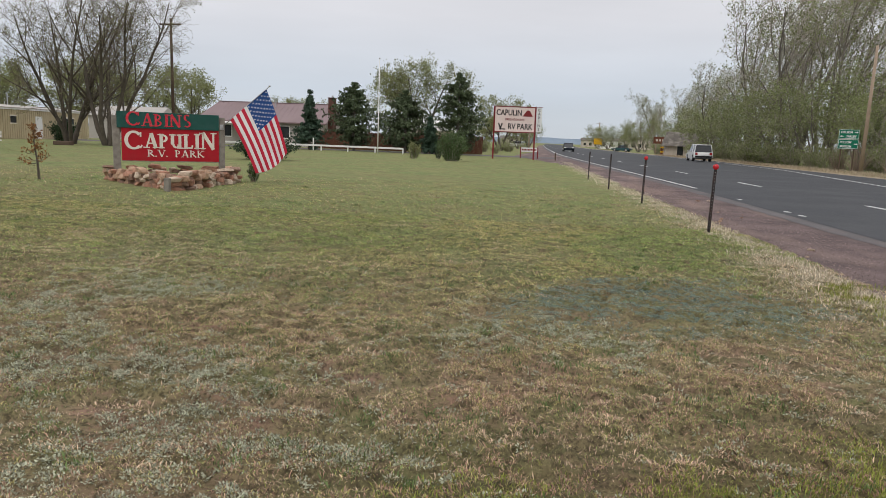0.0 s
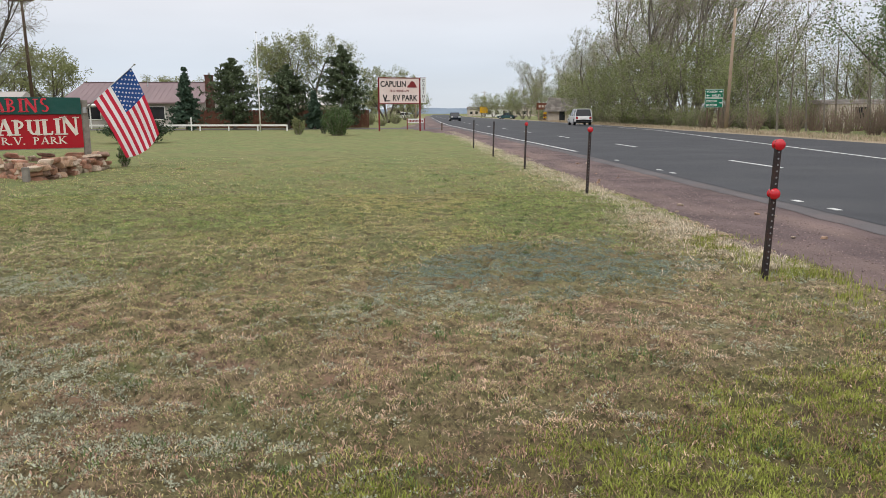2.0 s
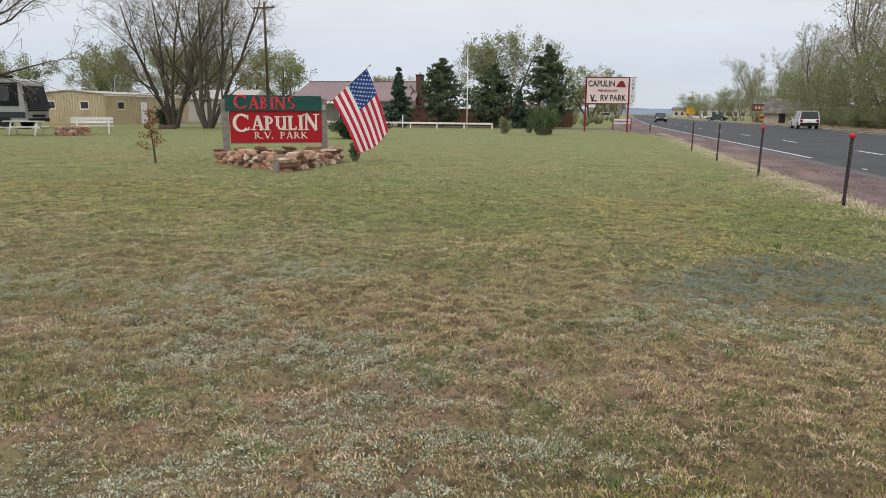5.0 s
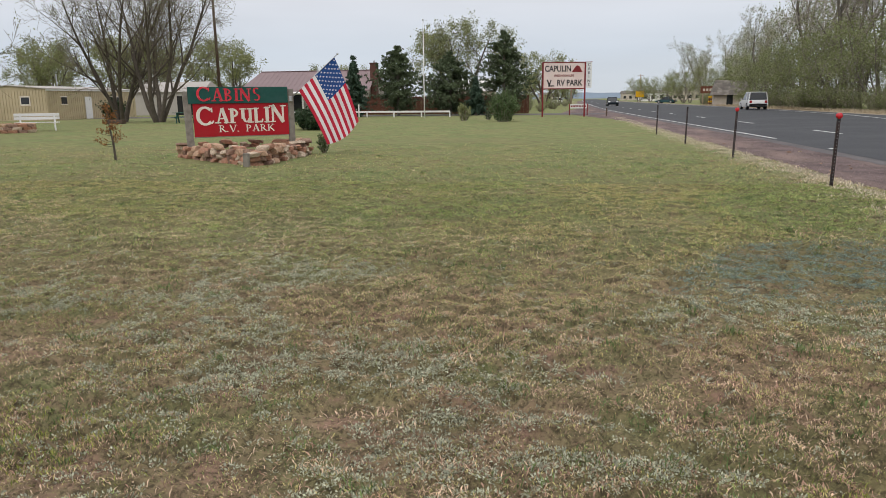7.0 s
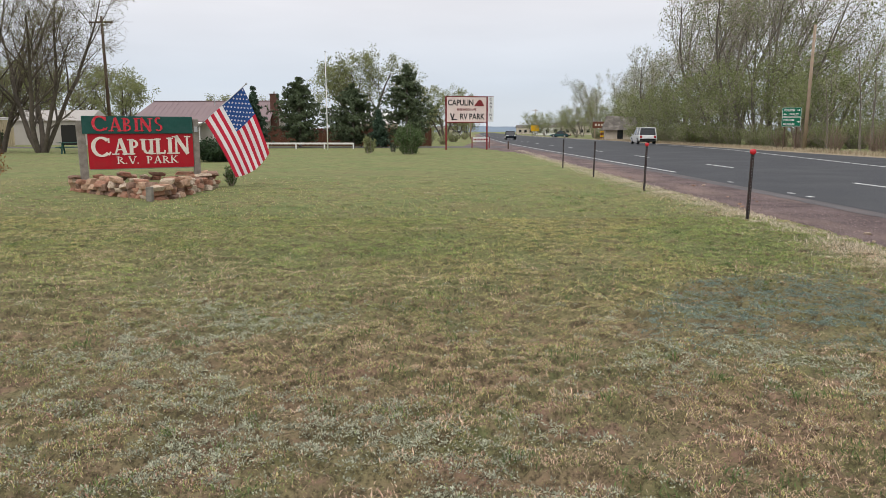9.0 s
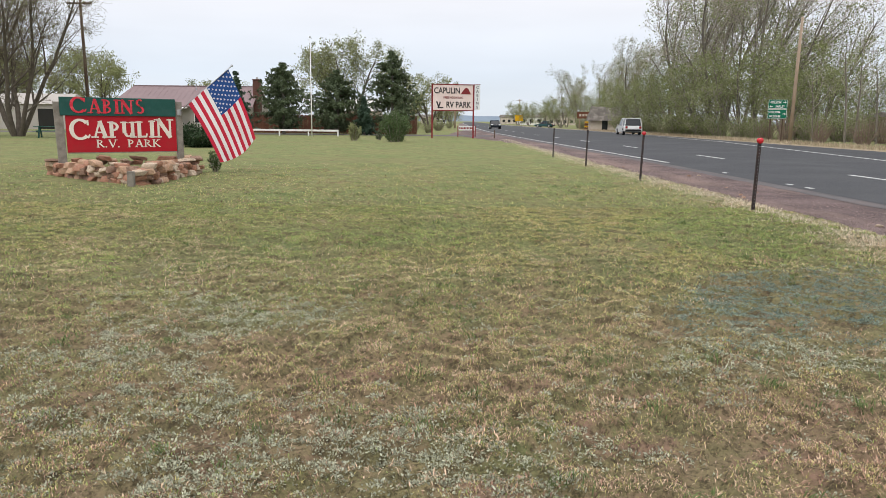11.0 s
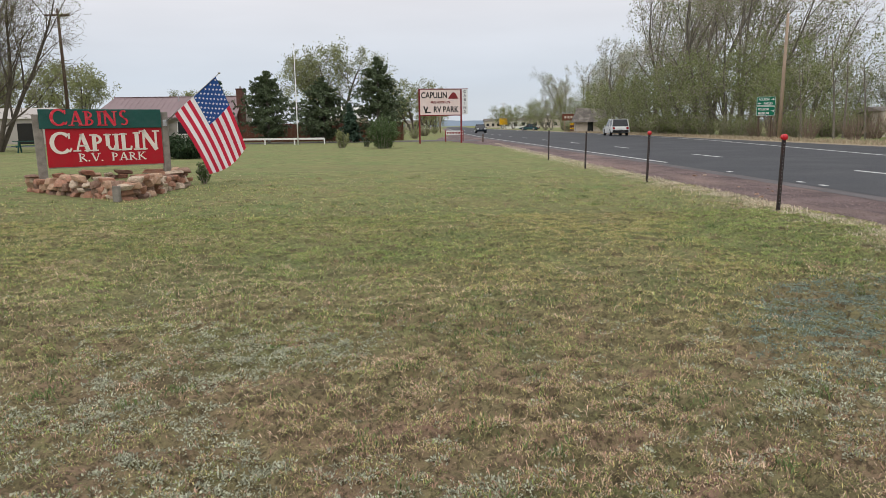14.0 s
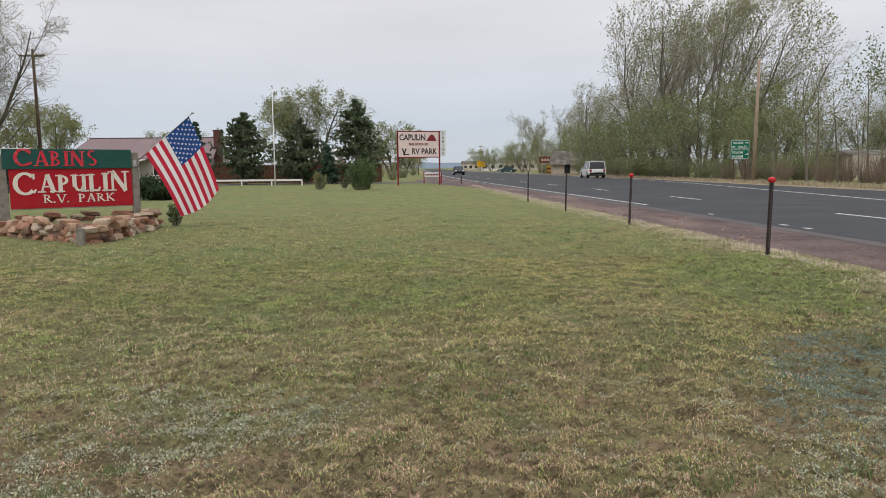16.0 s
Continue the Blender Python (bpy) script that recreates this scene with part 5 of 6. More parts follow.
# ---- tan metal building and the white garage ----
tb = empty("metal_building", pose(-53.0, 62.0, 0), "tan ribbed metal building with a white door and small windows", "building")
part("wall", box((0, 0, 0), (7.4, 0.15, 2.75)), M["tan_metal"], tb, "tan ribbed front wall")
part("wall", box((7.25, 0.152, 0), (7.4, 14, 2.75)), M["tan_metal"], tb, "tan ribbed side wall")
part("wall", box((0, 13.85, 0), (7.248, 14, 2.75)), M["tan_metal"], tb)
part("wall", box((0, 0.152, 0), (0.15, 13.848, 2.75)), M["tan_metal"], tb)
for k in range(25):
    part("rib", box((0.02 + 0.30 * k, -0.04, 0.02), (0.09 + 0.30 * k, -0.001, 2.74)), M["tan_metal"], tb)
for k in range(46):
    part("rib", box((7.401, 0.05 + 0.30 * k, 0.02), (7.44, 0.12 + 0.30 * k, 2.74)), M["tan_metal"], tb)
for y0, y1 in ((0.0, 0.15), (13.85, 14.0)):
    bm = bmesh.new()
    bm.faces.new([bm.verts.new(p) for p in ((0, y0, 2.752), (7.4, y0, 2.752), (3.7, y0, 3.06))])
    r = bmesh.ops.extrude_face_region(bm, geom=list(bm.faces))
    bmesh.ops.translate(bm, vec=(0, y1 - y0, 0), verts=[g for g in r["geom"] if isinstance(g, bmesh.types.BMVert)])
    bmesh.ops.recalc_face_normals(bm, faces=bm.faces)
    part("gable", bm, M["tan_metal"], tb, "tan low gable")
for x0, x1, z0, z1 in ((-0.15, 3.698, 2.755, 3.08), (3.702, 7.55, 3.08, 2.755)):
    bm = bmesh.new()
    bm.faces.new([bm.verts.new(p) for p in ((x0, -0.15, z0), (x1, -0.15, z1), (x1, 14.15, z1), (x0, 14.15, z0))])
    r = bmesh.ops.extrude_face_region(bm, geom=list(bm.faces))
    bmesh.ops.translate(bm, vec=(0, 0, 0.07), verts=[g for g in r["geom"] if isinstance(g, bmesh.types.BMVert)])
    bmesh.ops.recalc_face_normals(bm, faces=bm.faces)
    part("roof", bm, M["siding"], tb, "low grey-white metal roof slope")
part("eave_trim", box((7.45, -0.1, 2.62), (7.52, 14.1, 2.755)), M["white"], tb)
for x in (1.3, 4.9):
    wob = part("window", box((x, -0.065, 1.45), (x + 0.8, -0.045, 2.05)), M["window"], tb)
    part("frame", box((x - 0.1, -0.06, 1.33), (x + 0.9, -0.043, 1.448)), M["cream"], wob)
    part("frame", box((x - 0.1, -0.06, 2.052), (x + 0.9, -0.043, 2.15)), M["cream"], wob)
    part("frame", box((x - 0.1, -0.06, 1.45), (x - 0.002, -0.043, 2.05)), M["cream"], wob)
    part("frame", box((x + 0.802, -0.06, 1.45), (x + 0.9, -0.043, 2.05)), M["cream"], wob)
for y in (1.9, 9.6, 10.6):
    wob = part("window", box((7.445, y, 1.45), (7.465, y + 0.75, 2.05)), M["window"], tb)
    part("frame", box((7.443, y - 0.1, 1.34), (7.46, y + 0.85, 1.448)), M["cream"], wob)
    part("frame", box((7.443, y - 0.1, 2.052), (7.46, y + 0.85, 2.15)), M["cream"], wob)
dr = part("door", box((7.445, 5.3, 0.02), (7.485, 6.3, 2.1), 0.005), M["white"], tb, "white metal door")
part("handle", box((7.487, 5.38, 1.0), (7.53, 5.43, 1.05)), M["metal"], dr)
part("vent_pipe", tube([(4.2, 6, 3.1), (4.2, 6, 4.3)], [0.05, 0.05], 8), M["metal"], tb)
gr = empty("garage", pose(-50.5, 84, 0), "white garage with an arched dark doorway", "building")
part("wall", box((0, 0, 0), (8.5, 5, 2.7)), M["siding"], gr)
bm = bmesh.new()
f = [bm.verts.new(p) for p in ((-0.3, -0.3, 2.7), (8.8, -0.3, 2.7), (8.8, 5.3, 2.7), (-0.3, 5.3, 2.7), (-0.1, 2.5, 3.9), (8.6, 2.5, 3.9))]
for idx in ((0, 1, 5, 4), (2, 3, 4, 5), (1, 2, 5), (3, 0, 4), (0, 3, 2, 1)):
    bm.faces.new([f[i] for i in idx])
part("roof", bm, M["siding"], gr)
part("door", box((5.4, -0.05, 0), (7.8, -0.002, 2.2), 0.01), M["window"], gr, "dark doorway")

# ---- benches, table, rock ring, motorhome ----
bn = empty("bench", pose(-29.55, 37.65, 0, 0, 0, 36), "long white-painted wooden bench with a backrest", "bench")
for k in range(3):
    part("seat_slat", box((0, 0.15 * k, 0.43), (2.2, 0.15 * k + 0.13, 0.47), 0.006), M["white"], bn)
for k in range(2):
    part("back_slat", box((0, 0.46, 0.60 + 0.19 * k), (2.2, 0.50, 0.75 + 0.19 * k), 0.006), M["white"], bn)
for x in (0.25, 1.9):
    part("leg", box((x, 0.02, 0), (x + 0.09, 0.10, 0.428), 0.006), M["white"], bn)
    part("leg", box((x, 0.36, 0), (x + 0.09, 0.455, 0.95), 0.006), M["white"], bn)
ring = empty("fire_ring", pose(-28.25, 36.2, 0), "low ring of stacked reddish stones on lawn", "fire pit")
rr = random.Random(9)
for c in range(3):
    for k in range(11):
        a = 2 * math.pi * (k + 0.5 * (c % 2)) / 11
        ob = new("stone", rr.choice(STONES))
        ob.parent = ring
        ob.matrix_local = pose(0.72 * math.cos(a), 0.72 * math.sin(a), 0.08 + 0.15 * c, rr.uniform(-5, 5), rr.uniform(-5, 5), math.degrees(a) + 90) @ Matrix.Diagonal((0.45, 0.3, 0.18, 1))
pt = empty("picnic_table", pose(-31.2, 34.6, 0, 0, 0, 25), "white wooden picnic table with attached seats", "table")
for k in range(5):
    part("top_plank", box((0, 0.15 * k, 0.71), (1.9, 0.15 * k + 0.14, 0.75), 0.005), M["white"], pt)
for y in (-0.55, 1.02):
    part("seat_plank", box((0, y, 0.41), (1.9, y + 0.26, 0.45), 0.005), M["white"], pt)
for x in (0.3, 1.55):
    part("cross_beam", box((x, -0.5, 0.33), (x + 0.06, 1.25, 0.41), 0.005), M["white"], pt)
    for s, y0 in ((1, 0.2), (-1, 0.55)):
        part("leg", tube([(x + 0.08, y0 - 0.55 * s, 0), (x + 0.08, y0, 0.71)], [0.05, 0.05], 4), M["white"], pt)
tagged(mesh_ob("wood_block", box((-32.4, 50.2, 0), (-31.2, 50.8, 0.28), 0.03), M["pole_dark"]), "dark weathered timber block beside the tree", "block")

M["tinted"] = mat("tinted_glass", (0.012, 0.013, 0.015), 0.35, var=0.1, spec=0.15, bump=0)
rv = empty("motorhome", pose(-39.9, 48.3, 0, 0, 0, 187), "large white and black motorhome coach parked on lawn", "motorhome")
bm = bmesh.new()
prof = [(0, 0.45), (0, 1.3), (0.12, 2.3), (0.45, 3.25), (0.8, 3.45), (9.5, 3.45), (9.7, 3.2), (9.7, 0.45)]
va = [bm.verts.new((x, 0, z)) for x, z in prof]
vb = [bm.verts.new((x, 2.5, z)) for x, z in prof]
bm.faces.new(va)
bm.faces.new(vb[::-1])
for i in range(len(prof)):
    j = (i + 1) % len(prof)
    bm.faces.new((va[j], va[i], vb[i], vb[j]))
bmesh.ops.recalc_face_normals(bm, faces=bm.faces)
bmesh.ops.bevel(bm, geom=list(bm.edges), offset=0.08, segments=2, affect="EDGES")
part("body", bm, M["silver"], rv, "silver-white coach body")
part("upper_band", box((0.55, 2.504, 1.55), (9.4, 2.52, 3.15)), M["tinted"], rv, "dark upper side band")
part("windshield", box((-0.03, 0.10, 0), (0.0, 2.40, 1.65), 0.0, Matrix.Translation((-0.12, 0, 1.35)) @ Matrix.Rotation(radians(13), 4, "Y")), M["tinted"], rv, "dark tinted windshield")
for x in (1.2, 3.4, 5.6):
    part("side_window", box((x, 2.524, 1.9), (x + 1.5, 2.54, 2.9), 0.0), M["window"], rv)
part("stripe", box((0.15, 2.504, 0.75), (9.6, 2.535, 1.15)), M["car_dark"], rv, "dark painted stripe")
part("stripe", box((-0.03, 0.1, 0.50), (-0.004, 2.4, 0.72)), M["tinted"], rv, "dark front bumper band")
part("stripe", box((-0.03, 0.55, 0.80), (-0.004, 1.95, 0.98)), M["tinted"], rv, "dark front grille")
part("stripe", box((-0.03, 0.1, 1.22), (-0.004, 2.4, 1.30)), M["tinted"], rv, "dark pinstripe under the windshield")
part("wiper", tube([(-0.10, 0.9, 1.42), (-0.02, 1.15, 2.1)], [0.02, 0.015], 5), M["rubber"], rv)
part("roof_unit", box((2, 0.7, 3.44), (3, 1.8, 3.7), 0.06), M["rubber"], rv, "dark air conditioner")
part("mirror", box((-0.25, 2.6, 1.9), (-0.05, 2.85, 2.4), 0.04), M["car_dark"], rv)
for x in (1.7, 7.4):
    for y in (-0.02, 2.22):
        bm = bmesh.new()
        bmesh.ops.create_cone(bm, cap_ends=True, segments=20, radius1=0.48, radius2=0.48, depth=0.3, matrix=pose(x, y + 0.15, 0.48, 90))
        part("wheel", bm, M["rubber"], rv)
for y in (0.35, 2.15):
    part("headlamp", box((-0.05, y - 0.18, 1.0), (-0.006, y + 0.18, 1.2), 0.01), M["metal"], rv)

gt = empty("picnic_table", pose(-27.6, 50.6, 0, 0, 0, 20), "dark green picnic table standing under the cottonwoods", "table")
for k in range(4):
    part("top_plank", box((0, 0.18 * k, 0.70), (1.7, 0.18 * k + 0.17, 0.74), 0.005), M["green_board"], gt)
for y in (-0.5, 0.95):
    part("seat_plank", box((0, y, 0.41), (1.7, y + 0.25, 0.45), 0.005), M["green_board"], gt)
for x in (0.25, 1.4):
    part("cross_beam", box((x, -0.45, 0.34), (x + 0.06, 1.15, 0.41), 0.005), M["green_board"], gt)
    for s, y0 in ((1, 0.2), (-1, 0.5)):
        part("leg", tube([(x + 0.08, y0 - 0.5 * s, 0), (x + 0.08, y0, 0.70)], [0.05, 0.05], 4), M["green_board"], gt)
gl = empty("globe_lamp", pose(-24.9, 50.5, 0), "short lamp post with a white globe on top", "lamp")
part("post", tube([(0, 0, -0.05), (0, 0, 1.0)], [0.05, 0.04], 8), M["rubber"], gl)
bm = bmesh.new()
bmesh.ops.create_uvsphere(bm, u_segments=16, v_segments=10, radius=0.16, matrix=pose(0, 0, 1.14))
part("globe", bm, M["white"], gl, "white globe", smooth=True)

# ---- utility poles and the green sign ----
def utility_pole(x, y, h, lean, material, label, arm=2.2):
    e = empty("utility_pole", pose(x, y, 0, 0, lean, 0), label, "pole", "utility poles")
    part("pole", tube([(0, 0, -0.2), (0, 0, h * 0.5), (0, 0, h)], [0.14, 0.12, 0.09], 10), material, e, smooth=True)
    if arm:
        part("crossarm", box((-arm / 2, -0.16, h - 0.55), (arm / 2, -0.06, h - 0.42), 0.01), material, e)
        for k in (-0.45, -0.2, 0.2, 0.45):
            part("insulator", tube([(k * arm, -0.11, h - 0.42), (k * arm, -0.11, h - 0.26)], [0.035, 0.025], 6), M["metal"], e)
    return e


utility_pole(-28.3, 60.0, 10.2, -0.6, M["pole_dark"], "dark brown wooden utility pole behind the cottonwoods", 1.8)
utility_pole(24.65, 57.6, 9.0, 0.9, M["pole_wood"], "tall leaning brown wooden utility pole by the highway", 0)
utility_pole(1.6, 140, 8.0, 0, M["pole_wood"], "distant wooden utility pole beside the highway", 2.0)
utility_pole(26.5, 260, 9.0, 0, M["pole_wood"], "distant wooden utility pole beside the highway", 2.0)
gs = empty("direction_sign", pose(23.15, 58.3, 0, 0, 0, -12), "two stacked green highway direction signs on posts", "road sign")
for x in (0.25, 1.10):
    part("post", box((x - 0.04, 0.03, -0.2), (x + 0.04, 0.10, 3.1), 0.005), M["pole_dark"], gs)
for z0, z1, rows, arrows in ((2.46, 3.14, (("FOLSOM", 0.52, 2.86), ("FARLEY", 0.84, 2.56)), ((1.12, 2.94, 1), (0.24, 2.64, -1))),
                             (1.74, 2.44, (("FOLSOM", 0.50, 2.14), ("MUSEUM", 0.52, 1.84)), ((1.14, 2.09, 1),))):
    part("panel", box((0, 0, z0), (1.35, 0.02, z1), 0.004), M["sign_green"], gs, "green sign panel")
    for lo, hi in (((0.02, -0.006, z0 + 0.02), (1.33, -0.001, z0 + 0.045)), ((0.02, -0.006, z1 - 0.045), (1.33, -0.001, z1 - 0.02)), ((0.02, -0.006, z0 + 0.047), (0.045, -0.001, z1 - 0.047)), ((1.305, -0.006, z0 + 0.047), (1.33, -0.001, z1 - 0.047))):
        part("border", box(lo, hi), M["sign_white"], gs, "white border")
    for body, x, z in rows:
        words(body, 0.23, x, z, M["sign_white"], gs, 0.004, 1.0, y=-0.012, stretch=0.85)
    for ax, az, sg in arrows:
        bm = bmesh.new()
        box_into(bm, (ax - 0.09, -0.010, az - 0.025), (ax + 0.09, -0.001, az + 0.025))
        tip = [bm.verts.new((ax + sg * dx, dy, az + dz)) for dy in (-0.010, -0.001) for dx, dz in ((0.04, -0.085), (0.15, 0), (0.04, 0.085))]
        for idx in ((0, 1, 2), (5, 4, 3), (0, 3, 4, 1), (1, 4, 5, 2), (2, 5, 3, 0)):
            bm.faces.new([tip[i] for i in idx])
        bmesh.ops.recalc_face_normals(bm, faces=bm.faces)
        part("arrow", bm, M["sign_white"], gs, "white arrow")

# ---- across the highway: old buildings, boards ----
oh = empty("old_house", pose(22.8, 121, 0, 0, 0, -8), "abandoned wooden house with weathered patchy shingle roof", "house")
part("wall", box((0, 0, 0), (4.8, 5, 1.7)), M["old_wall"], oh, "stained plaster wall")
bm = bmesh.new()
f = [bm.verts.new(p) for p in ((-0.5, -0.6, 1.6), (5.3, -0.6, 1.6), (4.6, 2.4, 3.7), (0.2, 2.5, 3.9), (-0.5, 5.6, 1.6), (5.3, 5.6, 1.6))]
for idx in ((0, 1, 2, 3), (3, 2, 5, 4), (0, 3, 4), (1, 5, 2), (0, 4, 5, 1)):
    bm.faces.new([f[i] for i in idx])
part("roof", bm, M["old_roof"], oh, "weathered patchy roof")
# dark sheet on the closed wall stands in for the doorway's inner shade
part("door", box((1.8, -0.04, 0), (2.7, -0.002, 1.6)), M["window"], oh, "dark sheet painted for the shade in the doorway")
ru = empty("ruined_building", pose(34.5, 61.0, 0, 0, 0, -6), "long pale ruined building with dark openings behind brush", "building")
part("wall", box((0, 0, 0), (17, 0.3, 1.998)), M["old_wall"], ru, "pale plaster front wall")
part("wall", box((0, 0.302, 0), (0.3, 5, 2.0)), M["old_wall"], ru)
part("wall", box((0.302, 4.7, 0), (17, 5, 2.0)), M["old_wall"], ru)
# wall is uncut: dark sheets imitate the shade inside the window gaps
for x in (2.2, 5.4, 8.8, 12.2):
    part("opening", box((x, -0.03, 0.5), (x + 0.9, -0.002, 1.75)), M["window"], ru, "dark sheet painted for the shade in a window gap")
bm = bmesh.new()
f = [bm.verts.new(p) for p in ((-0.1, -0.05, 2.0), (17.1, -0.05, 2.0), (17.0, 2.5, 2.45), (0.0, 2.5, 2.4), (-0.4, 5.5, 2.0), (17.4, 5.5, 2.0))]
for idx in ((0, 1, 2, 3), (3, 2, 5, 4), (0, 3, 4), (1, 5, 2), (0, 4, 5, 1)):
    bm.faces.new([f[i] for i in idx])
part("roof", bm, M["old_roof"], ru, "low weathered roof")
bs = empty("brown_sign", pose(24.2, 140, 0), "weathered brown wooden board sign on two posts", "sign")
part("board", box((0, 0, 2.0), (4.6, 0.12, 3.2), 0.02), M["brown_board"], bs)
for k in range(7):
    part("letter_bar", box((0.4 + 0.56 * k, -0.02, 2.4), (0.75 + 0.56 * k, -0.002, 2.8)), M["old_wall"], bs)
for x in (0.4, 4.1):
    part("post", box((x, 0.122, -0.1), (x + 0.15, 0.27, 2.9), 0.01), M["pole_wood"], bs)
ys = empty("yellow_sign", pose(22.6, 235, 0), "bright yellow rectangular roadside sign on posts", "road sign")
part("panel", box((0, 0, 1.5), (2.5, 0.06, 3.4), 0.01), M["yellow"], ys)
for x in (0.5, 1.9):
    part("post", box((x, 0.062, -0.1), (x + 0.12, 0.2, 3.2)), M["pole_dark"], ys)
st = empty("crate_stack", pose(24.4, 133, 0), "stack of orange-brown slatted crates beside the highway", "crate")
for k in range(4):
    part("slat", box((0, 0, 0.08 + 0.38 * k), (2.2, 1.0, 0.32 + 0.38 * k), 0.02), M["yellow"] if k % 2 else M["brown_board"], st)
for x in (0.05, 2.0):
    part("post", box((x, 0.2, 0), (x + 0.12, 0.8, 1.55)), M["brown_board"], st)
for x, y, w, h, mname, lab in ((34, 420, 16, 5, "old_wall", "distant white building beside the highway"), (44, 330, 18, 5.5, "old_wall", "distant pale commercial building beside the highway"), (29.5, 285, 9, 4, "white", "distant low white store beside the highway"), (-9, 330, 9, 4, "old_wall", "distant tan building beyond the entrance")):
    b = empty("far_building", pose(x, y, 0), lab, "building", "distant buildings")
    part("wall", box((0, 0, 0), (w, 10, h * 0.72)), M[mname], b)
    bm = bmesh.new()
    f = [bm.verts.new(p) for p in ((-0.4, -0.4, h * 0.72), (w + 0.4, -0.4, h * 0.72), (w + 0.4, 5, h), (-0.4, 5, h), (-0.4, 10.4, h * 0.72), (w + 0.4, 10.4, h * 0.72))]
    for idx in ((0, 1, 2, 3), (3, 2, 5, 4), (0, 3, 4), (1, 5, 2), (0, 4, 5, 1)):
        bm.faces.new([f[i] for i in idx])
    part("roof", bm, M["old_roof"], b)
    for k in range(int(w / 3)):
        part("window", box((0.8 + 3 * k, -0.04, 0.9), (2.2 + 3 * k, -0.002, 2.3)), M["window"], b)
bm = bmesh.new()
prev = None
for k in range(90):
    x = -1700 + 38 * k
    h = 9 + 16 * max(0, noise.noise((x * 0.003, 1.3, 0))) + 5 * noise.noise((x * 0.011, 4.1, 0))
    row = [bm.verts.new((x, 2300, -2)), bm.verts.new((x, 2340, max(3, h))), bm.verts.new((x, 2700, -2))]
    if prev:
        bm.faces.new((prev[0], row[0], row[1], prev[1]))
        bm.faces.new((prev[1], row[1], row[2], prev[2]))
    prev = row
tagged(mesh_ob("distant_hill", bm, M["hill"]), "low hills on the far horizon, blue-grey haze painted in their colour", "hill", kind="structure")

# ---- vehicles on the highway ----
def car(name, label, m, length, width, height, paint, suv=True, group="vehicles on the highway"):
    e = empty(name, m, label, "car", group)
    L, W2, H = length / 2, width / 2, height
    belt = H * 0.56
    prof = [(-L, 0.38), (-L + 0.03, 0.75), (-L + 0.10, belt), (L * 0.42, belt + 0.02), (L * 0.92, belt - 0.16), (L, 0.62), (L - 0.02, 0.34), (L * 0.5, 0.24), (-L * 0.5, 0.24)]
    bm = bmesh.new()
    a = [bm.verts.new((x, -W2, z)) for x, z in prof]
    b = [bm.verts.new((x, W2, z)) for x, z in prof]
    bm.faces.new(a)
    bm.faces.new(b[::-1])
    for i in range(len(prof)):
        j = (i + 1) % len(prof)
        bm.faces.new((a[j], a[i], b[i], b[j]))
    bmesh.ops.recalc_face_normals(bm, faces=bm.faces)
    bmesh.ops.bevel(bm, geom=list(bm.edges), offset=0.06, segments=2, affect="EDGES")
    part("body", bm, paint, e, smooth=False)
    back = -L + (0.12 if suv else 0.9)
    bm = bmesh.new()
    lo = [(back, belt - 0.02), (L * 0.45, belt - 0.02)]
    hi = [(back + 0.22 if suv else back + 0.65, H), (L * 0.08, H)]
    q = []
    for (x, z), w in ((lo[0], W2 - 0.04), (lo[1], W2 - 0.04), (hi[1], W2 - 0.20), (hi[0], W2 - 0.20)):
        q.append((bm.verts.new((x, -w, z)), bm.verts.new((x, w, z))))
    for i in range(4):
        j = (i + 1) % 4
        bm.faces.new((q[i][0], q[j][0], q[j][1], q[i][1]))
    bm.faces.new([x[0] for x in q][::-1])
    bm.faces.new([x[1] for x in q])
    bmesh.ops.recalc_face_normals(bm, faces=bm.faces)
    bmesh.ops.bevel(bm, geom=list(bm.edges), offset=0.05, segments=2, affect="EDGES")
    part("cabin", bm, M["window"], e, "dark glazed cabin")
    part("roof", box((hi[0][0] - 0.02, -W2 + 0.17, H - 0.05), (hi[1][0] + 0.06, W2 - 0.17, H + 0.03), 0.03), paint, e)
    for x in (hi[0][0] - 0.08, (hi[0][0] + hi[1][0]) / 2):
        for s in (-1, 1):
            part("pillar", tube([(x - 0.05, s * (W2 - 0.05), belt - 0.02), (x + 0.04, s * (W2 - 0.18), H)], [0.06, 0.05], 4), paint, e)
    for x in (-L * 0.62, L * 0.60):
        for s in (-1, 1):
            bm = bmesh.new()
            bmesh.ops.create_cone(bm, cap_ends=True, segments=20, radius1=0.35, radius2=0.35, depth=0.22, matrix=pose(x, s * (W2 - 0.09), 0.35, 90))
            w = part("wheel", bm, M["rubber"], e)
            bm = bmesh.new()
            bmesh.ops.create_cone(bm, cap_ends=True, segments=14, radius1=0.21, radius2=0.19, depth=0.03, matrix=pose(x, s * (W2 + 0.03), 0.35, 90))
            part("rim", bm, M["metal"], w)
    for s in (-1, 1):
        part("tail_light", box((-L - 0.015, s * (W2 - 0.22) - 0.12, belt - 0.30), (-L + 0.10, s * (W2 - 0.22) + 0.12, belt - 0.05), 0.02), M["lamp_red"], e)
        part("headlight", box((L - 0.12, s * (W2 - 0.25) - 0.17, 0.62), (L + 0.015, s * (W2 - 0.25) + 0.17, 0.78), 0.02), M["sign_white"], e)
        part("mirror", box((L * 0.40, s * (W2 + 0.06) - 0.07, belt), (L * 0.46, s * (W2 + 0.06) + 0.07, belt + 0.14), 0.02), paint, e)
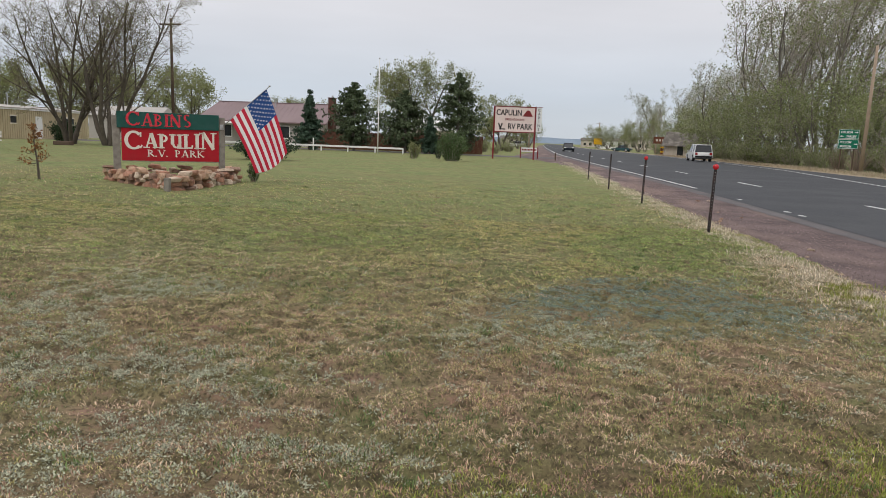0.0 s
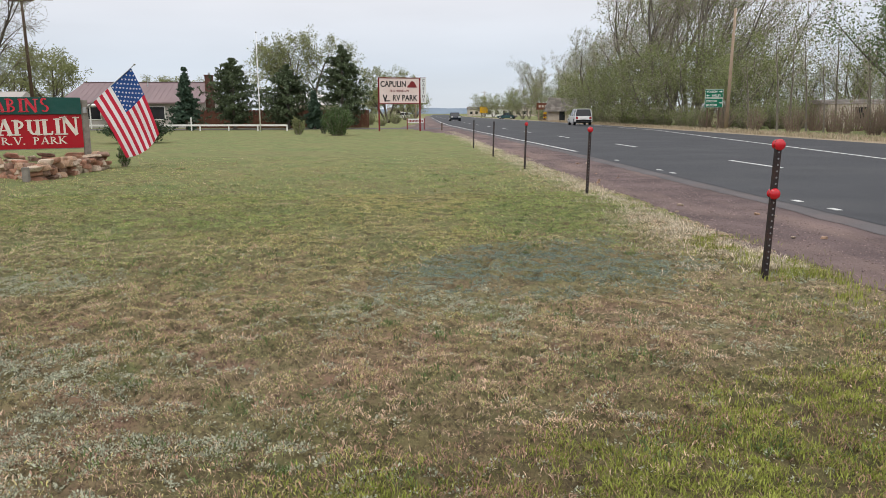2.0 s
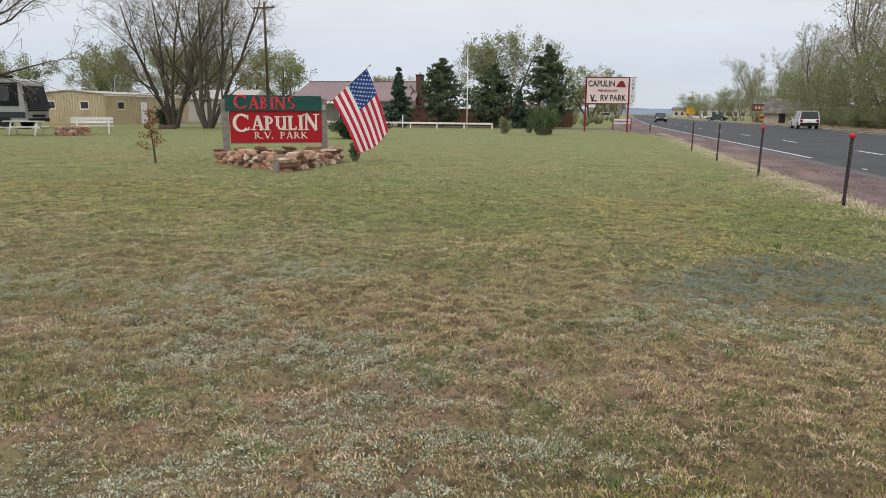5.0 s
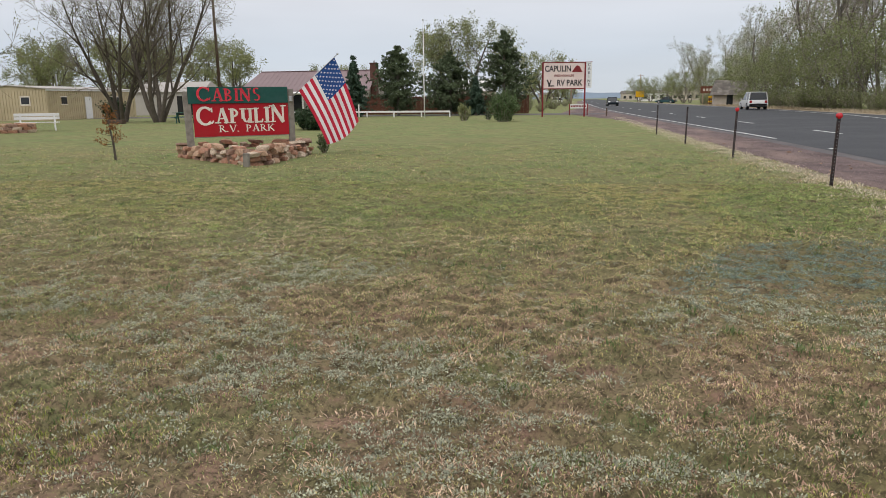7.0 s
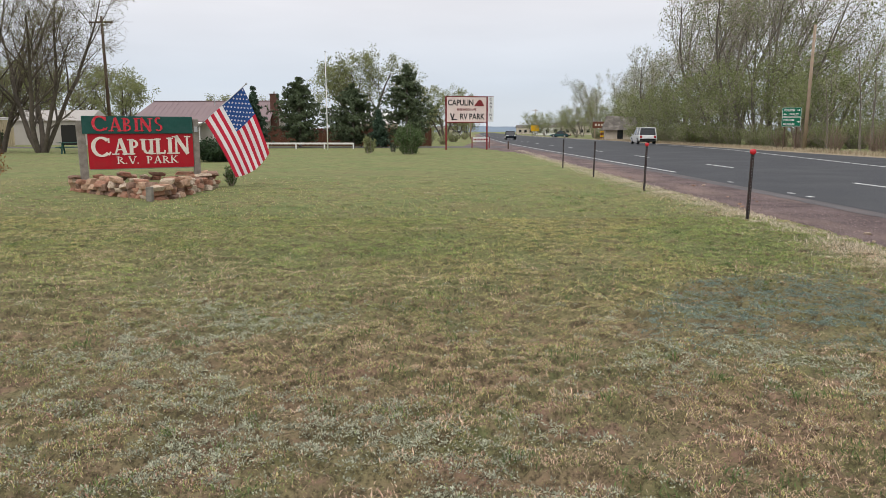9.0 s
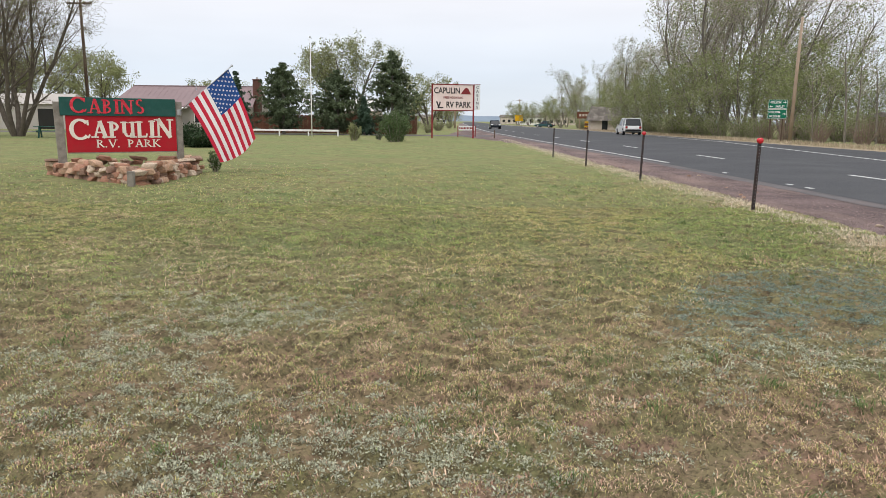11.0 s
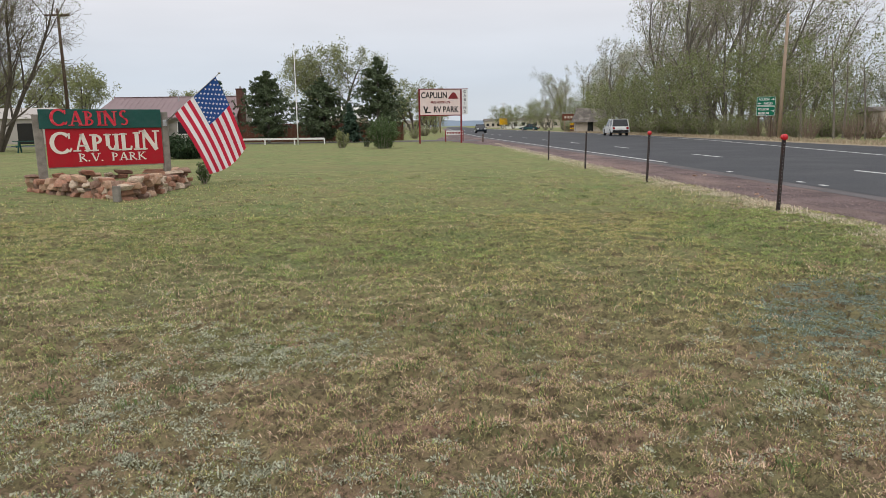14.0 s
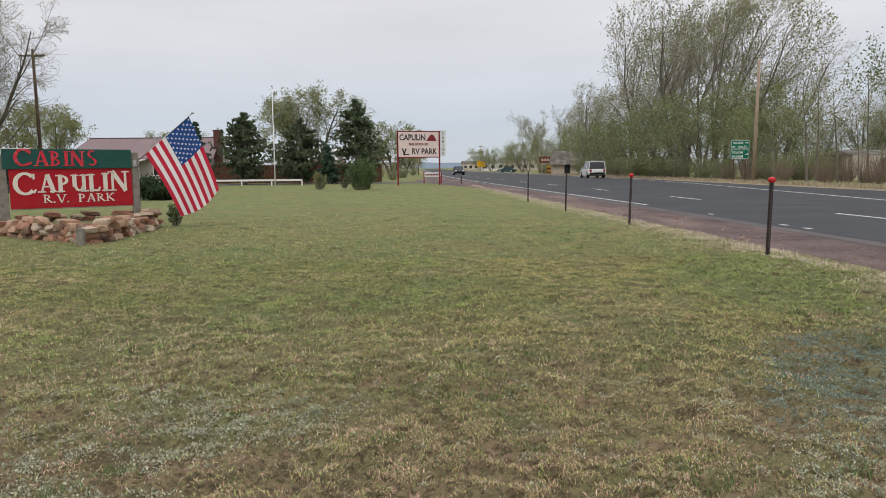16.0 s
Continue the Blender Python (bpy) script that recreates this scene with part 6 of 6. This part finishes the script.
    part("bumper", box((-L - 0.04, -W2 + 0.1, 0.40), (-L + 0.04, W2 - 0.1, 0.60), 0.02), M["rubber"], e)
    part("licence_plate", box((-L - 0.055, -0.16, 0.66), (-L + 0.02, 0.16, 0.78)), M["sign_white"], e)
    return e


car("sport_utility_vehicle", "white sport utility vehicle driving on the far lane", pose(19.4, 84, 0.03, 0, 0, 88), 4.7, 1.9, 1.75, M["car_white"])
car("sedan", "dark car parked beside the distant store", pose(23.4, 176, 0.02, 0, 0, 150), 4.5, 1.8, 1.45, M["car_teal"], False)
car("sedan", "distant dark car driving on the near lane", pose(8.4, 132, 0.03, 0, 0, -90), 4.5, 1.8, 1.45, M["car_dark"], False)
car("sport_utility_vehicle", "distant white car parked beyond the entrance", pose(-1.5, 200, 0.02, 0, 0, 170), 4.5, 1.8, 1.6, M["car_white"])

# ---- lawn plants ----
def ellipse(x, y, cx, cy, rx, ry):
    return np.clip(1.25 - np.hypot((x - cx) / rx, (y - cy) / ry), 0, 1)


def lawn_masks(x, y):
    """Where the lawn is dry, bare, grey-green with sage, blue-grey, golden."""
    near = np.clip((9.8 - y) / 3.2, 0, 1)
    bare = np.clip((0.55 * turned(x, y, 1.1, 100) + 0.45 * turned(x, y, 2.9, 101) - 0.52) * 7, 0, 1) * near
    bare = np.maximum(bare, 0.8 * ellipse(x, y, 0.1, 10.2, 0.5, 1.1))
    sage = np.clip(0.45 + (0.6 * turned(x, y, 0.7, 200) + 0.4 * turned(x, y, 1.9, 201) - 0.47) * 4, 0, 1) * np.clip((9.6 - y) / 2.4, 0.06, 1)
    sage = sage * np.clip(1.0 - 0.75 * np.clip(x - 0.6, 0, 1) * (y < 7.4), 0, 1)
    blue = np.clip(2.6 * ellipse(x, y, 1.6, 8.1, 1.2, 1.15) + 1.2 * (turned(x, y, 1.4, 321) - 0.55), 0, 1)
    gold = np.clip((4.72 + 0.42 * np.clip(x - 0.2, -1, 3) + 0.9 * (fbm(x, y, 0.8, 330) - 0.5) - y) * 1.5, 0, 1) * (x > -0.7) + 0.5 * ellipse(x, y, -3.2, 4.4, 0.8, 0.5)
    edge = np.clip((x - 2.5) / 0.8, 0, 1) * np.clip((y - 8.0) / 1.5, 0, 1) * np.clip((fbm(x, y, 0.6, 300) - 0.30) * 5, 0, 1)
    green = np.clip(1.6 * ellipse(x, y, 2.6, 11.4, 1.5, 3.0) + 1.5 * ellipse(x, y, 3.0, 6.5, 0.7, 0.9), 0, 1)
    return bare, sage, blue, np.clip(gold, 0, 1), edge, green


def dips(x, y):
    """Small worn hollows where dark thatch shows between the grasses."""
    return np.clip((0.6 * turned(x, y, 3.1, 740) + 0.4 * turned(x, y, 6.7, 741) - 0.66) * 9, 0, 1) * (y > 6.0)


def blades(name, label, x, y, length, width, material, seed, lean=0.9, thin=False, level=None):
    """One bent blade at each place: two triangles, or a single one where it is thin."""
    rs = np.random.RandomState(seed)
    n = len(x)
    if n == 0:
        return
    yaw = rs.uniform(0, 2 * np.pi, n)
    ln = length * rs.uniform(0.5, 1.4, n)
    tilt = np.clip(np.abs(rs.normal(lean, 0.35, n)), 0.05, 1.45)
    dx, dy = np.cos(yaw), np.sin(yaw)
    w = width * rs.uniform(0.7, 1.3, n) / 2
    z = lawn_height(x, y) + rs.uniform(-0.004, 0.006, n) if level is None else np.full(n, level)
    base = np.stack([x, y, z], 1)
    side = np.stack([-dy, dx, np.zeros(n)], 1) * w[:, None]
    mid = base + np.stack([dx * np.sin(tilt * 0.5), dy * np.sin(tilt * 0.5), np.cos(tilt * 0.5)], 1) * (ln * 0.55)[:, None]
    tip = mid + np.stack([dx * np.sin(tilt), dy * np.sin(tilt), np.cos(tilt)], 1) * (ln * 0.5)[:, None]
    if thin:
        me = raw_mesh(name, np.stack([base - side, base + side, tip], 1).reshape(-1, 3), np.arange(3 * n), 3, material)
    else:
        me = raw_mesh(name, np.stack([base - side * 0.7, mid + side * 0.9, tip, mid - side * 0.9], 1).reshape(-1, 3), np.arange(4 * n), 4, material)
    tagged(new(name, me), label, "grass", kind="stuff")


def cushions(name, label, x, y, size, material, seed, leaves=26):
    """Low domed plants: small leaves standing out all round a cushion."""
    rs = np.random.RandomState(seed)
    n, k = len(x), leaves
    if n == 0:
        return
    s = np.repeat(size * rs.uniform(0.5, 1.5, n), k)
    cx, cy = np.repeat(x, k), np.repeat(y, k)
    a, t = rs.uniform(0, 2 * np.pi, n * k), np.arccos(rs.uniform(0.05, 1.0, n * k))
    d = np.stack([np.cos(a) * np.sin(t), np.sin(a) * np.sin(t), np.cos(t)], 1)
    base = np.stack([cx, cy, np.repeat(lawn_height(x, y), k) - 0.006], 1) + d * (s * rs.uniform(0.55, 0.95, n * k))[:, None] * np.array([1.0, 1.0, 0.62])
    aim = d + rs.normal(0, 0.55, (n * k, 3))
    aim /= np.linalg.norm(aim, axis=1)[:, None]
    side = np.cross(aim, rs.normal(size=(n * k, 3)))
    side /= np.linalg.norm(side, axis=1)[:, None] + 1e-9
    ln = (0.005 + 0.18 * s)[:, None] * rs.uniform(0.7, 1.3, n * k)[:, None]
    leaf = np.stack([base, base + aim * ln * 0.55 + side * ln * 0.28, base + aim * ln * 1.1, base + aim * ln * 0.55 - side * ln * 0.28], 1).reshape(-1, 3)
    tagged(new(name, raw_mesh(name, leaf, np.arange(4 * n * k), 4, material)), label, "plant", kind="stuff")


def blade_mat(name, base, var, trans=0.2):
    return mat(name, base, 0.8, var=var, scale=0.9, fine=5.0, bump=0.0, island=0.5, coord="World", trans=trans, spec=0.15)


M["blade_green"] = blade_mat("green_blade", (0.275, 0.345, 0.115), 0.25)
M["blade_olive"] = blade_mat("olive_blade", (0.470, 0.410, 0.180), 0.25)
M["blade_straw"] = blade_mat("straw_blade", (0.62, 0.465, 0.335), 0.22)
M["blade_gold"] = blade_mat("golden_blade", (0.275, 0.300, 0.068), 0.3)
M["blade_brown"] = blade_mat("brown_blade", (0.375, 0.235, 0.170), 0.3)
M["blade_pale"] = blade_mat("pale_straw_blade", (0.60, 0.52, 0.40), 0.2)
M["blade_dark"] = blade_mat("dark_green_blade", (0.135, 0.185, 0.070), 0.25)
M["sage"] = blade_mat("sage_leaf", (0.41, 0.42, 0.315), 0.2, 0.1)
M["sage_blue"] = blade_mat("blue_sage_leaf", (0.225, 0.285, 0.240), 0.2, 0.1)

ZONES = [  # y from, y to, x from, blades per square metre, blade length, width
    (3.6, 8.2, -7.4, 20000, 0.018, 0.0046),
    (8.2, 14.0, -13.0, 7500, 0.024, 0.0075),
    (14.0, 26.0, -23.0, 620, 0.036, 0.014),
    (0.6, 3.6, -4.6, 500, 0.030, 0.0060),
]
for zi, (y0, y1, x0, dens, ln, wd) in enumerate(ZONES):
    rs = np.random.RandomState(500 + zi)
    x1 = 3.95
    n = int((y1 - y0) * (x1 - x0) * dens)
    x, y = rs.uniform(x0, x1, n), rs.uniform(y0, y1, n)
    keep = (x > -3.2 - (y - 4.0) * 0.92) & ~((x < -7.3) & (x > -10.3) & (y > 17.6) & (y < 21.0))
    x, y = x[keep], y[keep]
    if zi == 2:
        k = rs.rand(len(x)) < (27.0 - y) / 13.0
        x, y = x[k], y[k]
    bare, sage, blue, gold, edge, green = lawn_masks(x, y)
    clump = 0.6 * turned(x, y, (12.0, 7.0, 4.0, 9.0)[zi], 700 + zi) + 0.4 * turned(x, y, 2.6, 705 + zi)
    thick = np.clip(0.05 + 1.7 * clump, 0.2, 1) * (0.10 + 0.90 * tussock(x, y)) * (1 - 0.85 * bare) * (1 - 0.95 * blue) * (1 - 0.5 * sage) * (1 - 0.8 * dips(x, y))
    keep = rs.rand(len(x)) < np.maximum(thick, 1.6 * gold * tussock(x + 40, y) * (0.4 + field(x, y, 4.0, 720)))
    x, y, bare, sage, blue, gold, edge, green = (q[keep] for q in (x, y, bare, sage, blue, gold, edge, green))
    pick = rs.rand(len(x))
    nearer = np.clip((11.5 - y) / 4.5, 0.16, 1)
    lie = 1.2 if zi < 2 else 1.28
    dry = np.clip((0.33 + 0.9 * (fbm(x, y, 0.45, 400) - 0.45) + 0.45 * bare) * nearer + 0.75 * edge - 0.3 * green + 0.45 * np.clip((fbm(x, y, 0.8, 420) - 0.54) * 6, 0, 1) * (y > 6.5), 0.06 if zi < 2 else 0.03, 0.9)
    ol = np.clip(0.42 + 1.5 * (fbm(x, y, 0.35, 410) - 0.5) - 0.4 * green, 0.08, 0.85)
    dry = dry * (1 - 0.55 * sage)
    straw = pick < dry
    rest = (pick - dry) / (1 - dry)
    straw &= rs.rand(len(x)) > gold * 0.88
    is_gold = ~straw & (rs.rand(len(x)) < gold * 0.95)
    olive = ~straw & ~is_gold & (rest < ol)
    grn = ~straw & ~is_gold & ~olive
    thatch = (olive | grn) & (rs.rand(len(x)) < 0.34 * np.clip((9.0 - y) / 2.8, 0.15, 1))
    olive, grn = olive & ~thatch, grn & ~thatch
    far = zi > 0
    blades("straw_grass", "short dry straw-coloured grass blades in the lawn", x[straw], y[straw], ln * 1.05, wd * 0.75, M["blade_straw"], 1 + zi, 1.35, far)
    blades("olive_grass", "short olive-green grass blades in the lawn", x[olive], y[olive], ln, wd, M["blade_olive"], 11 + zi, lie, far)
    blades("green_grass", "short fresh green grass blades in the lawn", x[grn], y[grn], ln, wd, M["blade_green"], 21 + zi, lie, far)
    brown = is_gold & (rs.rand(len(x)) < 0.10 + 0.6 * np.clip((turned(x, y, 2.0, 730) - 0.4) * 3, 0, 1))
    is_gold = is_gold & ~brown
    brown = brown | thatch
    blades("golden_grass", "longer golden-green grass tufts near the gravel", x[is_gold], y[is_gold], ln * 1.7, wd * 1.0, M["blade_gold"], 31 + zi, 0.9)
    blades("brown_grass", "short dry brown thatch and grass blades in the lawn", x[brown], y[brown], ln * 1.3, wd, M["blade_brown"], 41 + zi, 1.1, far)

# low grey-green cushion plants, thick in the dry part, and the blue-grey patch near the posts
for zi, (y0, y1, x0, dens, sz, count) in enumerate(((3.6, 8.2, -7.4, 740, 0.034, 26), (8.2, 11.5, -9.5, 150, 0.036, 18))):
    rs = np.random.RandomState(600 + zi)
    n = int((y1 - y0) * (3.7 - x0) * dens)
    x, y = rs.uniform(x0, 3.7, n), rs.uniform(y0, y1, n)
    k = x > -3.2 - (y - 4.0) * 0.92
    x, y = x[k], y[k]
    bare, sage, blue, gold, edge, green = lawn_masks(x, y)
    clump = np.clip((turned(x, y, 4.0, 610) * 0.6 + turned(x, y, 9.0, 611) * 0.4 - 0.34) * 4, 0, 1)
    k = rs.rand(len(x)) < np.clip(0.10 + 0.90 * sage, 0, 1) * np.clip((11.0 - y) / 2.6, 0, 1) * (1 - 0.8 * gold) * clump * (1 - blue)
    cushions("sage_plants", "low grey-green sage-like plants in the lawn", x[k], y[k], sz, M["sage"], 50 + zi, count)
rs = np.random.RandomState(640)
n = 9000
x, y = rs.uniform(0.0, 3.3, n), rs.uniform(6.6, 9.7, n)
k = rs.rand(n) < lawn_masks(x, y)[2] * np.clip((turned(x, y, 5.0, 620) - 0.15) * 3.5, 0, 1)
cushions("blue_sage_plants", "patch of blue-grey sage-like plants in the lawn", x[k], y[k], 0.030, M["sage_blue"], 60, 18)
# matted straw and darker tufts scattered over the lawn
for name, label, mname, count, per, sx, sy, ln, wd, lean, seed in (
        ("straw_mats", "pale flattened mats of dead straw in the lawn", "blade_straw", 150, 70, 0.10, 0.07, 0.030, 0.006, 1.38, 850),
        ("dark_tufts", "darker green tufts of coarse grass in the lawn", "blade_dark", 330, 45, 0.06, 0.05, 0.042, 0.007, 1.0, 851),
        ("brown_mats", "brown thatch showing between the lawn grasses", "blade_brown", 300, 60, 0.14, 0.09, 0.030, 0.007, 1.3, 852)):
    rs = np.random.RandomState(seed)
    cy = 4.2 + (10.0 if mname == "blade_straw" else 19.0) * rs.rand(count) ** 1.35
    cx = -2.6 - (cy - 3.4) * 0.95 + rs.rand(count) * (6.2 + (cy - 3.4) * 0.95)
    size = rs.uniform(0.5, 1.5, count)
    blades(name, label, np.repeat(cx, per) + rs.normal(0, sx, count * per) * np.repeat(size, per), np.repeat(cy, per) + rs.normal(0, sy, count * per) * np.repeat(size, per), ln, wd, M[mname], seed, lean)
# dry grass at the foot of the brush across the highway and along the gravel edge
rs = np.random.RandomState(801)
n = 15000
y = rs.uniform(28, 130, n)
x = np.interp(y, ROAD_Y, EDGE_R) + 0.3 + np.abs(rs.normal(0, 1.9, n))
blades("verge_grass", "tall dry straw grass along the far verge", x, y, 0.24, 0.030, M["straw"], 802, 0.65, False, 0.0)
n = 30000
y = 7.8 + 50.0 * rs.rand(n) ** 2.0
x = 3.72 - np.abs(rs.normal(0, 0.34, n)) * (0.4 + 1.2 * fbm(y, y * 0 + 3.0, 0.7, 310)) + rs.normal(0, 0.10, n)
k = rs.rand(n) < np.clip((turned(x, y, 4.0, 750) - 0.25) * 3, 0, 1)
blades("edge_grass", "dry matted straw grass along the gravel edge", x[k], y[k], 0.055, 0.009, M["blade_pale"], 803, 1.25)
n = 9000
y = rs.uniform(4.5, 9.5, n)
x = 3.55 + rs.normal(0, 0.22, n)
k = rs.rand(n) < np.clip((turned(x, y, 4.0, 751) - 0.3) * 3, 0, 1)
blades("edge_tufts", "green and golden grass tufts along the gravel edge", x[k], y[k], 0.06, 0.006, M["blade_gold"], 804, 0.7)
M["board_pale"] = mat("bleached_board", (0.35, 0.31, 0.225), 0.9, var=0.3, scale=6, fine=40, bump=0.4)
# flat pale clods and a board lying in the grass
tagged(mesh_ob("board", box((-0.15, -0.05, 0.0), (0.15, 0.05, 0.025), 0.006, pose(-5.1, 9.1, 0, 0, 0, 18)), M["board_pale"]), "short weathered board lying in the grass", "board")
tagged(mesh_ob("board", box((-0.10, -0.05, 0.0), (0.10, 0.05, 0.02), 0.006, pose(-5.1, 9.85, 0, 0, 0, -5)), M["board_pale"]), "small pale board lying in the grass", "board")
rr = random.Random(77)
for k in range(14):
    ob = new("pebble", STONES[2 + 3 * (k % 3)])
    s = rr.uniform(0.03, 0.07)
    ob.matrix_world = pose(rr.uniform(3.9, 5.2), rr.uniform(8, 26), 0.02, 0, 0, rr.uniform(0, 360)) @ Matrix.Diagonal((s * 1.3, s, s * 0.6, 1))
    tagged(ob, "pale pebble lying on the cinder gravel", "stone", "pebbles on the verge")

# loose cinders on the gravel strip
rs = np.random.RandomState(901)
n = 9000
y = 4.0 + 26.0 * rs.rand(n) ** 1.5
x = 3.75 + 1.6 * rs.rand(n) ** 1.4
s3 = rs.uniform(0.004, 0.013, n)
oct_v = np.array([(1, 0, 0), (-0.9, 0.2, 0), (0, 1, 0), (0.1, -1, 0), (0, 0, 0.7), (0, 0, -0.6)])
ang = rs.uniform(0, 6.28, n)
c, sn = np.cos(ang), np.sin(ang)
vx = (oct_v[None, :, 0] * c[:, None] - oct_v[None, :, 1] * sn[:, None]) * s3[:, None] + x[:, None]
vy = (oct_v[None, :, 0] * sn[:, None] + oct_v[None, :, 1] * c[:, None]) * s3[:, None] + y[:, None]
vz = oct_v[None, :, 2] * s3[:, None] + 0.007
tri = np.array([(0, 2, 4), (2, 1, 4), (1, 3, 4), (3, 0, 4), (2, 0, 5), (1, 2, 5), (3, 1, 5), (0, 3, 5)])
faces = (np.arange(n)[:, None, None] * 6 + tri[None]).reshape(-1)
M["cinder_stone"] = mat("cinder_stone", (0.25, 0.185, 0.17), 0.95, var=0.3, scale=2, fine=30, bump=0.0, island=0.6, coord="World")
tagged(new("loose_gravel", raw_mesh("loose_gravel", np.stack([vx, vy, vz], -1).reshape(-1, 3), faces, 3, M["cinder_stone"])), "loose reddish-brown cinder gravel on the verge", "gravel", kind="stuff")
